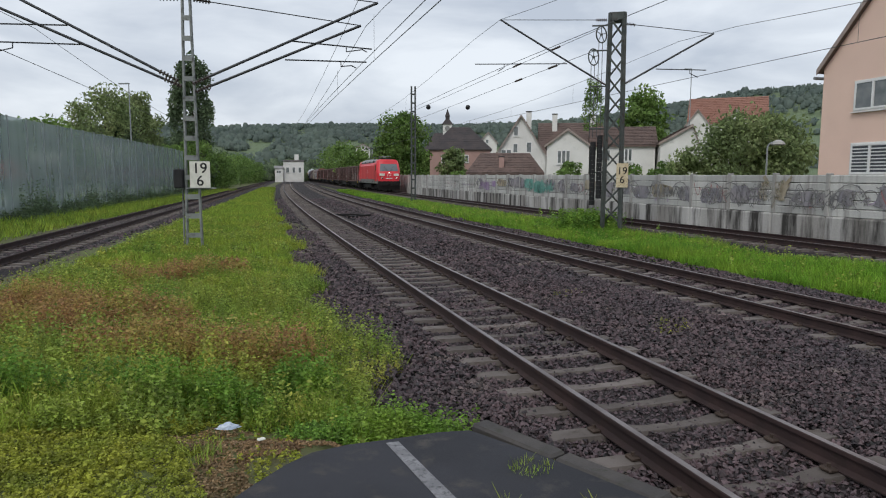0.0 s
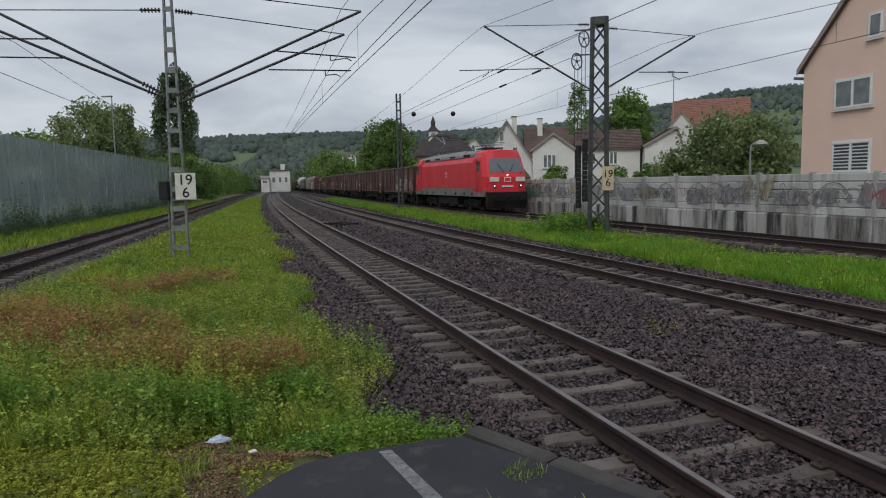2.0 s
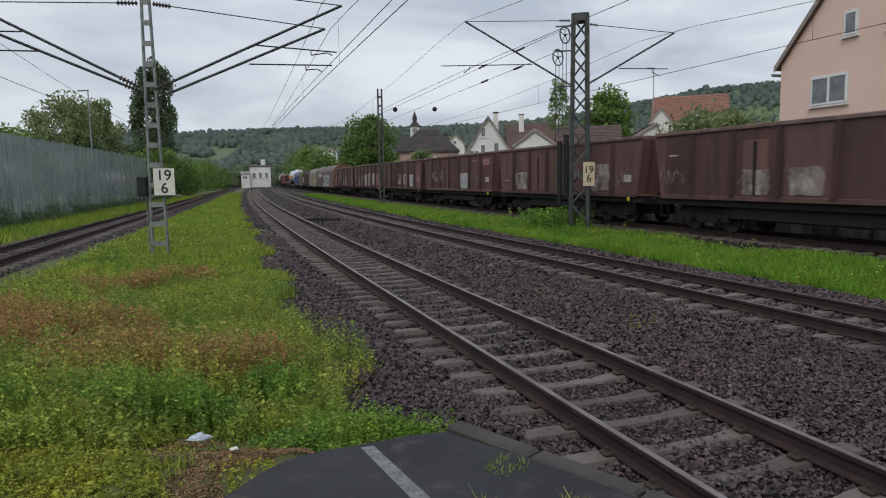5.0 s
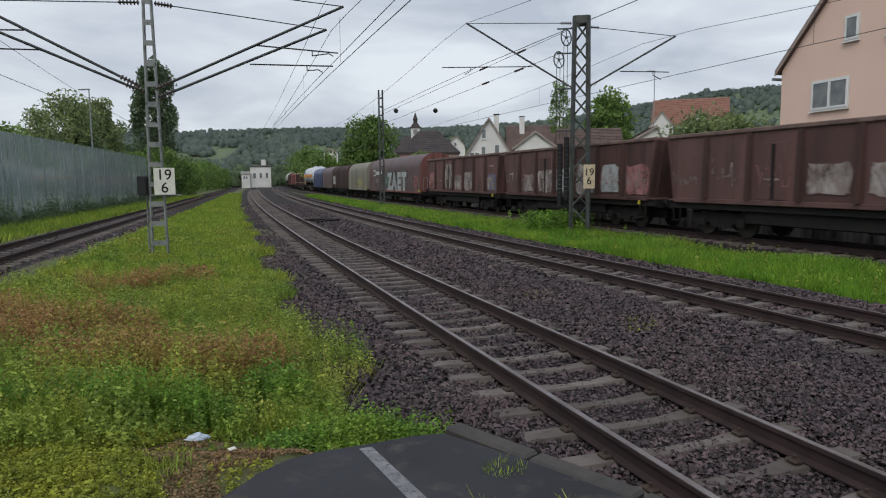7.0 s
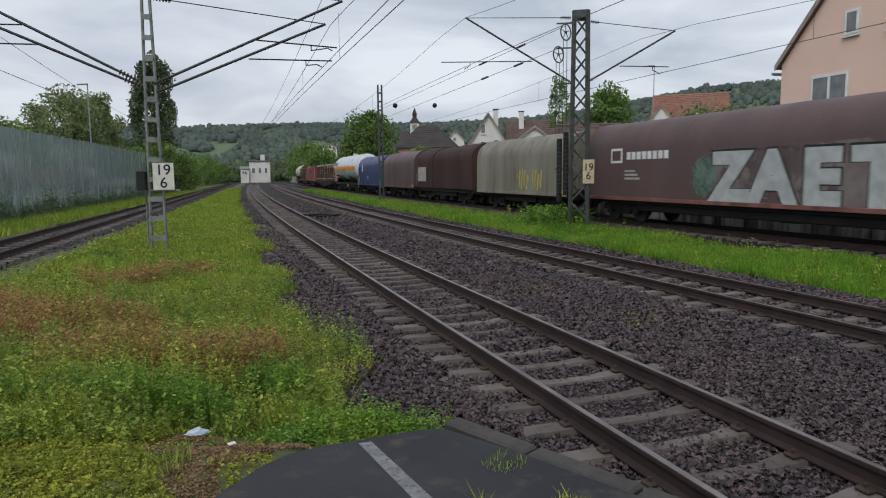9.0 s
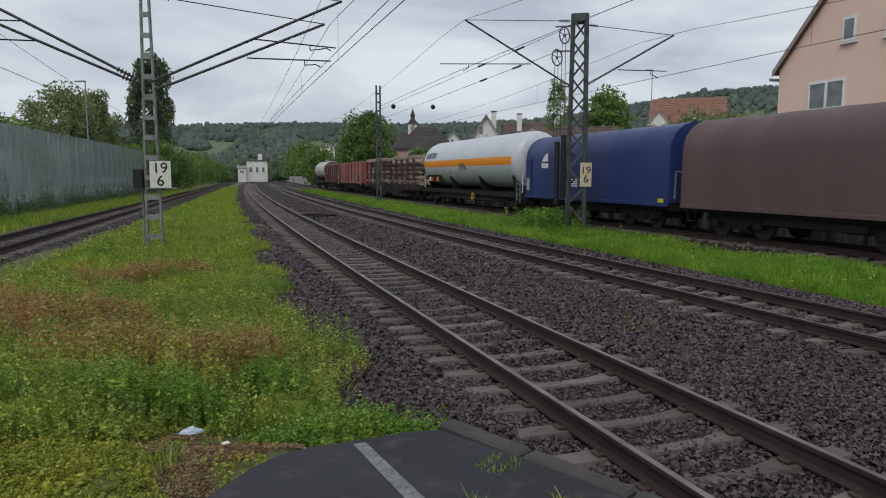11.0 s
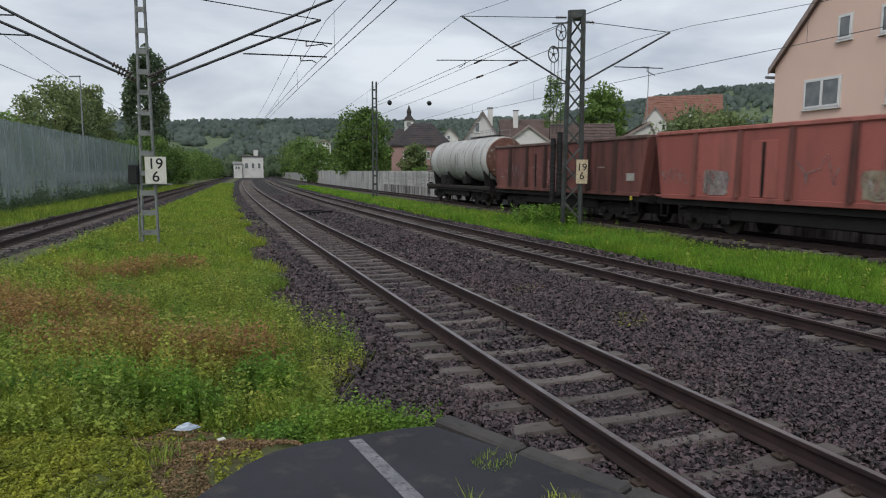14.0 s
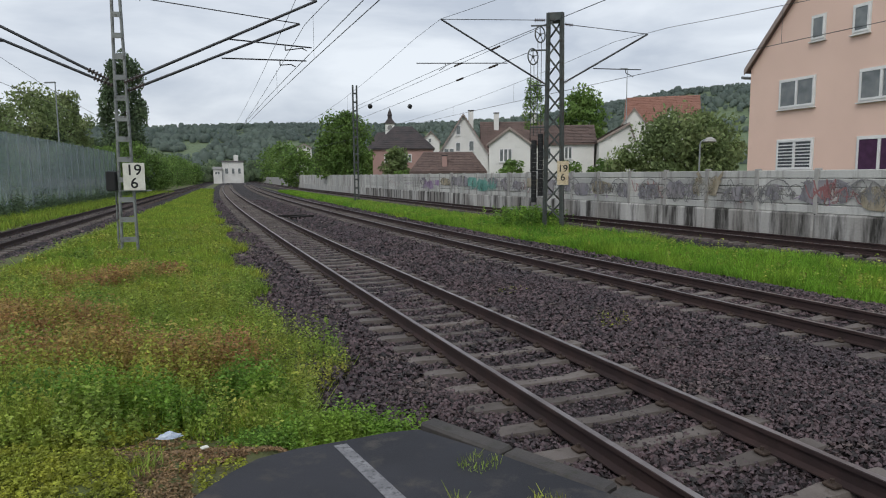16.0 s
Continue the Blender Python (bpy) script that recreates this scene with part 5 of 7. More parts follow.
def patch_outline(r, cu, cv, w, h, n=22):
    """A worn blocky letter shape: a squarish outline with ragged edges."""
    cut = lambda s: math.copysign(abs(s) ** 0.22, s)
    return [(cu + w * cut(math.cos(a)) * r.uniform(0.84, 1.04), cv + h * cut(math.sin(a)) * r.uniform(0.78, 1.0)) for a in (2 * math.pi * (i + 0.3) / n for i in range(n))]


def side_plane(x):
    """u runs towards the train's tail as seen from the platform side (to the left), so mirror it: u to the right is ahead."""
    return Matrix(((0, 0, 1, x), (1, 0, 0, 0), (0, 1, 0, 0), (0, 0, 0, 1)))


def open_wagon(u0, u1, paint, label, seed, tags=True, z0=1.18, z1=3.56, share=0.35, marks=()):
    root, h = vehicle("open_wagon", label, "freight wagon", u0, u1)
    r = random.Random(seed)
    x = 1.36
    rail_paint = M_RAILTOP_RED_LIT if paint is M_REDCAR else M_RAILTOP_LIT
    underframe(root, h)
    part("floor", Shape().box(-x, x, -h, h, z0, z0 + 0.06), paint, root)
    n = 7
    lean = 0.38  # the end walls lean outwards
    for s in (-1, 1):
        sw = Shape()
        sw.loft([[(xx, -h + lean, z0 + 0.06), (xx, h - lean, z0 + 0.06), (xx, h, z1 - 0.14), (xx, -h, z1 - 0.14)] for xx in (s * (x - 0.05), s * x)])
        part("side_wall", sw, paint, root)
        part("top_rail", Shape().box(min(s * (x + 0.07), s * (x - 0.12)), max(s * (x + 0.07), s * (x - 0.12)), -h - 0.03, h + 0.03, z1 - 0.14, z1, 0.025), rail_paint, root, "worn top rail with its highlight painted in")
        part("sill_rail", Shape().box(min(s * (x + 0.06), s * x), max(s * (x + 0.06), s * x), -h + lean, h - lean, z0 - 0.06, z0 + 0.10, 0.015), paint, root)
        for k in range(n):
            c0, c1 = -h + 0.08 + (2 * h - 0.16) * k / n + 0.1, -h + 0.08 + (2 * h - 0.16) * (k + 1) / n - 0.1
            c0, c1 = max(c0, -h + lean + 0.12), min(c1, h - lean - 0.12)
            dent = r.uniform(-0.012, 0.022)
            plate = Shape()
            zm = (z0 + z1) / 2
            plate.loft([[(s * (x - 0.03), c0, z), (s * (x + 0.003), c0, z), (s * (x + 0.003 + d), (c0 + c1) / 2, z), (s * (x + 0.003), c1, z), (s * (x - 0.03), c1, z)] for z, d in ((z0 + 0.1, 0), (zm, max(dent, 0)), (z1 - 0.15, 0))])
            part("side_plate", plate, paint, root)
        for k in range(1, n):
            y = -h + 0.08 + (2 * h - 0.16) * k / n
            rib = Shape()
            rib.loft([[(s * (x + 0.002), y - 0.10, z), (s * (x + d), y - 0.065, z), (s * (x + d), y + 0.065, z), (s * (x + 0.002), y + 0.10, z)] for z, d in ((z0 + 0.1, 0.17), (z1 - 0.14, 0.10))])
            # ribs get a darker colour than the side, painting in their shading
            part("rib", rib, M_DARKCAR if paint is M_REDCAR else M_SLIDE, root)
        for k in (3,):
            y = -h + (2 * h) * (k - 0.5) / n
            d = part("side_door", Shape().box(min(s * (x + 0.025), s * (x + 0.002)), max(s * (x + 0.025), s * (x + 0.002)), y - 0.52, y + 0.52, z0 + 0.12, z1 - 0.5, 0.01), paint, root)
            part("door_bar", Shape().box(min(s * (x + 0.06), s * (x + 0.026)), max(s * (x + 0.06), s * (x + 0.026)), y - 0.05, y + 0.05, z0 + 0.15, z1 - 0.55), M_UNDER, d)
    for s in (-1, 1):
        e = Shape()
        e.loft([[(xx, s * (h - lean), z0 + 0.06), (xx, s * (h - lean - 0.05), z0 + 0.06), (xx, s * (h - 0.05), z1 - 0.14), (xx, s * h, z1 - 0.14)] for xx in (-x + 0.05, x - 0.05)])
        part("end_wall", e, paint, root)
        for cx in (-x + 0.03, x - 0.03):
            part("corner_post", Shape().bar((cx, s * (h - lean), z0 + 0.06), (cx, s * h, z1 - 0.14), 0.12), paint, root)
        part("end_rail", Shape().box(-x + 0.12, x - 0.12, min(s * (h + 0.03), s * (h - 0.1)), max(s * (h + 0.03), s * (h - 0.1)), z1 - 0.13, z1 - 0.005, 0.02), paint, root)
        for k in range(3):
            part("end_rib", Shape().bar((-0.95 + k * 0.95, s * (h - lean + 0.03), z0 + 0.1), (-0.95 + k * 0.95, s * (h + 0.03), z1 - 0.14), 0.1), paint, root)
    bogie(root, -h + 2.4)
    bogie(root, h - 2.4)
    buffers(root, h)
    part("label_plate", Shape().box(x + 0.004, x + 0.032, h - 1.25, h - 0.75, z0 + 0.55, z0 + 0.85), M_LABEL, root, "pale data panel with small writing")
    part("hook", Shape().box(x + 0.02, x + 0.09, h - 0.9, h - 0.8, z0 - 0.22, z0 - 0.05, 0.02), M_YELLOW, root, "yellow marking on the brake handle")
    cell = (2 * h - 0.16) / n
    for i, (bay, v0, v1, ink, fill) in enumerate(marks):
        yc = -h + 0.08 + cell * (bay + 0.5)
        part("graffiti_patch", Shape().prism(patch_outline(r, yc, (v0 + v1) / 2, cell * fill, (v1 - v0) / 2), 0.003, side_plane(x + 0.030 + 0.0008 * i)), ink, root, "large worn graffiti")
        part("graffiti_tag", ribbon([(yc - cell * 0.36 + a_, v0 + 0.1 + b_) for a_, b_ in scrawl(r, cell * 0.7, (v1 - v0) * 0.7, 3)], 0.04, side_plane(x + 0.038 + 0.0008 * i)), r.choice([M_INK, M_LOCO_GREY, M_CHALK]), root, "thin graffiti outline")
    if tags:
        pl = side_plane(x + 0.030)
        cell = (2 * h - 0.16) / n
        for k in range(n):
            yc = -h + 0.08 + cell * (k + 0.5)
            if r.random() < share:
                tall = r.uniform(0.35, 0.75)
                q = Shape()
                q.prism(patch_outline(r, yc, z0 + 0.15 + tall, cell * r.uniform(0.30, 0.42), tall), 0.003, pl @ Matrix.Translation((0, 0, 0.0006 * k)))
                part("graffiti_patch", q, r.choice([M_CHALK, M_CHALK, M_CHALK, M_ROSE]), root, "large worn pale graffiti")
            if r.random() < 0.6:
                part("graffiti_tag", ribbon([(yc - cell * 0.38 + a, z0 + r.uniform(0.3, 0.9) + b) for a, b in scrawl(r, cell * 0.7, r.uniform(0.25, 0.7), 3)], 0.035, pl @ Matrix.Translation((0, 0, 0.008 + 0.0007 * k))), r.choice([M_CHALK, M_INK, M_CHALK, M_ROSE]), root, "thin graffiti scrawl")
            for j in range(2):
                if r.random() < 0.2:
                    v = r.uniform(z0 + 0.5, z1 - 0.5)
                    part("painted_bar", Shape().box(x + 0.022, x + 0.032, yc - r.uniform(0.2, 0.45), yc + r.uniform(0.1, 0.4), v, v + 0.06), M_CHALK, root, "line of small faded writing")
    return root


def hood_profile(w, z0, z1, shoulder, n=7):
    """Half-rounded cover section, from one sill over the top to the other."""
    pts = [(w, z0), (w, z0 + (shoulder - z0) * 0.5), (w - 0.02, shoulder)]
    for i in range(1, n):
        a = math.pi / 2 * i / n
        pts.append(((w - 0.02) * (1 - (1 - math.cos(a)) * 0.86), shoulder + (z1 - shoulder) * math.sin(a)))
    pts.append((0.0, z1 + 0.03))
    return pts + [(-x, z) for x, z in pts[-2::-1]]


def hood_wagon(u0, u1, cover, label, hoops, z1=4.05, seam=0.012, z0=1.02, end_paint=None, w=1.42):
    root, h = vehicle("covered_wagon", label, "freight wagon", u0, u1)
    underframe(root, h, 0.72, 1.02)
    prof = hood_profile(w, z0, z1, 2.95)
    rings = []
    n = hoops * 8
    for k in range(n + 1):
        y = -h + 0.22 + (2 * h - 0.44) * k / n
        bulge = seam * (1 if k % 8 == 0 else (0.35 if k % 8 in (1, 7) else 0))
        rings.append([(x * (1 + bulge / 1.4), y, z + (bulge if z > 2 else 0)) for x, z in prof])
    part("tarpaulin", Shape().loft(rings, closed=False), cover, root, smooth=True)
    for s in (-1, 1):
        e = Shape()
        ring = [(x * 1.012, z + 0.02) for x, z in prof]
        e.loft([[(x, y, z) for x, z in ring] for y in (s * h, s * (h - 0.24))])
        part("end_wall", e, end_paint or cover, root)
        for k in (-0.7, 0.0, 0.7):
            part("end_rib", Shape().box(k - 0.05, k + 0.05, min(s * h, s * (h + 0.07)), max(s * h, s * (h + 0.07)), z0 + 0.1, 3.6), end_paint or cover, root)
        part("hand_rail", Shape().chain([(1.2, s * (h + 0.09), 1.2), (1.2, s * (h + 0.13), 2.2), (0.9, s * (h + 0.13), 2.2), (0.9, s * (h + 0.09), 1.2)], 0.02, 5), M_STEEL_POST, root)
    part("sill_rail", Shape().box(w - 0.02, w + 0.05, -h, h, z0 - 0.12, z0 + 0.02, 0.01), end_paint or cover, root)
    part("sill_rail", Shape().box(-w - 0.05, -w + 0.02, -h, h, z0 - 0.12, z0 + 0.02, 0.01), end_paint or cover, root)
    part("locking_lever", Shape().box(w + 0.05, w + 0.08, h - 0.5, h - 0.2, 1.05, 1.2), M_YELLOW, root)
    bogie(root, -h + 2.3)
    bogie(root, h - 2.3)
    buffers(root, h)
    return root, h


# locomotive ---------------------------------------------------------------


def locomotive():
    root, h = vehicle("electric_locomotive", "bright red electric locomotive with grey skirt and roof, headlights lit", "locomotive", 0.0, 17.9)
    x = 1.49

    def sect(y, z0, z1, w0, w1, r=0.16):
        """A cross section with rounded roof corners."""
        half = [(w0, z0), (w0, z0 + (z1 - z0) * 0.55), (w0, z1 - 0.42), (w1, z1 - r), (w1 - r * 0.4, z1 - r * 0.35), (w1 - r * 1.1, z1)]
        return [(u, y, z) for u, z in half] + [(-u, y, z) for u, z in half[::-1]]

    zs, zt = 1.58, 3.78
    body = Shape()
    body.loft([sect(-h + 2.35, zs, zt, x, x - 0.12), sect(h - 2.35, zs, zt, x, x - 0.12)])
    part("body", body, M_LOCO, root)
    part("skirt", Shape().box(-x - 0.004, x + 0.004, -h + 0.35, h - 0.35, 1.02, 1.578, 0.02), M_LOCO_GREY, root, "grimy grey lower skirt")
    for s in (-1, 1):
        cab = Shape()
        cy = lambda d: s * (h - d)
        front = lambda z: 0.02 + 0.02 * max(0, 1.9 - z) if z < 2.35 else 0.02 + (z - 2.35) * 0.42
        levels = [(1.06, x - 0.14), (1.5, x - 0.10), (2.35, x - 0.08), (2.9, x - 0.09), (3.6, x - 0.16), (3.95, x - 0.24), (4.12, x - 0.5)]
        rings = []
        for z, w in levels:
            f = front(z)
            rings.append([(w + 0.12 if z < 3.7 else w + 0.08, cy(2.34), z), (w + 0.12 if z < 3.7 else w + 0.08, cy(f + 0.55), z), (w - 0.10, cy(f + 0.13), z), (w - 0.55, cy(f), z), (-w + 0.55, cy(f), z), (-w + 0.10, cy(f + 0.13), z), (-w - 0.12 if z < 3.7 else -w - 0.08, cy(f + 0.55), z), (-w - 0.12 if z < 3.7 else -w - 0.08, cy(2.34), z)])
        cab.loft(rings)
        c = part("cab", cab, M_LOCO, root, smooth=False)
        # windscreen lies on the sloped face
        za, zb = 2.62, 3.55
        ya, yb = cy(front(za) - 0.012), cy(front(zb) - 0.012)
        ws = Shape()
        ring = [(-1.18, ya, za), (1.18, ya, za), (1.06, yb, zb), (-1.06, yb, zb)]
        back = [(p[0], p[1] - s * 0.03, p[2]) for p in ring]
        ws.loft([ring, back])
        part("windscreen", ws, M_SCREEN_REFLECTED, c, "windscreen with sky reflection painted in as grey")
        for wx in (-0.45, 0.45):
            part("wiper", Shape().tube((wx * 0.4, ya + s * 0.03, za), (wx * 1.3, (ya + yb) / 2 + s * 0.03, (za + zb) / 2 + 0.1), 0.015, n=5), M_BLACK, c)
        ff = cy(0.0)
        for lx in (-0.92, 0.92):
            part("light_panel", Shape().box(lx - 0.34, lx + 0.34, min(ff, ff + s * 0.02), max(ff, ff + s * 0.02), 2.02, 2.32, 0.02), M_SIGN, c, "pale panel above the headlight")
            hl = part("headlight", Shape().tube((lx, ff, 1.75), (lx, ff + s * 0.05, 1.75), 0.048, n=14), M_LAMP if s > 0 else M_BLACK, c, "lit round headlight" if s > 0 else "dark round tail light")
            part("lamp_bezel", Shape().tube((lx, ff, 1.75), (lx, ff + s * 0.03, 1.75), 0.115, n=14), M_BLACK, c)
        part("top_headlight", Shape().tube((0, cy(0.02), 2.45), (0, cy(-0.05), 2.45), 0.05, n=12), M_LAMP if s > 0 else M_BLACK, c, "lit upper headlight" if s > 0 else "dark upper lamp")
        part("front_emblem", Shape().box(-0.24, 0.24, min(ff, ff + s * 0.018), max(ff, ff + s * 0.018), 2.0, 2.32, 0.01), M_FRAME, c, "plain white emblem plate")
        part("front_emblem_field", Shape().box(-0.19, 0.19, min(ff + s * 0.019, ff + s * 0.023), max(ff + s * 0.019, ff + s * 0.023), 2.05, 2.27), M_LOCO, c)
        part("number_bar", Shape().box(-0.4, 0.4, min(ff, ff + s * 0.015), max(ff, ff + s * 0.015), 1.66, 1.76), M_FRAME, c, "bar of pale painted figures")
        part("snow_plough", Shape().loft([[(-1.35, cy(0.10), 0.25), (1.35, cy(0.10), 0.25), (1.35, cy(0.45), 0.25), (-1.35, cy(0.45), 0.25)], [(-1.42, cy(-0.02), 0.72), (1.42, cy(-0.02), 0.72), (1.42, cy(0.5), 0.72), (-1.42, cy(0.5), 0.72)]]), M_UNDER, root)
        part("buffer_beam", Shape().box(-1.42, 1.42, min(cy(-0.03), cy(0.4)), max(cy(-0.03), cy(0.4)), 0.72, 1.35, 0.03), M_UNDER, root, "black buffer beam")
        for sd in (-1, 1):
            w = x - 0.08 + 0.12
            d0, d1 = 1.15, 1.60
            xs = (min(sd * (w - 0.004), sd * (w + 0.02)), max(sd * (w - 0.004), sd * (w + 0.02)))
            part("side_window", Shape().box(*xs, min(cy(d0), cy(d1)), max(cy(d0), cy(d1)), 2.72, 3.42, 0.03), M_PANE, c, "dark cab side window")
            part("cab_door", Shape().box(min(sd * (w - 0.003), sd * (w + 0.012)), max(sd * (w - 0.003), sd * (w + 0.012)), min(cy(1.78), cy(2.30)), max(cy(1.78), cy(2.30)), 1.45, 3.55, 0.01), M_LOCO, c)
            part("hand_rail", Shape().tube((sd * (w + 0.05), cy(1.72), 1.5), (sd * (w + 0.05), cy(1.72), 2.7), 0.018, n=5), M_LOCO_GREY, c)
            part("step", Shape().box(min(sd * (x - 0.1), sd * (x + 0.06)), max(sd * (x - 0.1), sd * (x + 0.06)), min(cy(1.8), cy(2.3)), max(cy(1.8), cy(2.3)), 0.42, 0.46), M_UNDER, root)
    # roof: long grey cowls with hatches and grilles
    roof = Shape()
    for a, b, z, w in ((-h + 2.5, -4.4, 4.18, 1.18), (-4.35, -0.1, 4.24, 1.22), (0.0, 4.2, 4.24, 1.22), (4.25, h - 2.5, 4.18, 1.18)):
        roof.loft([[(w + 0.15, y, 3.76), (w + 0.12, y, 3.96), (w - 0.12, y, z), (-w + 0.12, y, z), (-w - 0.12, y, 3.96), (-w - 0.15, y, 3.76)] for y in (a, b)])
    part("roof_cowl", roof, M_LOCO_ROOF, root, "dull grey roof cowling")
    for y in (-5.2, -2.2, 1.6, 4.8):
        g = part("roof_grille", Shape().box(1.25, 1.38, y - 0.6, y + 0.6, 3.80, 3.94, 0.02), M_UNDER, root)
    for y in (-6.0, -3.6, -0.6, 0.6, 3.6, 6.0):
        part("roof_insulator", insulator(Shape(), (0.35, y, 4.2), (0.35, y, 4.55)), M_INSUL, root)
    part("roof_conductor", Shape().tube((0.35, -6.2, 4.57), (0.35, 6.2, 4.57), 0.025, n=6), M_ARM, root)
    # pantograph raised near the rear, another folded in front
    pan = part("pantograph", Shape().box(-0.7, 0.7, -6.6, -5.0, 4.28, 4.36, 0.02), M_ARM, root, "raised half-scissor pantograph")
    top = 6.23 - Z3
    elbow = (0, -4.4, 5.25)
    part("lower_arm", Shape().tube((0, -6.3, 4.36), elbow, 0.06, n=8), M_LOCO_ROOF, pan)
    part("upper_arm", Shape().tube(elbow, (-0.3, -6.1, top - 0.12), 0.035, n=6).tube(elbow, (0.3, -6.1, top - 0.12), 0.035, n=6), M_LOCO_ROOF, pan)
    for y in (-6.3, -5.9):
        part("contact_strip", Shape().chain([(-0.97, y, top - 0.25), (-0.75, y, top - 0.03), (0.75, y, top - 0.03), (0.97, y, top - 0.25)], 0.03, 6), M_ARM, pan)
    fold = part("folded_pantograph", Shape().box(-0.7, 0.7, 5.0, 6.6, 4.28, 4.36, 0.02), M_ARM, root, "folded pantograph")
    part("folded_arm", Shape().tube((0, 6.4, 4.4), (0, 4.5, 4.52), 0.05, n=6).tube((-0.8, 6.2, 4.56), (0.8, 6.2, 4.56), 0.03, n=6), M_LOCO_ROOF, fold)
    # side emblem, writing bars, small boxes along the skirt
    for sd in (1, -1):
        xx = (min(sd * (x + 0.003), sd * (x + 0.012)), max(sd * (x + 0.003), sd * (x + 0.012)))
        part("side_emblem", Shape().box(*xx, 0.08, 0.54, 2.42, 2.76, 0.004), M_FRAME, root, "plain white side emblem")
        x2 = (min(sd * (x + 0.013), sd * (x + 0.016)), max(sd * (x + 0.013), sd * (x + 0.016)))
        part("side_emblem_field", Shape().box(*x2, 0.13, 0.49, 2.47, 2.71), M_LOCO, root)
        part("number_bar", Shape().box(*xx, -0.7, 0.9, 1.72, 1.78), M_LABEL, root, "bar of small pale figures")
        for y in (-6.5, -5.0, -3.2, 0.2, 2.6, 4.6, 6.2):
            part("skirt_hatch", Shape().box(*xx, y - 0.16, y + 0.16, 1.10, 1.30, 0.004), M_UNDER, root)
    part("transformer_tank", Shape().box(-1.3, 1.3, -2.4, 2.4, 0.35, 0.97, 0.06), M_UNDER, root)
    bogie(root, -h + 3.9, 2.6, BOGIE_LOCO)
    bogie(root, h - 3.9, 2.6, BOGIE_LOCO)
    buffers(root, h - 0.02)
    return root


locomotive()

# seven brown open wagons
for k in range(7):
    a = 18.75 + 14.38 * k
    MARKS = {0: [(3, 1.25, 2.35, M_CHALK, 0.40), (4, 1.25, 2.45, M_CHALK, 0.42), (5, 1.25, 2.55, M_CHALK, 0.45), (6, 1.25, 2.3, M_ROSE, 0.42)],
             1: [(2, 1.3, 2.2, M_CHALK, 0.3), (3, 1.3, 2.2, M_CHALK, 0.35)],
             2: [(1, 1.3, 2.3, M_CHALK, 0.4), (5, 1.3, 2.6, M_CHALK, 0.4)],
             3: [(4, 1.25, 2.4, M_SILVER, 0.42), (6, 2.7, 3.2, M_ROSE, 0.3)],
             4: [(3, 1.45, 2.45, M_CHALK, 0.38), (4, 1.45, 2.45, M_CHALK, 0.38), (5, 1.35, 2.45, M_SILVER, 0.36), (6, 1.4, 2.4, M_ROSE, 0.15)],
             5: [(1, 1.3, 2.3, M_CHALK, 0.35), (2, 1.25, 2.5, M_CHALK, 0.42), (3, 1.25, 2.6, M_SILVER, 0.40), (4, 1.25, 2.7, M_CHALK, 0.44), (5, 1.3, 2.6, M_SILVER, 0.36), (6, 1.3, 2.6, M_ROSE, 0.4)],
             6: [(2, 1.25, 3.1, M_CHALK, 0.40), (3, 1.25, 2.3, M_CHALK, 0.42), (4, 1.25, 2.6, M_CHALK, 0.42), (6, 1.3, 2.3, M_NAVY, 0.36)]}
    car = open_wagon(a, a + 13.55, M_BROWNCAR, "rust-brown ribbed open freight wagon with pale graffiti patches" if k != 6 else "rust-brown ribbed open freight wagon with large white graffiti shapes", 20 + k, share=0.12, marks=MARKS[k])
    if k == 3:
        for word, y_at in (("AC", -4.2), ("AB", -2.7)):
            letters("graffiti_letters", word, 0.85, M_CHALK, car, side_plane(1.43) @ Matrix.Translation((y_at, 2.15, 0.006)), "white sprayed capital letters", bold=0.03)

# long brown hood wagon with silver block letters
zaet, h = hood_wagon(120.3, 139.2, M_TARP_BROWN, "long brown tarpaulin-covered wagon with big silver block graffiti", 9, end_paint=M_DARKCAR, z1=4.15)
pl = Matrix(((0, 0, 1, 1.425), (1, 0, 0, 0), (0, 1, 0, 0), (0, 0, 0, 1)))
part("emblem_plate", Shape().box(1.424, 1.434, -h + 1.95, -h + 2.75, 2.42, 3.02, 0.004), M_FRAME, zaet, "plain white square emblem")
part("emblem_field", Shape().box(1.435, 1.438, -h + 2.05, -h + 2.65, 2.52, 2.92), M_TARP_BROWN, zaet)
for k in range(8):
    part("name_bar", Shape().box(1.424, 1.432, -h + 3.05 + k * 0.33, -h + 3.29 + k * 0.33, 2.55, 2.85), M_FRAME, zaet, "white block of a company name")
for k in range(3):
    part("data_bar", Shape().box(1.424, 1.430, -h + 2.9, -h + 3.9 - 0.15 * k, 1.75 + 0.15 * k, 1.83 + 0.15 * k), M_LABEL, zaet, "line of small faded writing")
gr = random.Random(5)
part("graffiti_shadow", Shape().prism(patch_outline(gr, 1.9, 1.95, 3.9, 0.95, 40), 0.002, pl), M_GREYHAZE, zaet, "faint grey sprayed background")
part("graffiti_shadow", Shape().prism(blob(gr, -2.0, 1.9, 0.6, 0.7, 18, 0.3), 0.002, pl @ Matrix.Translation((0, 0, 0.003))), M_MOSSY, zaet, "faded green sprayed cloud")
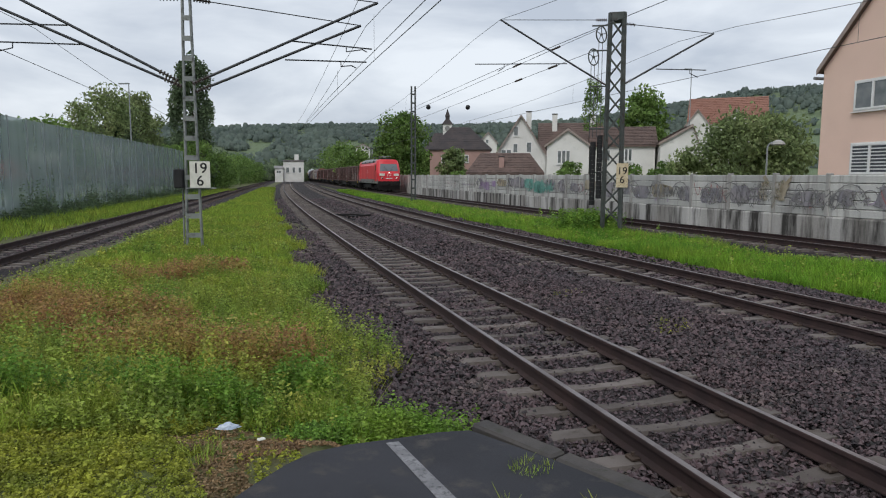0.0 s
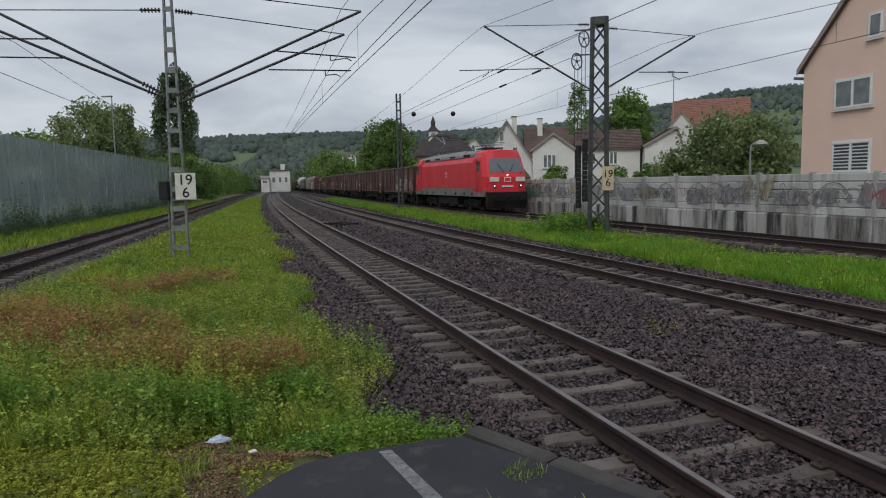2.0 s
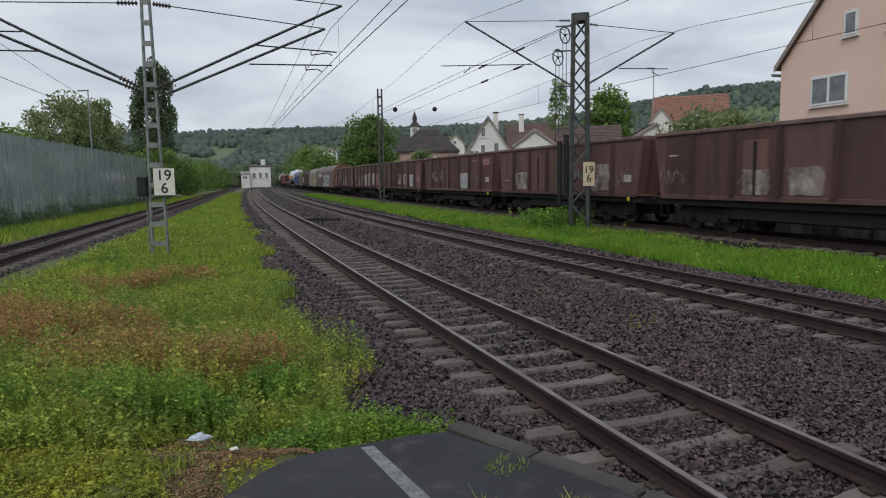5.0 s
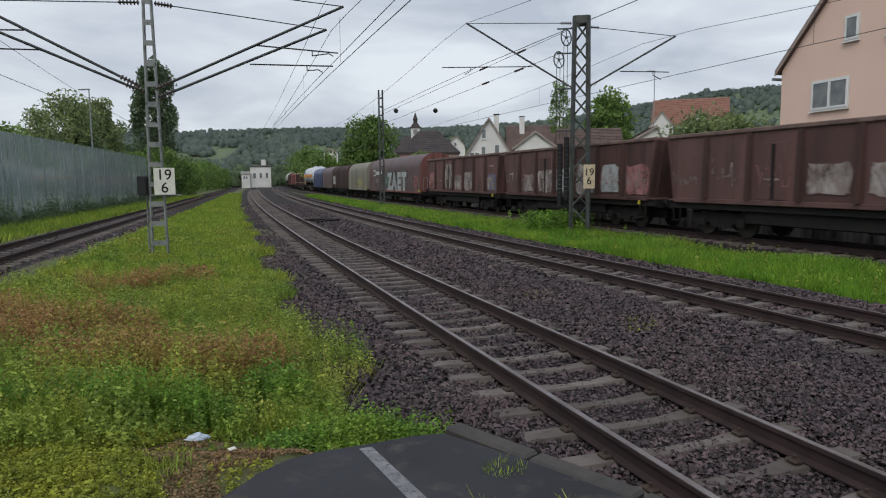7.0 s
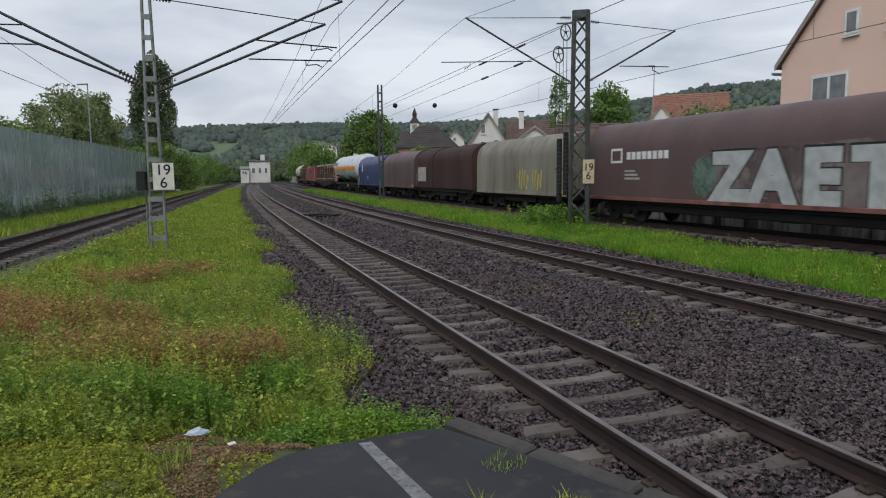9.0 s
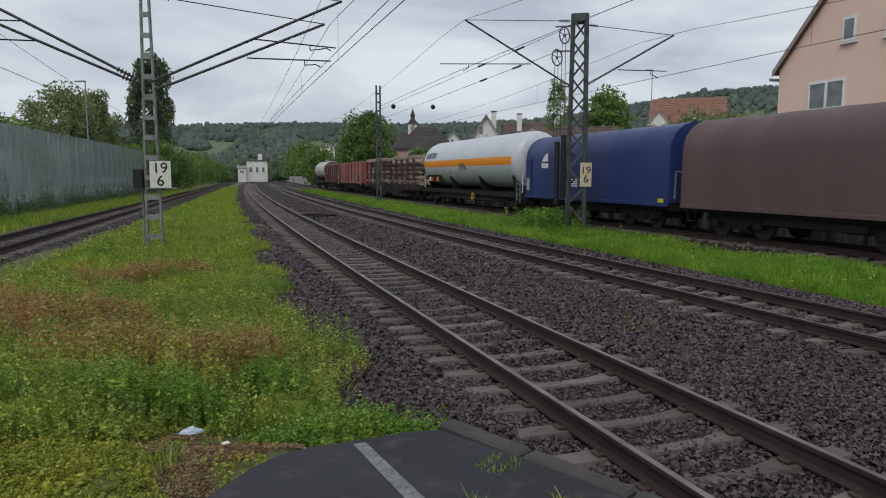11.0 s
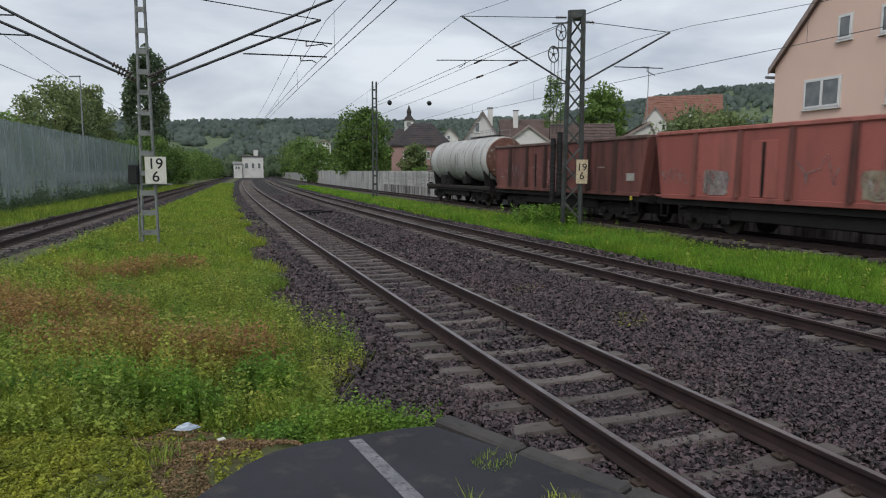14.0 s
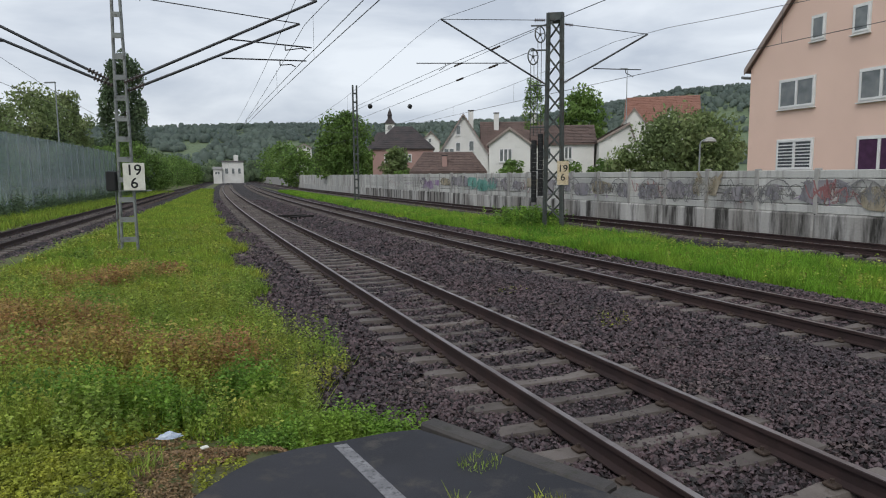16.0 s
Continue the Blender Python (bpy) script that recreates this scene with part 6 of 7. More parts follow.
for k, ch in enumerate("ZAET"):
    spot = pl @ Matrix.Translation((-0.75 + 1.72 * k, 1.78, 0)) @ Matrix.Diagonal((1.12, 1, 1, 1))
    letters("graffiti_letter", ch, 2.15, M_BLACK, zaet, spot @ Matrix.Translation((0, 0, 0.006)), bold=0.17)
    letters("graffiti_letter", ch, 2.08, M_SILVER, zaet, spot @ Matrix.Translation((0, 0, 0.012)), bold=0.13)
part("graffiti_patch", Shape().prism(patch_outline(gr, h - 1.35, 1.85, 0.62, 0.62), 0.002, pl), M_ROSE, zaet, "worn red painted square")
part("graffiti_tag", ribbon([(h - 4.4 + a, 1.75 + b) for a, b in scrawl(gr, 1.9, 0.55, 4)], 0.06, pl @ Matrix.Translation((0, 0, 0.004))), M_CHALK, zaet, "pale sprayed scrawl")

grey, h = hood_wagon(140.9, 152.0, M_TARP_GREY, "short wagon under a grubby grey tarpaulin", 6)
for k in range(9):
    part("graffiti_tag", ribbon([(-2.4 + 0.62 * k, 1.15), (-2.25 + 0.62 * k, 2.0 + 0.3 * (k % 2)), (-2.05 + 0.62 * k, 1.3), (-1.95 + 0.62 * k, 2.2)], 0.12, pl), M_YELLOW if k > 3 else M_TARP_GREY, grey, "faded yellow graffiti")

# dark wagon with three sliding wall sections
slide, h = vehicle("sliding_wall_wagon", "dark brown wagon with three ribbed telescopic hoods", "freight wagon", 152.8, 165.0)
underframe(slide, h, 0.72, 1.02)
for k in range(3):
    a, b = -h + 0.1 + k * (2 * h - 0.2) / 3, -h + 0.1 + (k + 1) * (2 * h - 0.2) / 3 - 0.06
    w = 1.42 - 0.05 * (k == 1)
    prof = hood_profile(w, 1.02, 4.05 - 0.06 * (k == 1), 3.0)
    hood = part("hood", Shape().loft([[(x, y, z) for x, z in prof] for y in (a, b)]), M_SLIDE, slide, smooth=False)
    for j in range(7):
        y = a + 0.15 + (b - a - 0.3) * j / 6
        pr = hood_profile(w + 0.05, 1.06, 4.10 - 0.06 * (k == 1), 3.0, 5)
        part("rib", Shape().loft([[(x, yy, z) for x, z in pr] for yy in (y - 0.05, y + 0.05)], closed=False), M_SLIDE, hood)
part("label_plate", Shape().box(1.48, 1.49, -h + 0.5, -h + 2.6, 1.5, 2.6), M_LABEL, slide, "pale worn notice panel")
bogie(slide, -h + 2.3)
bogie(slide, h - 2.3)
buffers(slide, h)

hood_wagon(165.9, 176.5, M_TARP_BROWN, "short wagon under a dull brown tarpaulin", 6)
blue, h = hood_wagon(177.2, 188.7, M_TARP_BLUE, "short wagon under a navy blue tarpaulin with white emblem", 6, seam=0.006, end_paint=M_TARP_BLUE)
part("emblem", Shape().prism([(-h + 1.75, 2.75), (-h + 2.35, 2.75), (-h + 2.35, 3.15), (-h + 2.15, 3.12), (-h + 1.95, 2.98)], 0.004, pl), M_FRAME, blue, "plain white fin-shaped emblem")
for k in range(3):
    part("name_bar", Shape().box(1.424, 1.430, -h + 1.72 + 0.23 * k, -h + 1.92 + 0.23 * k, 2.42, 2.66), M_FRAME, blue, "white block of a company name")
for k in range(4):
    part("data_bar", Shape().box(1.424, 1.429, -h + 4.6, -h + 5.15, 1.55 + 0.1 * k, 1.60 + 0.1 * k), M_FRAME, blue, "line of small white writing")
part("end_panel", Shape().box(1.44, 1.46, -h + 0.02, -h + 0.62, 1.05, 2.9, 0.01), M_TARP_BLUE, blue)
part("tail_plate", Shape().box(1.465, 1.475, -h + 0.2, -h + 0.5, 1.3, 1.9), M_LABEL, blue, "grey notice plate")


# tank wagons


def tank_wagon(u0, u1, paint, label, radius, zc, band=False, hoops=0, end_gap=0.5):
    root, h = vehicle("tank_wagon", label, "tank wagon", u0, u1)
    n = 36
    ys = [(-h + end_gap, 0.25), (-h + end_gap + 0.06, 0.62), (-h + end_gap + 0.22, 0.86), (-h + end_gap + 0.5, 0.985), (-h + end_gap + 0.75, 1.0)]
    prof = ys + [(-y, r) for y, r in ys[::-1]]
    tank = part("tank", Shape().loft([[(radius * r * math.cos(2 * math.pi * i / n), y, zc + radius * r * math.sin(2 * math.pi * i / n)) for i in range(n)] for y, r in prof]), paint, root, smooth=True)
    L = h - end_gap - 0.75
    if band:
        s = Shape()
        for sd in (0, math.pi):
            angs = [sd + (0.28 * k / 4 - 0.17) * (1 if sd == 0 else -1) for k in range(5)]
            s.loft([[((radius * k + 0.007) * math.cos(a), y, zc + (radius * k + 0.007) * math.sin(a)) for a in angs] for y, k in ((-L - 0.25, 0.985), (-L, 1.0), (L, 1.0), (L + 0.25, 0.985))], closed=False)
        part("colour_band", s, M_ORANGE, tank, "bright orange band round the tank")
        st = lambda y0, y1, z0, z1, ob_name, mm, lb: part(ob_name, Shape().box(radius - 0.06, radius + 0.02, y0, y1, z0, z1), mm, tank, lb)
        for k in range(4):
            aa = 0.36
            xx, zz = (radius + 0.01) * math.cos(aa), zc + (radius + 0.01) * math.sin(aa)
            tl = Matrix.Translation((xx, -L + 0.55 + 0.56 * k, zz)) @ Matrix.Rotation(-aa, 4, "Y") @ Matrix.Rotation(radians(90), 4, "Y") @ Matrix.Rotation(radians(90), 4, "Z")
            if k == 0:
                for leg in ([(-0.30, -0.22), (-0.16, -0.22), (0.04, 0.14), (-0.04, 0.26)], [(0.06, 0.22), (0.26, -0.22), (0.10, -0.22), (-0.02, 0.04)], [(-0.12, -0.22), (0.06, -0.22), (0.0, -0.10), (-0.06, -0.10)]):
                    part("emblem", Shape().prism(leg, 0.012, tl), M_NAVY, tank, "plain navy emblem piece")
            else:
                part("name_bar", Shape().prism([(-0.24, -0.20), (0.14, -0.20), (0.26, 0.20), (-0.12, 0.20)], 0.012, tl), M_NAVY, tank, "slanted navy block of a company name")
        for k in range(4):
            st(-0.3 + 0.05 * k, 1.0 - 0.1 * k, zc - 0.42 + 0.1 * k, zc - 0.37 + 0.1 * k, "data_bar", M_LOCO_GREY, "line of small grey writing")
        for y, mm, lb in ((-h + 1.9, M_FRAME, "white hazard plate"), (-h + 2.35, M_LOCO, "red diamond hazard plate"), (-h + 3.6, M_ORANGE, "orange hazard plate")):
            part("hazard_plate", Shape().box(1.38, 1.40, y - 0.17, y + 0.17, zc - 1.28, zc - 0.98, 0.005), mm, root, lb)
        part("plate_holder", Shape().box(1.30, 1.375, -h + 1.5, -h + 4.2, zc - 1.36, zc - 0.8, 0.02), M_UNDER, root)
    for k in range(hoops):
        y = -L + 2 * L * k / max(hoops - 1, 1)
        s = Shape()
        s.loft([[((radius + 0.025) * math.cos(2 * math.pi * i / n), yy, zc + (radius + 0.025) * math.sin(2 * math.pi * i / n)) for i in range(n)] for yy in (y - 0.022, y + 0.022)], caps=False)
        part("hoop", s, M_UNDER, tank, "grimy reinforcing hoop")
    part("dome", Shape().tube((0, 0, zc + radius - 0.05), (0, 0, zc + radius + 0.22), 0.32, n=16), paint, tank)
    if not band:
        part("walkway", Shape().box(-0.35, 0.35, 0.2, L + 0.3, zc + radius + 0.08, zc + radius + 0.11), M_LOCO_GREY, root)
        gr_ = Shape()
        for sx in (-0.4, 0.4):
            gr_.tube((sx, 0.2, zc + radius + 0.42), (sx, L + 0.3, zc + radius + 0.42), 0.014, n=5)
            for q in range(5):
                yq = 0.2 + (L + 0.1) * q / 4
                gr_.tube((sx, yq, zc + radius - 0.04), (sx, yq, zc + radius + 0.42), 0.014, n=5)
        part("guard_rail", gr_, M_STEEL_POST, root, "thin guard rail along the top")
    underframe(root, h, 0.78, 1.12)
    for y in (-L, L, -L * 0.35, L * 0.35):
        part("saddle", Shape().loft([[(-1.05, yy, 1.1), (1.05, yy, 1.1), (radius * 0.86, yy, zc - radius * 0.45), (0, yy, zc - radius * 0.96), (-radius * 0.86, yy, zc - radius * 0.45)] for yy in (y - 0.12, y + 0.12)]), M_UNDER, root)
    for s in (-1, 1):
        y = s * (h - 0.2)
        rl = Shape()
        rl.chain([(1.25, y, 1.1), (1.25, y, 2.1), (-1.25, y, 2.1), (-1.25, y, 1.1)], 0.025, 6)
        rl.tube((-1.25, y, 1.6), (1.25, y, 1.6), 0.02, n=6)
        part("end_rail", rl, M_FRAME if band else M_UNDER, root)
    if not band:
        for sd, py in ((1, h - end_gap - 0.02), (-1, -h + end_gap + 0.02)):
            part("end_cap", Shape().loft([[(radius * f * math.cos(2 * math.pi * i / n), py + sd * dy, zc + radius * f * math.sin(2 * math.pi * i / n)) for i in range(n)] for f, dy in ((0.93, -0.14), (0.90, 0.0), (0.6, 0.06), (0.05, 0.08))]), M_RUSTEND, tank, "rusty brown tank end")
        for y0, y1, z0_, z1_ in ((-2.6, -1.6, 1.15, 1.85), (-1.4, -0.9, 1.15, 1.6), (1.6, 2.3, 1.3, 1.75)):
            part("valve_box", Shape().box(1.05, 1.38, y0, y1, z0_, z1_, 0.03), M_UNDER, root)
        part("side_sole_bar", Shape().box(1.26, 1.36, -h, h, 0.98, 1.2, 0.02), M_WHEEL, root)
    lad = Shape()
    y = h - 0.75
    for k in range(4):
        lad.tube((1.32, y, 1.0 + k * 0.3), (1.32, y + 0.4, 1.0 + k * 0.3), 0.014, n=5)
    lad.tube((1.32, y, 0.6), (1.32, y, 2.1), 0.02, n=5).tube((1.32, y + 0.4, 0.6), (1.32, y + 0.4, 2.1), 0.02, n=5)
    if band:
        part("ladder", lad, M_STEEL_POST, root)
    if not band:
        bogie(root, -h + 2.2)
        bogie(root, h - 2.2)
        buffers(root, h)
        return root
    hw = Shape()
    ring = [(1.36, 1.6 + 0.22 * math.cos(a), 0.75 + 0.22 * math.sin(a)) for a in (i * math.pi / 8 for i in range(17))]
    hw.chain(ring, 0.02, 5)
    for i in range(0, 16, 4):
        hw.tube((1.36, 1.6, 0.75), ring[i], 0.012, n=4)
    part("hand_wheel", hw, M_YELLOW, root, "yellow hand-brake wheel")
    bogie(root, -h + 2.2)
    bogie(root, h - 2.2)
    buffers(root, h)
    return root


tank_wagon(189.2, 206.7, M_TANK, "large pale silver-white gas tank wagon with an orange band", 1.60, 2.93, band=True)

# timber wagon with two stacks of logs
timber, h = vehicle("timber_wagon", "dark timber wagon with steel stakes carrying rough logs", "freight wagon", 207.3, 228.2)
underframe(timber, h, 0.75, 1.12)
part("deck", Shape().box(-1.35, 1.35, -h, h, 1.12, 1.2), M_UNDER, timber)
part("side_sill", Shape().loft([[(1.30, y, z0), (1.40, y, z0), (1.40, y, 1.12), (1.30, y, 1.12)] for y, z0 in ((-h, 0.85), (-h + 4.5, 0.8), (-h + 6.5, 0.45), (h - 6.5, 0.45), (h - 4.5, 0.8), (h, 0.85))]), M_UNDER, timber)
log_rng = random.Random(8)
stack_ends = [(-h + 0.7, -0.45), (0.45, h - 1.0)]
for a, b in stack_ends:
    for k in range(5):
        y = a + 0.8 + (b - a - 1.6) * k / 4
        for x in (-1.40, 1.40):
            for dy in (-0.14, 0.14):
                part("stake", Shape().box(x - 0.06, x + 0.06, y + dy - 0.055, y + dy + 0.055, 1.0, 3.42, 0.01), M_SLIDE, timber)
            part("stake_foot", Shape().box(x - 0.08, x + 0.08, y - 0.22, y + 0.22, 0.9, 1.22, 0.01), M_SLIDE, timber)
            part("marker", Shape().tube((x, y + 0.2, 1.55), (x + (0.065 if x > 0 else -0.065), y + 0.2, 1.55), 0.05, n=8), M_FRAME, timber)
buffers(timber, h)
bogie(timber, -h + 2.4)
bogie(timber, h - 2.4)


def log(parent, x, z, y0, y1, r):
    """A log with a bent, tapered trunk and pale sawn ends."""
    bend = log_rng.uniform(-0.09, 0.09)
    tx, tz = log_rng.uniform(-0.10, 0.10), log_rng.uniform(-0.06, 0.06)
    n = 10
    rings = []
    for k in range(7):
        t = k / 6
        rr = r * (1.06 - 0.16 * t) * (1 + 0.06 * math.sin(9 * t + x * 7) + 0.03 * math.sin(23 * t + z * 5))
        rings.append([(x + tx * (t - 0.5) + bend * math.sin(math.pi * t) + rr * math.cos(2 * math.pi * i / n) * (1 + 0.09 * math.sin(i * 2.4 + z * 3)), y0 + (y1 - y0) * t, z + tz * (t - 0.5) + rr * math.sin(2 * math.pi * i / n) * (1 + 0.06 * math.sin(i * 1.9 + x * 5))) for i in range(n)])
    ob = part("log", Shape().loft(rings), M_LOGBARK, parent, smooth=True)
    for y, rr, d in ((y0, r * 1.0, -1), (y1, r * 0.84, 1)):
        ex, ez = x + tx * d * 0.5, z + tz * d * 0.5
        part("sawn_end", Shape().tube((ex, y + d * 0.002, ez), (ex, y + d * 0.012, ez), rr * 0.92, n=9), M_LOGEND, ob, "pale sawn end")


for a, b in stack_ends:
    z, row = 1.2, 0
    while z < 3.45:
        r = log_rng.uniform(0.20, 0.32)
        x = -1.3 + r
        while x + r < 1.34:
            rr = r * log_rng.uniform(0.68, 1.12)
            full = log_rng.random() < 0.55
            e0, e1 = log_rng.uniform(-0.5, 0.4), log_rng.uniform(-1.1, 0.75)
            if full:
                log(timber, x + log_rng.uniform(-0.02, 0.02), z + r + log_rng.uniform(0, 0.03), a + e0, b + e1, rr)
            else:
                mid = (a + b) / 2 + log_rng.uniform(-0.6, 0.6)
                log(timber, x, z + r, a + e0, mid - 0.1, rr)
                log(timber, x, z + r + 0.02, mid + 0.1, b + e1, rr * 0.95)
            x += 2 * r + 0.01
        z += 1.7 * r
        row += 1

open_wagon(229.4, 243.5, M_REDCAR, "faded red ribbed open freight wagon with ochre graffiti", 61, share=0.05, marks=((5, 1.3, 2.6, M_OCHRE, 0.44), (4, 1.3, 2.2, M_OCHRE, 0.40), (6, 1.3, 2.6, M_CHALK, 0.36), (1, 1.3, 2.2, M_CHALK, 0.3)))
open_wagon(244.1, 258.0, M_DARKCAR, "dark oxide-red ribbed open freight wagon with stains", 63, z1=3.52, share=0.12)
tank_wagon(258.9, 270.6, M_TANK_OLD, "grimy white tank wagon with reinforcing hoops at the train's end", 1.40, 2.84, hoops=8, end_gap=0.45)

# ---- hills and woods far behind ----


def ridge_height(az):
    """Height of the skyline at an angle (degrees) from straight ahead."""
    xs = [-90, -50, -30, -17.6, -8, 3, 10.6, 17, 24, 29, 36, 60, 90]
    zs = [52, 54, 57, 61, 67, 70, 75, 86, 103, 106, 101, 86, 76]
    return float(np.interp(az, xs, zs))


def slope_height(az, r):
    t = max(0.0, min(1.0, (r - 330) / 560))
    t = t * t * (3 - 2 * t)
    h = ridge_height(az) - 6
    bumps = 5.0 * noise.noise(Vector((az * 0.10, r * 0.008, 0))) + 2.5 * noise.noise(Vector((az * 0.4, r * 0.02, 3)))
    return -0.5 + (h + bumps) * t - (12 * max(0.0, (r - 900) / 300))


hs = Shape()
azs, rs = [v * 1.5 for v in range(-60, 61)], [300, 340, 390, 440, 500, 560, 620, 690, 760, 830, 900, 980, 1080]
for az in azs:
    for r_ in rs:
        hs.v.append((r_ * math.sin(radians(az)), r_ * math.cos(radians(az)), slope_height(az, r_)))
k = len(rs)
hs.f += [(i * k + j, (i + 1) * k + j, (i + 1) * k + j + 1, i * k + j + 1) for i in range(len(azs) - 1) for j in range(k - 1)]
hill = tagged(part("backdrop_hill", hs, M_MEADOW, smooth=True), "long wooded green hill behind the town", "hill", kind="structure")

def leaf_cards(points, size, tilt=1.0):
    """Small pointed leaves (four corners each) at the points, turned at random."""
    n = len(points)
    a = rng.normal(size=(n, 3))
    a[:, 2] *= tilt
    a /= np.linalg.norm(a, axis=1)[:, None] + 1e-9
    b = np.cross(a, rng.normal(size=(n, 3)))
    b /= np.linalg.norm(b, axis=1)[:, None] + 1e-9
    s = (size * rng.uniform(0.6, 1.4, n))[:, None]
    v = np.stack([points - a * s, points + b * s * 0.55, points + a * s, points - b * s * 0.55], 1)
    f = np.arange(4 * n).reshape(n, 4)
    return v.reshape(-1, 3), f


def crowns(centres, radius, material, name):
    """Rounded, uneven tree heads, each one piece, for woods seen from afar."""
    n, seg, lev = len(centres), 8, 3
    a = np.arange(seg) * 2 * math.pi / seg
    unit = np.concatenate([np.stack([math.cos(e) * np.cos(a + k * 0.4), math.cos(e) * np.sin(a + k * 0.4), np.full(seg, math.sin(e))], 1) for k, e in enumerate((-0.35, 0.35, 1.05))])
    v = unit[None] * (radius * rng.uniform(0.75, 1.25, (n, 1)))[:, :, None] * rng.uniform(0.85, 1.15, (n, seg * lev, 1))
    v[:, :, 2] *= rng.uniform(0.8, 1.5, (n, 1))
    v += centres[:, None]
    quad = [(k * seg + i, k * seg + (i + 1) % seg, (k + 1) * seg + (i + 1) % seg, (k + 1) * seg + i) for k in range(lev - 1) for i in range(seg)]
    top = (lev - 1) * seg
    quad += [(top, top + 1, top + 2, top + 3), (top, top + 3, top + 4, top + 7), (top + 4, top + 5, top + 6, top + 7)]
    f = np.array(quad)[None] + (np.arange(n) * seg * lev)[:, None, None]
    ob = cloud(name, v.reshape(-1, 3), f.reshape(-1, 4), material)
    ob.data.polygons.foreach_set("use_smooth", np.ones(len(ob.data.polygons), bool))
    return ob


N = 10500
wa = rng.uniform(-48, 52, N)
wr = 400 + 560 * rng.random(N) ** 0.75
keep = np.array([(r_ > 620 or noise.noise(Vector((a * 0.22, r_ * 0.012, 9))) > -0.05) for a, r_ in zip(wa, wr)])
wa, wr = wa[keep], wr[keep]
wz = np.array([slope_height(a, r_) for a, r_ in zip(wa, wr)])
heads = np.stack([wr * np.sin(np.radians(wa)), wr * np.cos(np.radians(wa)), wz + 2.0], 1)
tagged(crowns(heads, rng.uniform(1.9, 3.6, (len(heads), 1)), M_HAZED_FOREST, "woodland"), "rounded crowns of the mixed woodland on the hillside", "woodland", kind="stuff")
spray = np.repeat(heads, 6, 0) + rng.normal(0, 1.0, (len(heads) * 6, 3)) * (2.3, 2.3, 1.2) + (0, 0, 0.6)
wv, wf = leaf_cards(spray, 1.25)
wood = cloud("woodland", wv, wf, M_HAZED_FOREST)
tagged(wood, "hazed grey-green mixed woodland covering the hillside", "woodland", kind="stuff")

# trees at the foot of the hill, beyond the station
fa, fr = rng.uniform(-24, 4, 420), rng.uniform(285, 400, 420)
feet_ = np.stack([fr * np.sin(np.radians(fa)), fr * np.cos(np.radians(fa)), rng.uniform(0.5, 6.5, 420)], 1)
tagged(crowns(feet_, rng.uniform(1.8, 3.2, (420, 1)), M_LEAF_DARK, "far_trees"), "dark green trees at the foot of the hill", "woodland", kind="stuff")
fv, ff_ = leaf_cards(np.repeat(feet_, 40, 0) + rng.normal(0, 1.0, (16800, 3)) * (1.9, 1.9, 1.6), 0.6)
tagged(cloud("far_trees", fv, ff_, M_LEAF_DARK), "leafy outline of the trees below the hill", "woodland", kind="stuff")

# scattered hillside houses
house_rng = random.Random(3)
for k in range(3):
    az, r_ = house_rng.uniform(5, 13), house_rng.uniform(430, 560)
    x, y = r_ * math.sin(radians(az)), r_ * math.cos(radians(az))
    z = slope_height(az, r_)
    gable_house("hillside_house", "distant white hillside house with dark roof", basis(x, y, math.cos(radians(az)), -math.sin(radians(az))) @ Matrix.Translation((0, z, 0)), -4, 4, 8, -3, 6.5, 10.5, M_WHITEWALL, M_ROOF_DARK, over=0.4)

# ---- trees ----


def tree(x, y, h, width, leaf, label, name="tree", trunk=0.3, clumps=38, leaves=130, size=0.22, z=-0.35, low=0.22, column=False):
    root = thing(name, label, "tree" if name == "tree" else "bush", pose(x, y, z, 0, 0, random.uniform(0, 360)))
    tr = Shape()
    top = h * (0.92 if column else 0.72)
    lean = random.uniform(-0.03, 0.03) * h
    prev = None
    for k in range(5):
        p, q = Vector((lean * (k / 5) ** 2, 0, top * k / 5)), Vector((lean * ((k + 1) / 5) ** 2, 0, top * (k + 1) / 5))
        tr.tube(p, q, trunk * (1 - 0.17 * k), trunk * (1 - 0.17 * (k + 1)), 8)
    tk = part("trunk", tr, M_BARK, root, smooth=True)
    centres = []
    limbs = Shape()
    for k in range(clumps):
        t = (k + 0.5) / clumps
        zz = h * (low + (0.97 - low) * t)
        env = math.sin(math.pi * min(1, max(0.04, (zz / h - low + 0.06) / (1.06 - low)))) ** (0.35 if column else 0.55)
        a = k * 2.39996 + random.uniform(-0.5, 0.5)
        rad = width / 2 * env * math.sqrt(random.uniform(0.15, 1.0)) * 0.85
        c = Vector((rad * math.cos(a), rad * math.sin(a), zz + random.uniform(-0.05, 0.05) * h))
        centres.append(c)
        if k % 3 == 0:
            limbs.tube((0, 0, max(h * 0.15, c.z - h * 0.14)), c, trunk * 0.28, trunk * 0.06, 5)
    part("limb", limbs, M_BARK, root)
    pts = []
    cr = width * (0.16 if column else 0.19)
    for c in centres:
        d = rng.normal(size=(leaves, 3))
        d /= np.linalg.norm(d, axis=1)[:, None]
        rr = cr * rng.uniform(0.7, 1.25) * rng.random(leaves) ** 0.4
        d *= rr[:, None]
        d[:, 2] *= 0.8 if not column else 1.5
        pts.append(d + np.array(c))
    pts = np.concatenate(pts)
    v, f = leaf_cards(pts, size)
    crown = cloud("crown", v, f, leaf, root)
    return root


BROAD = "leafy green broadleaf tree with an uneven crown"
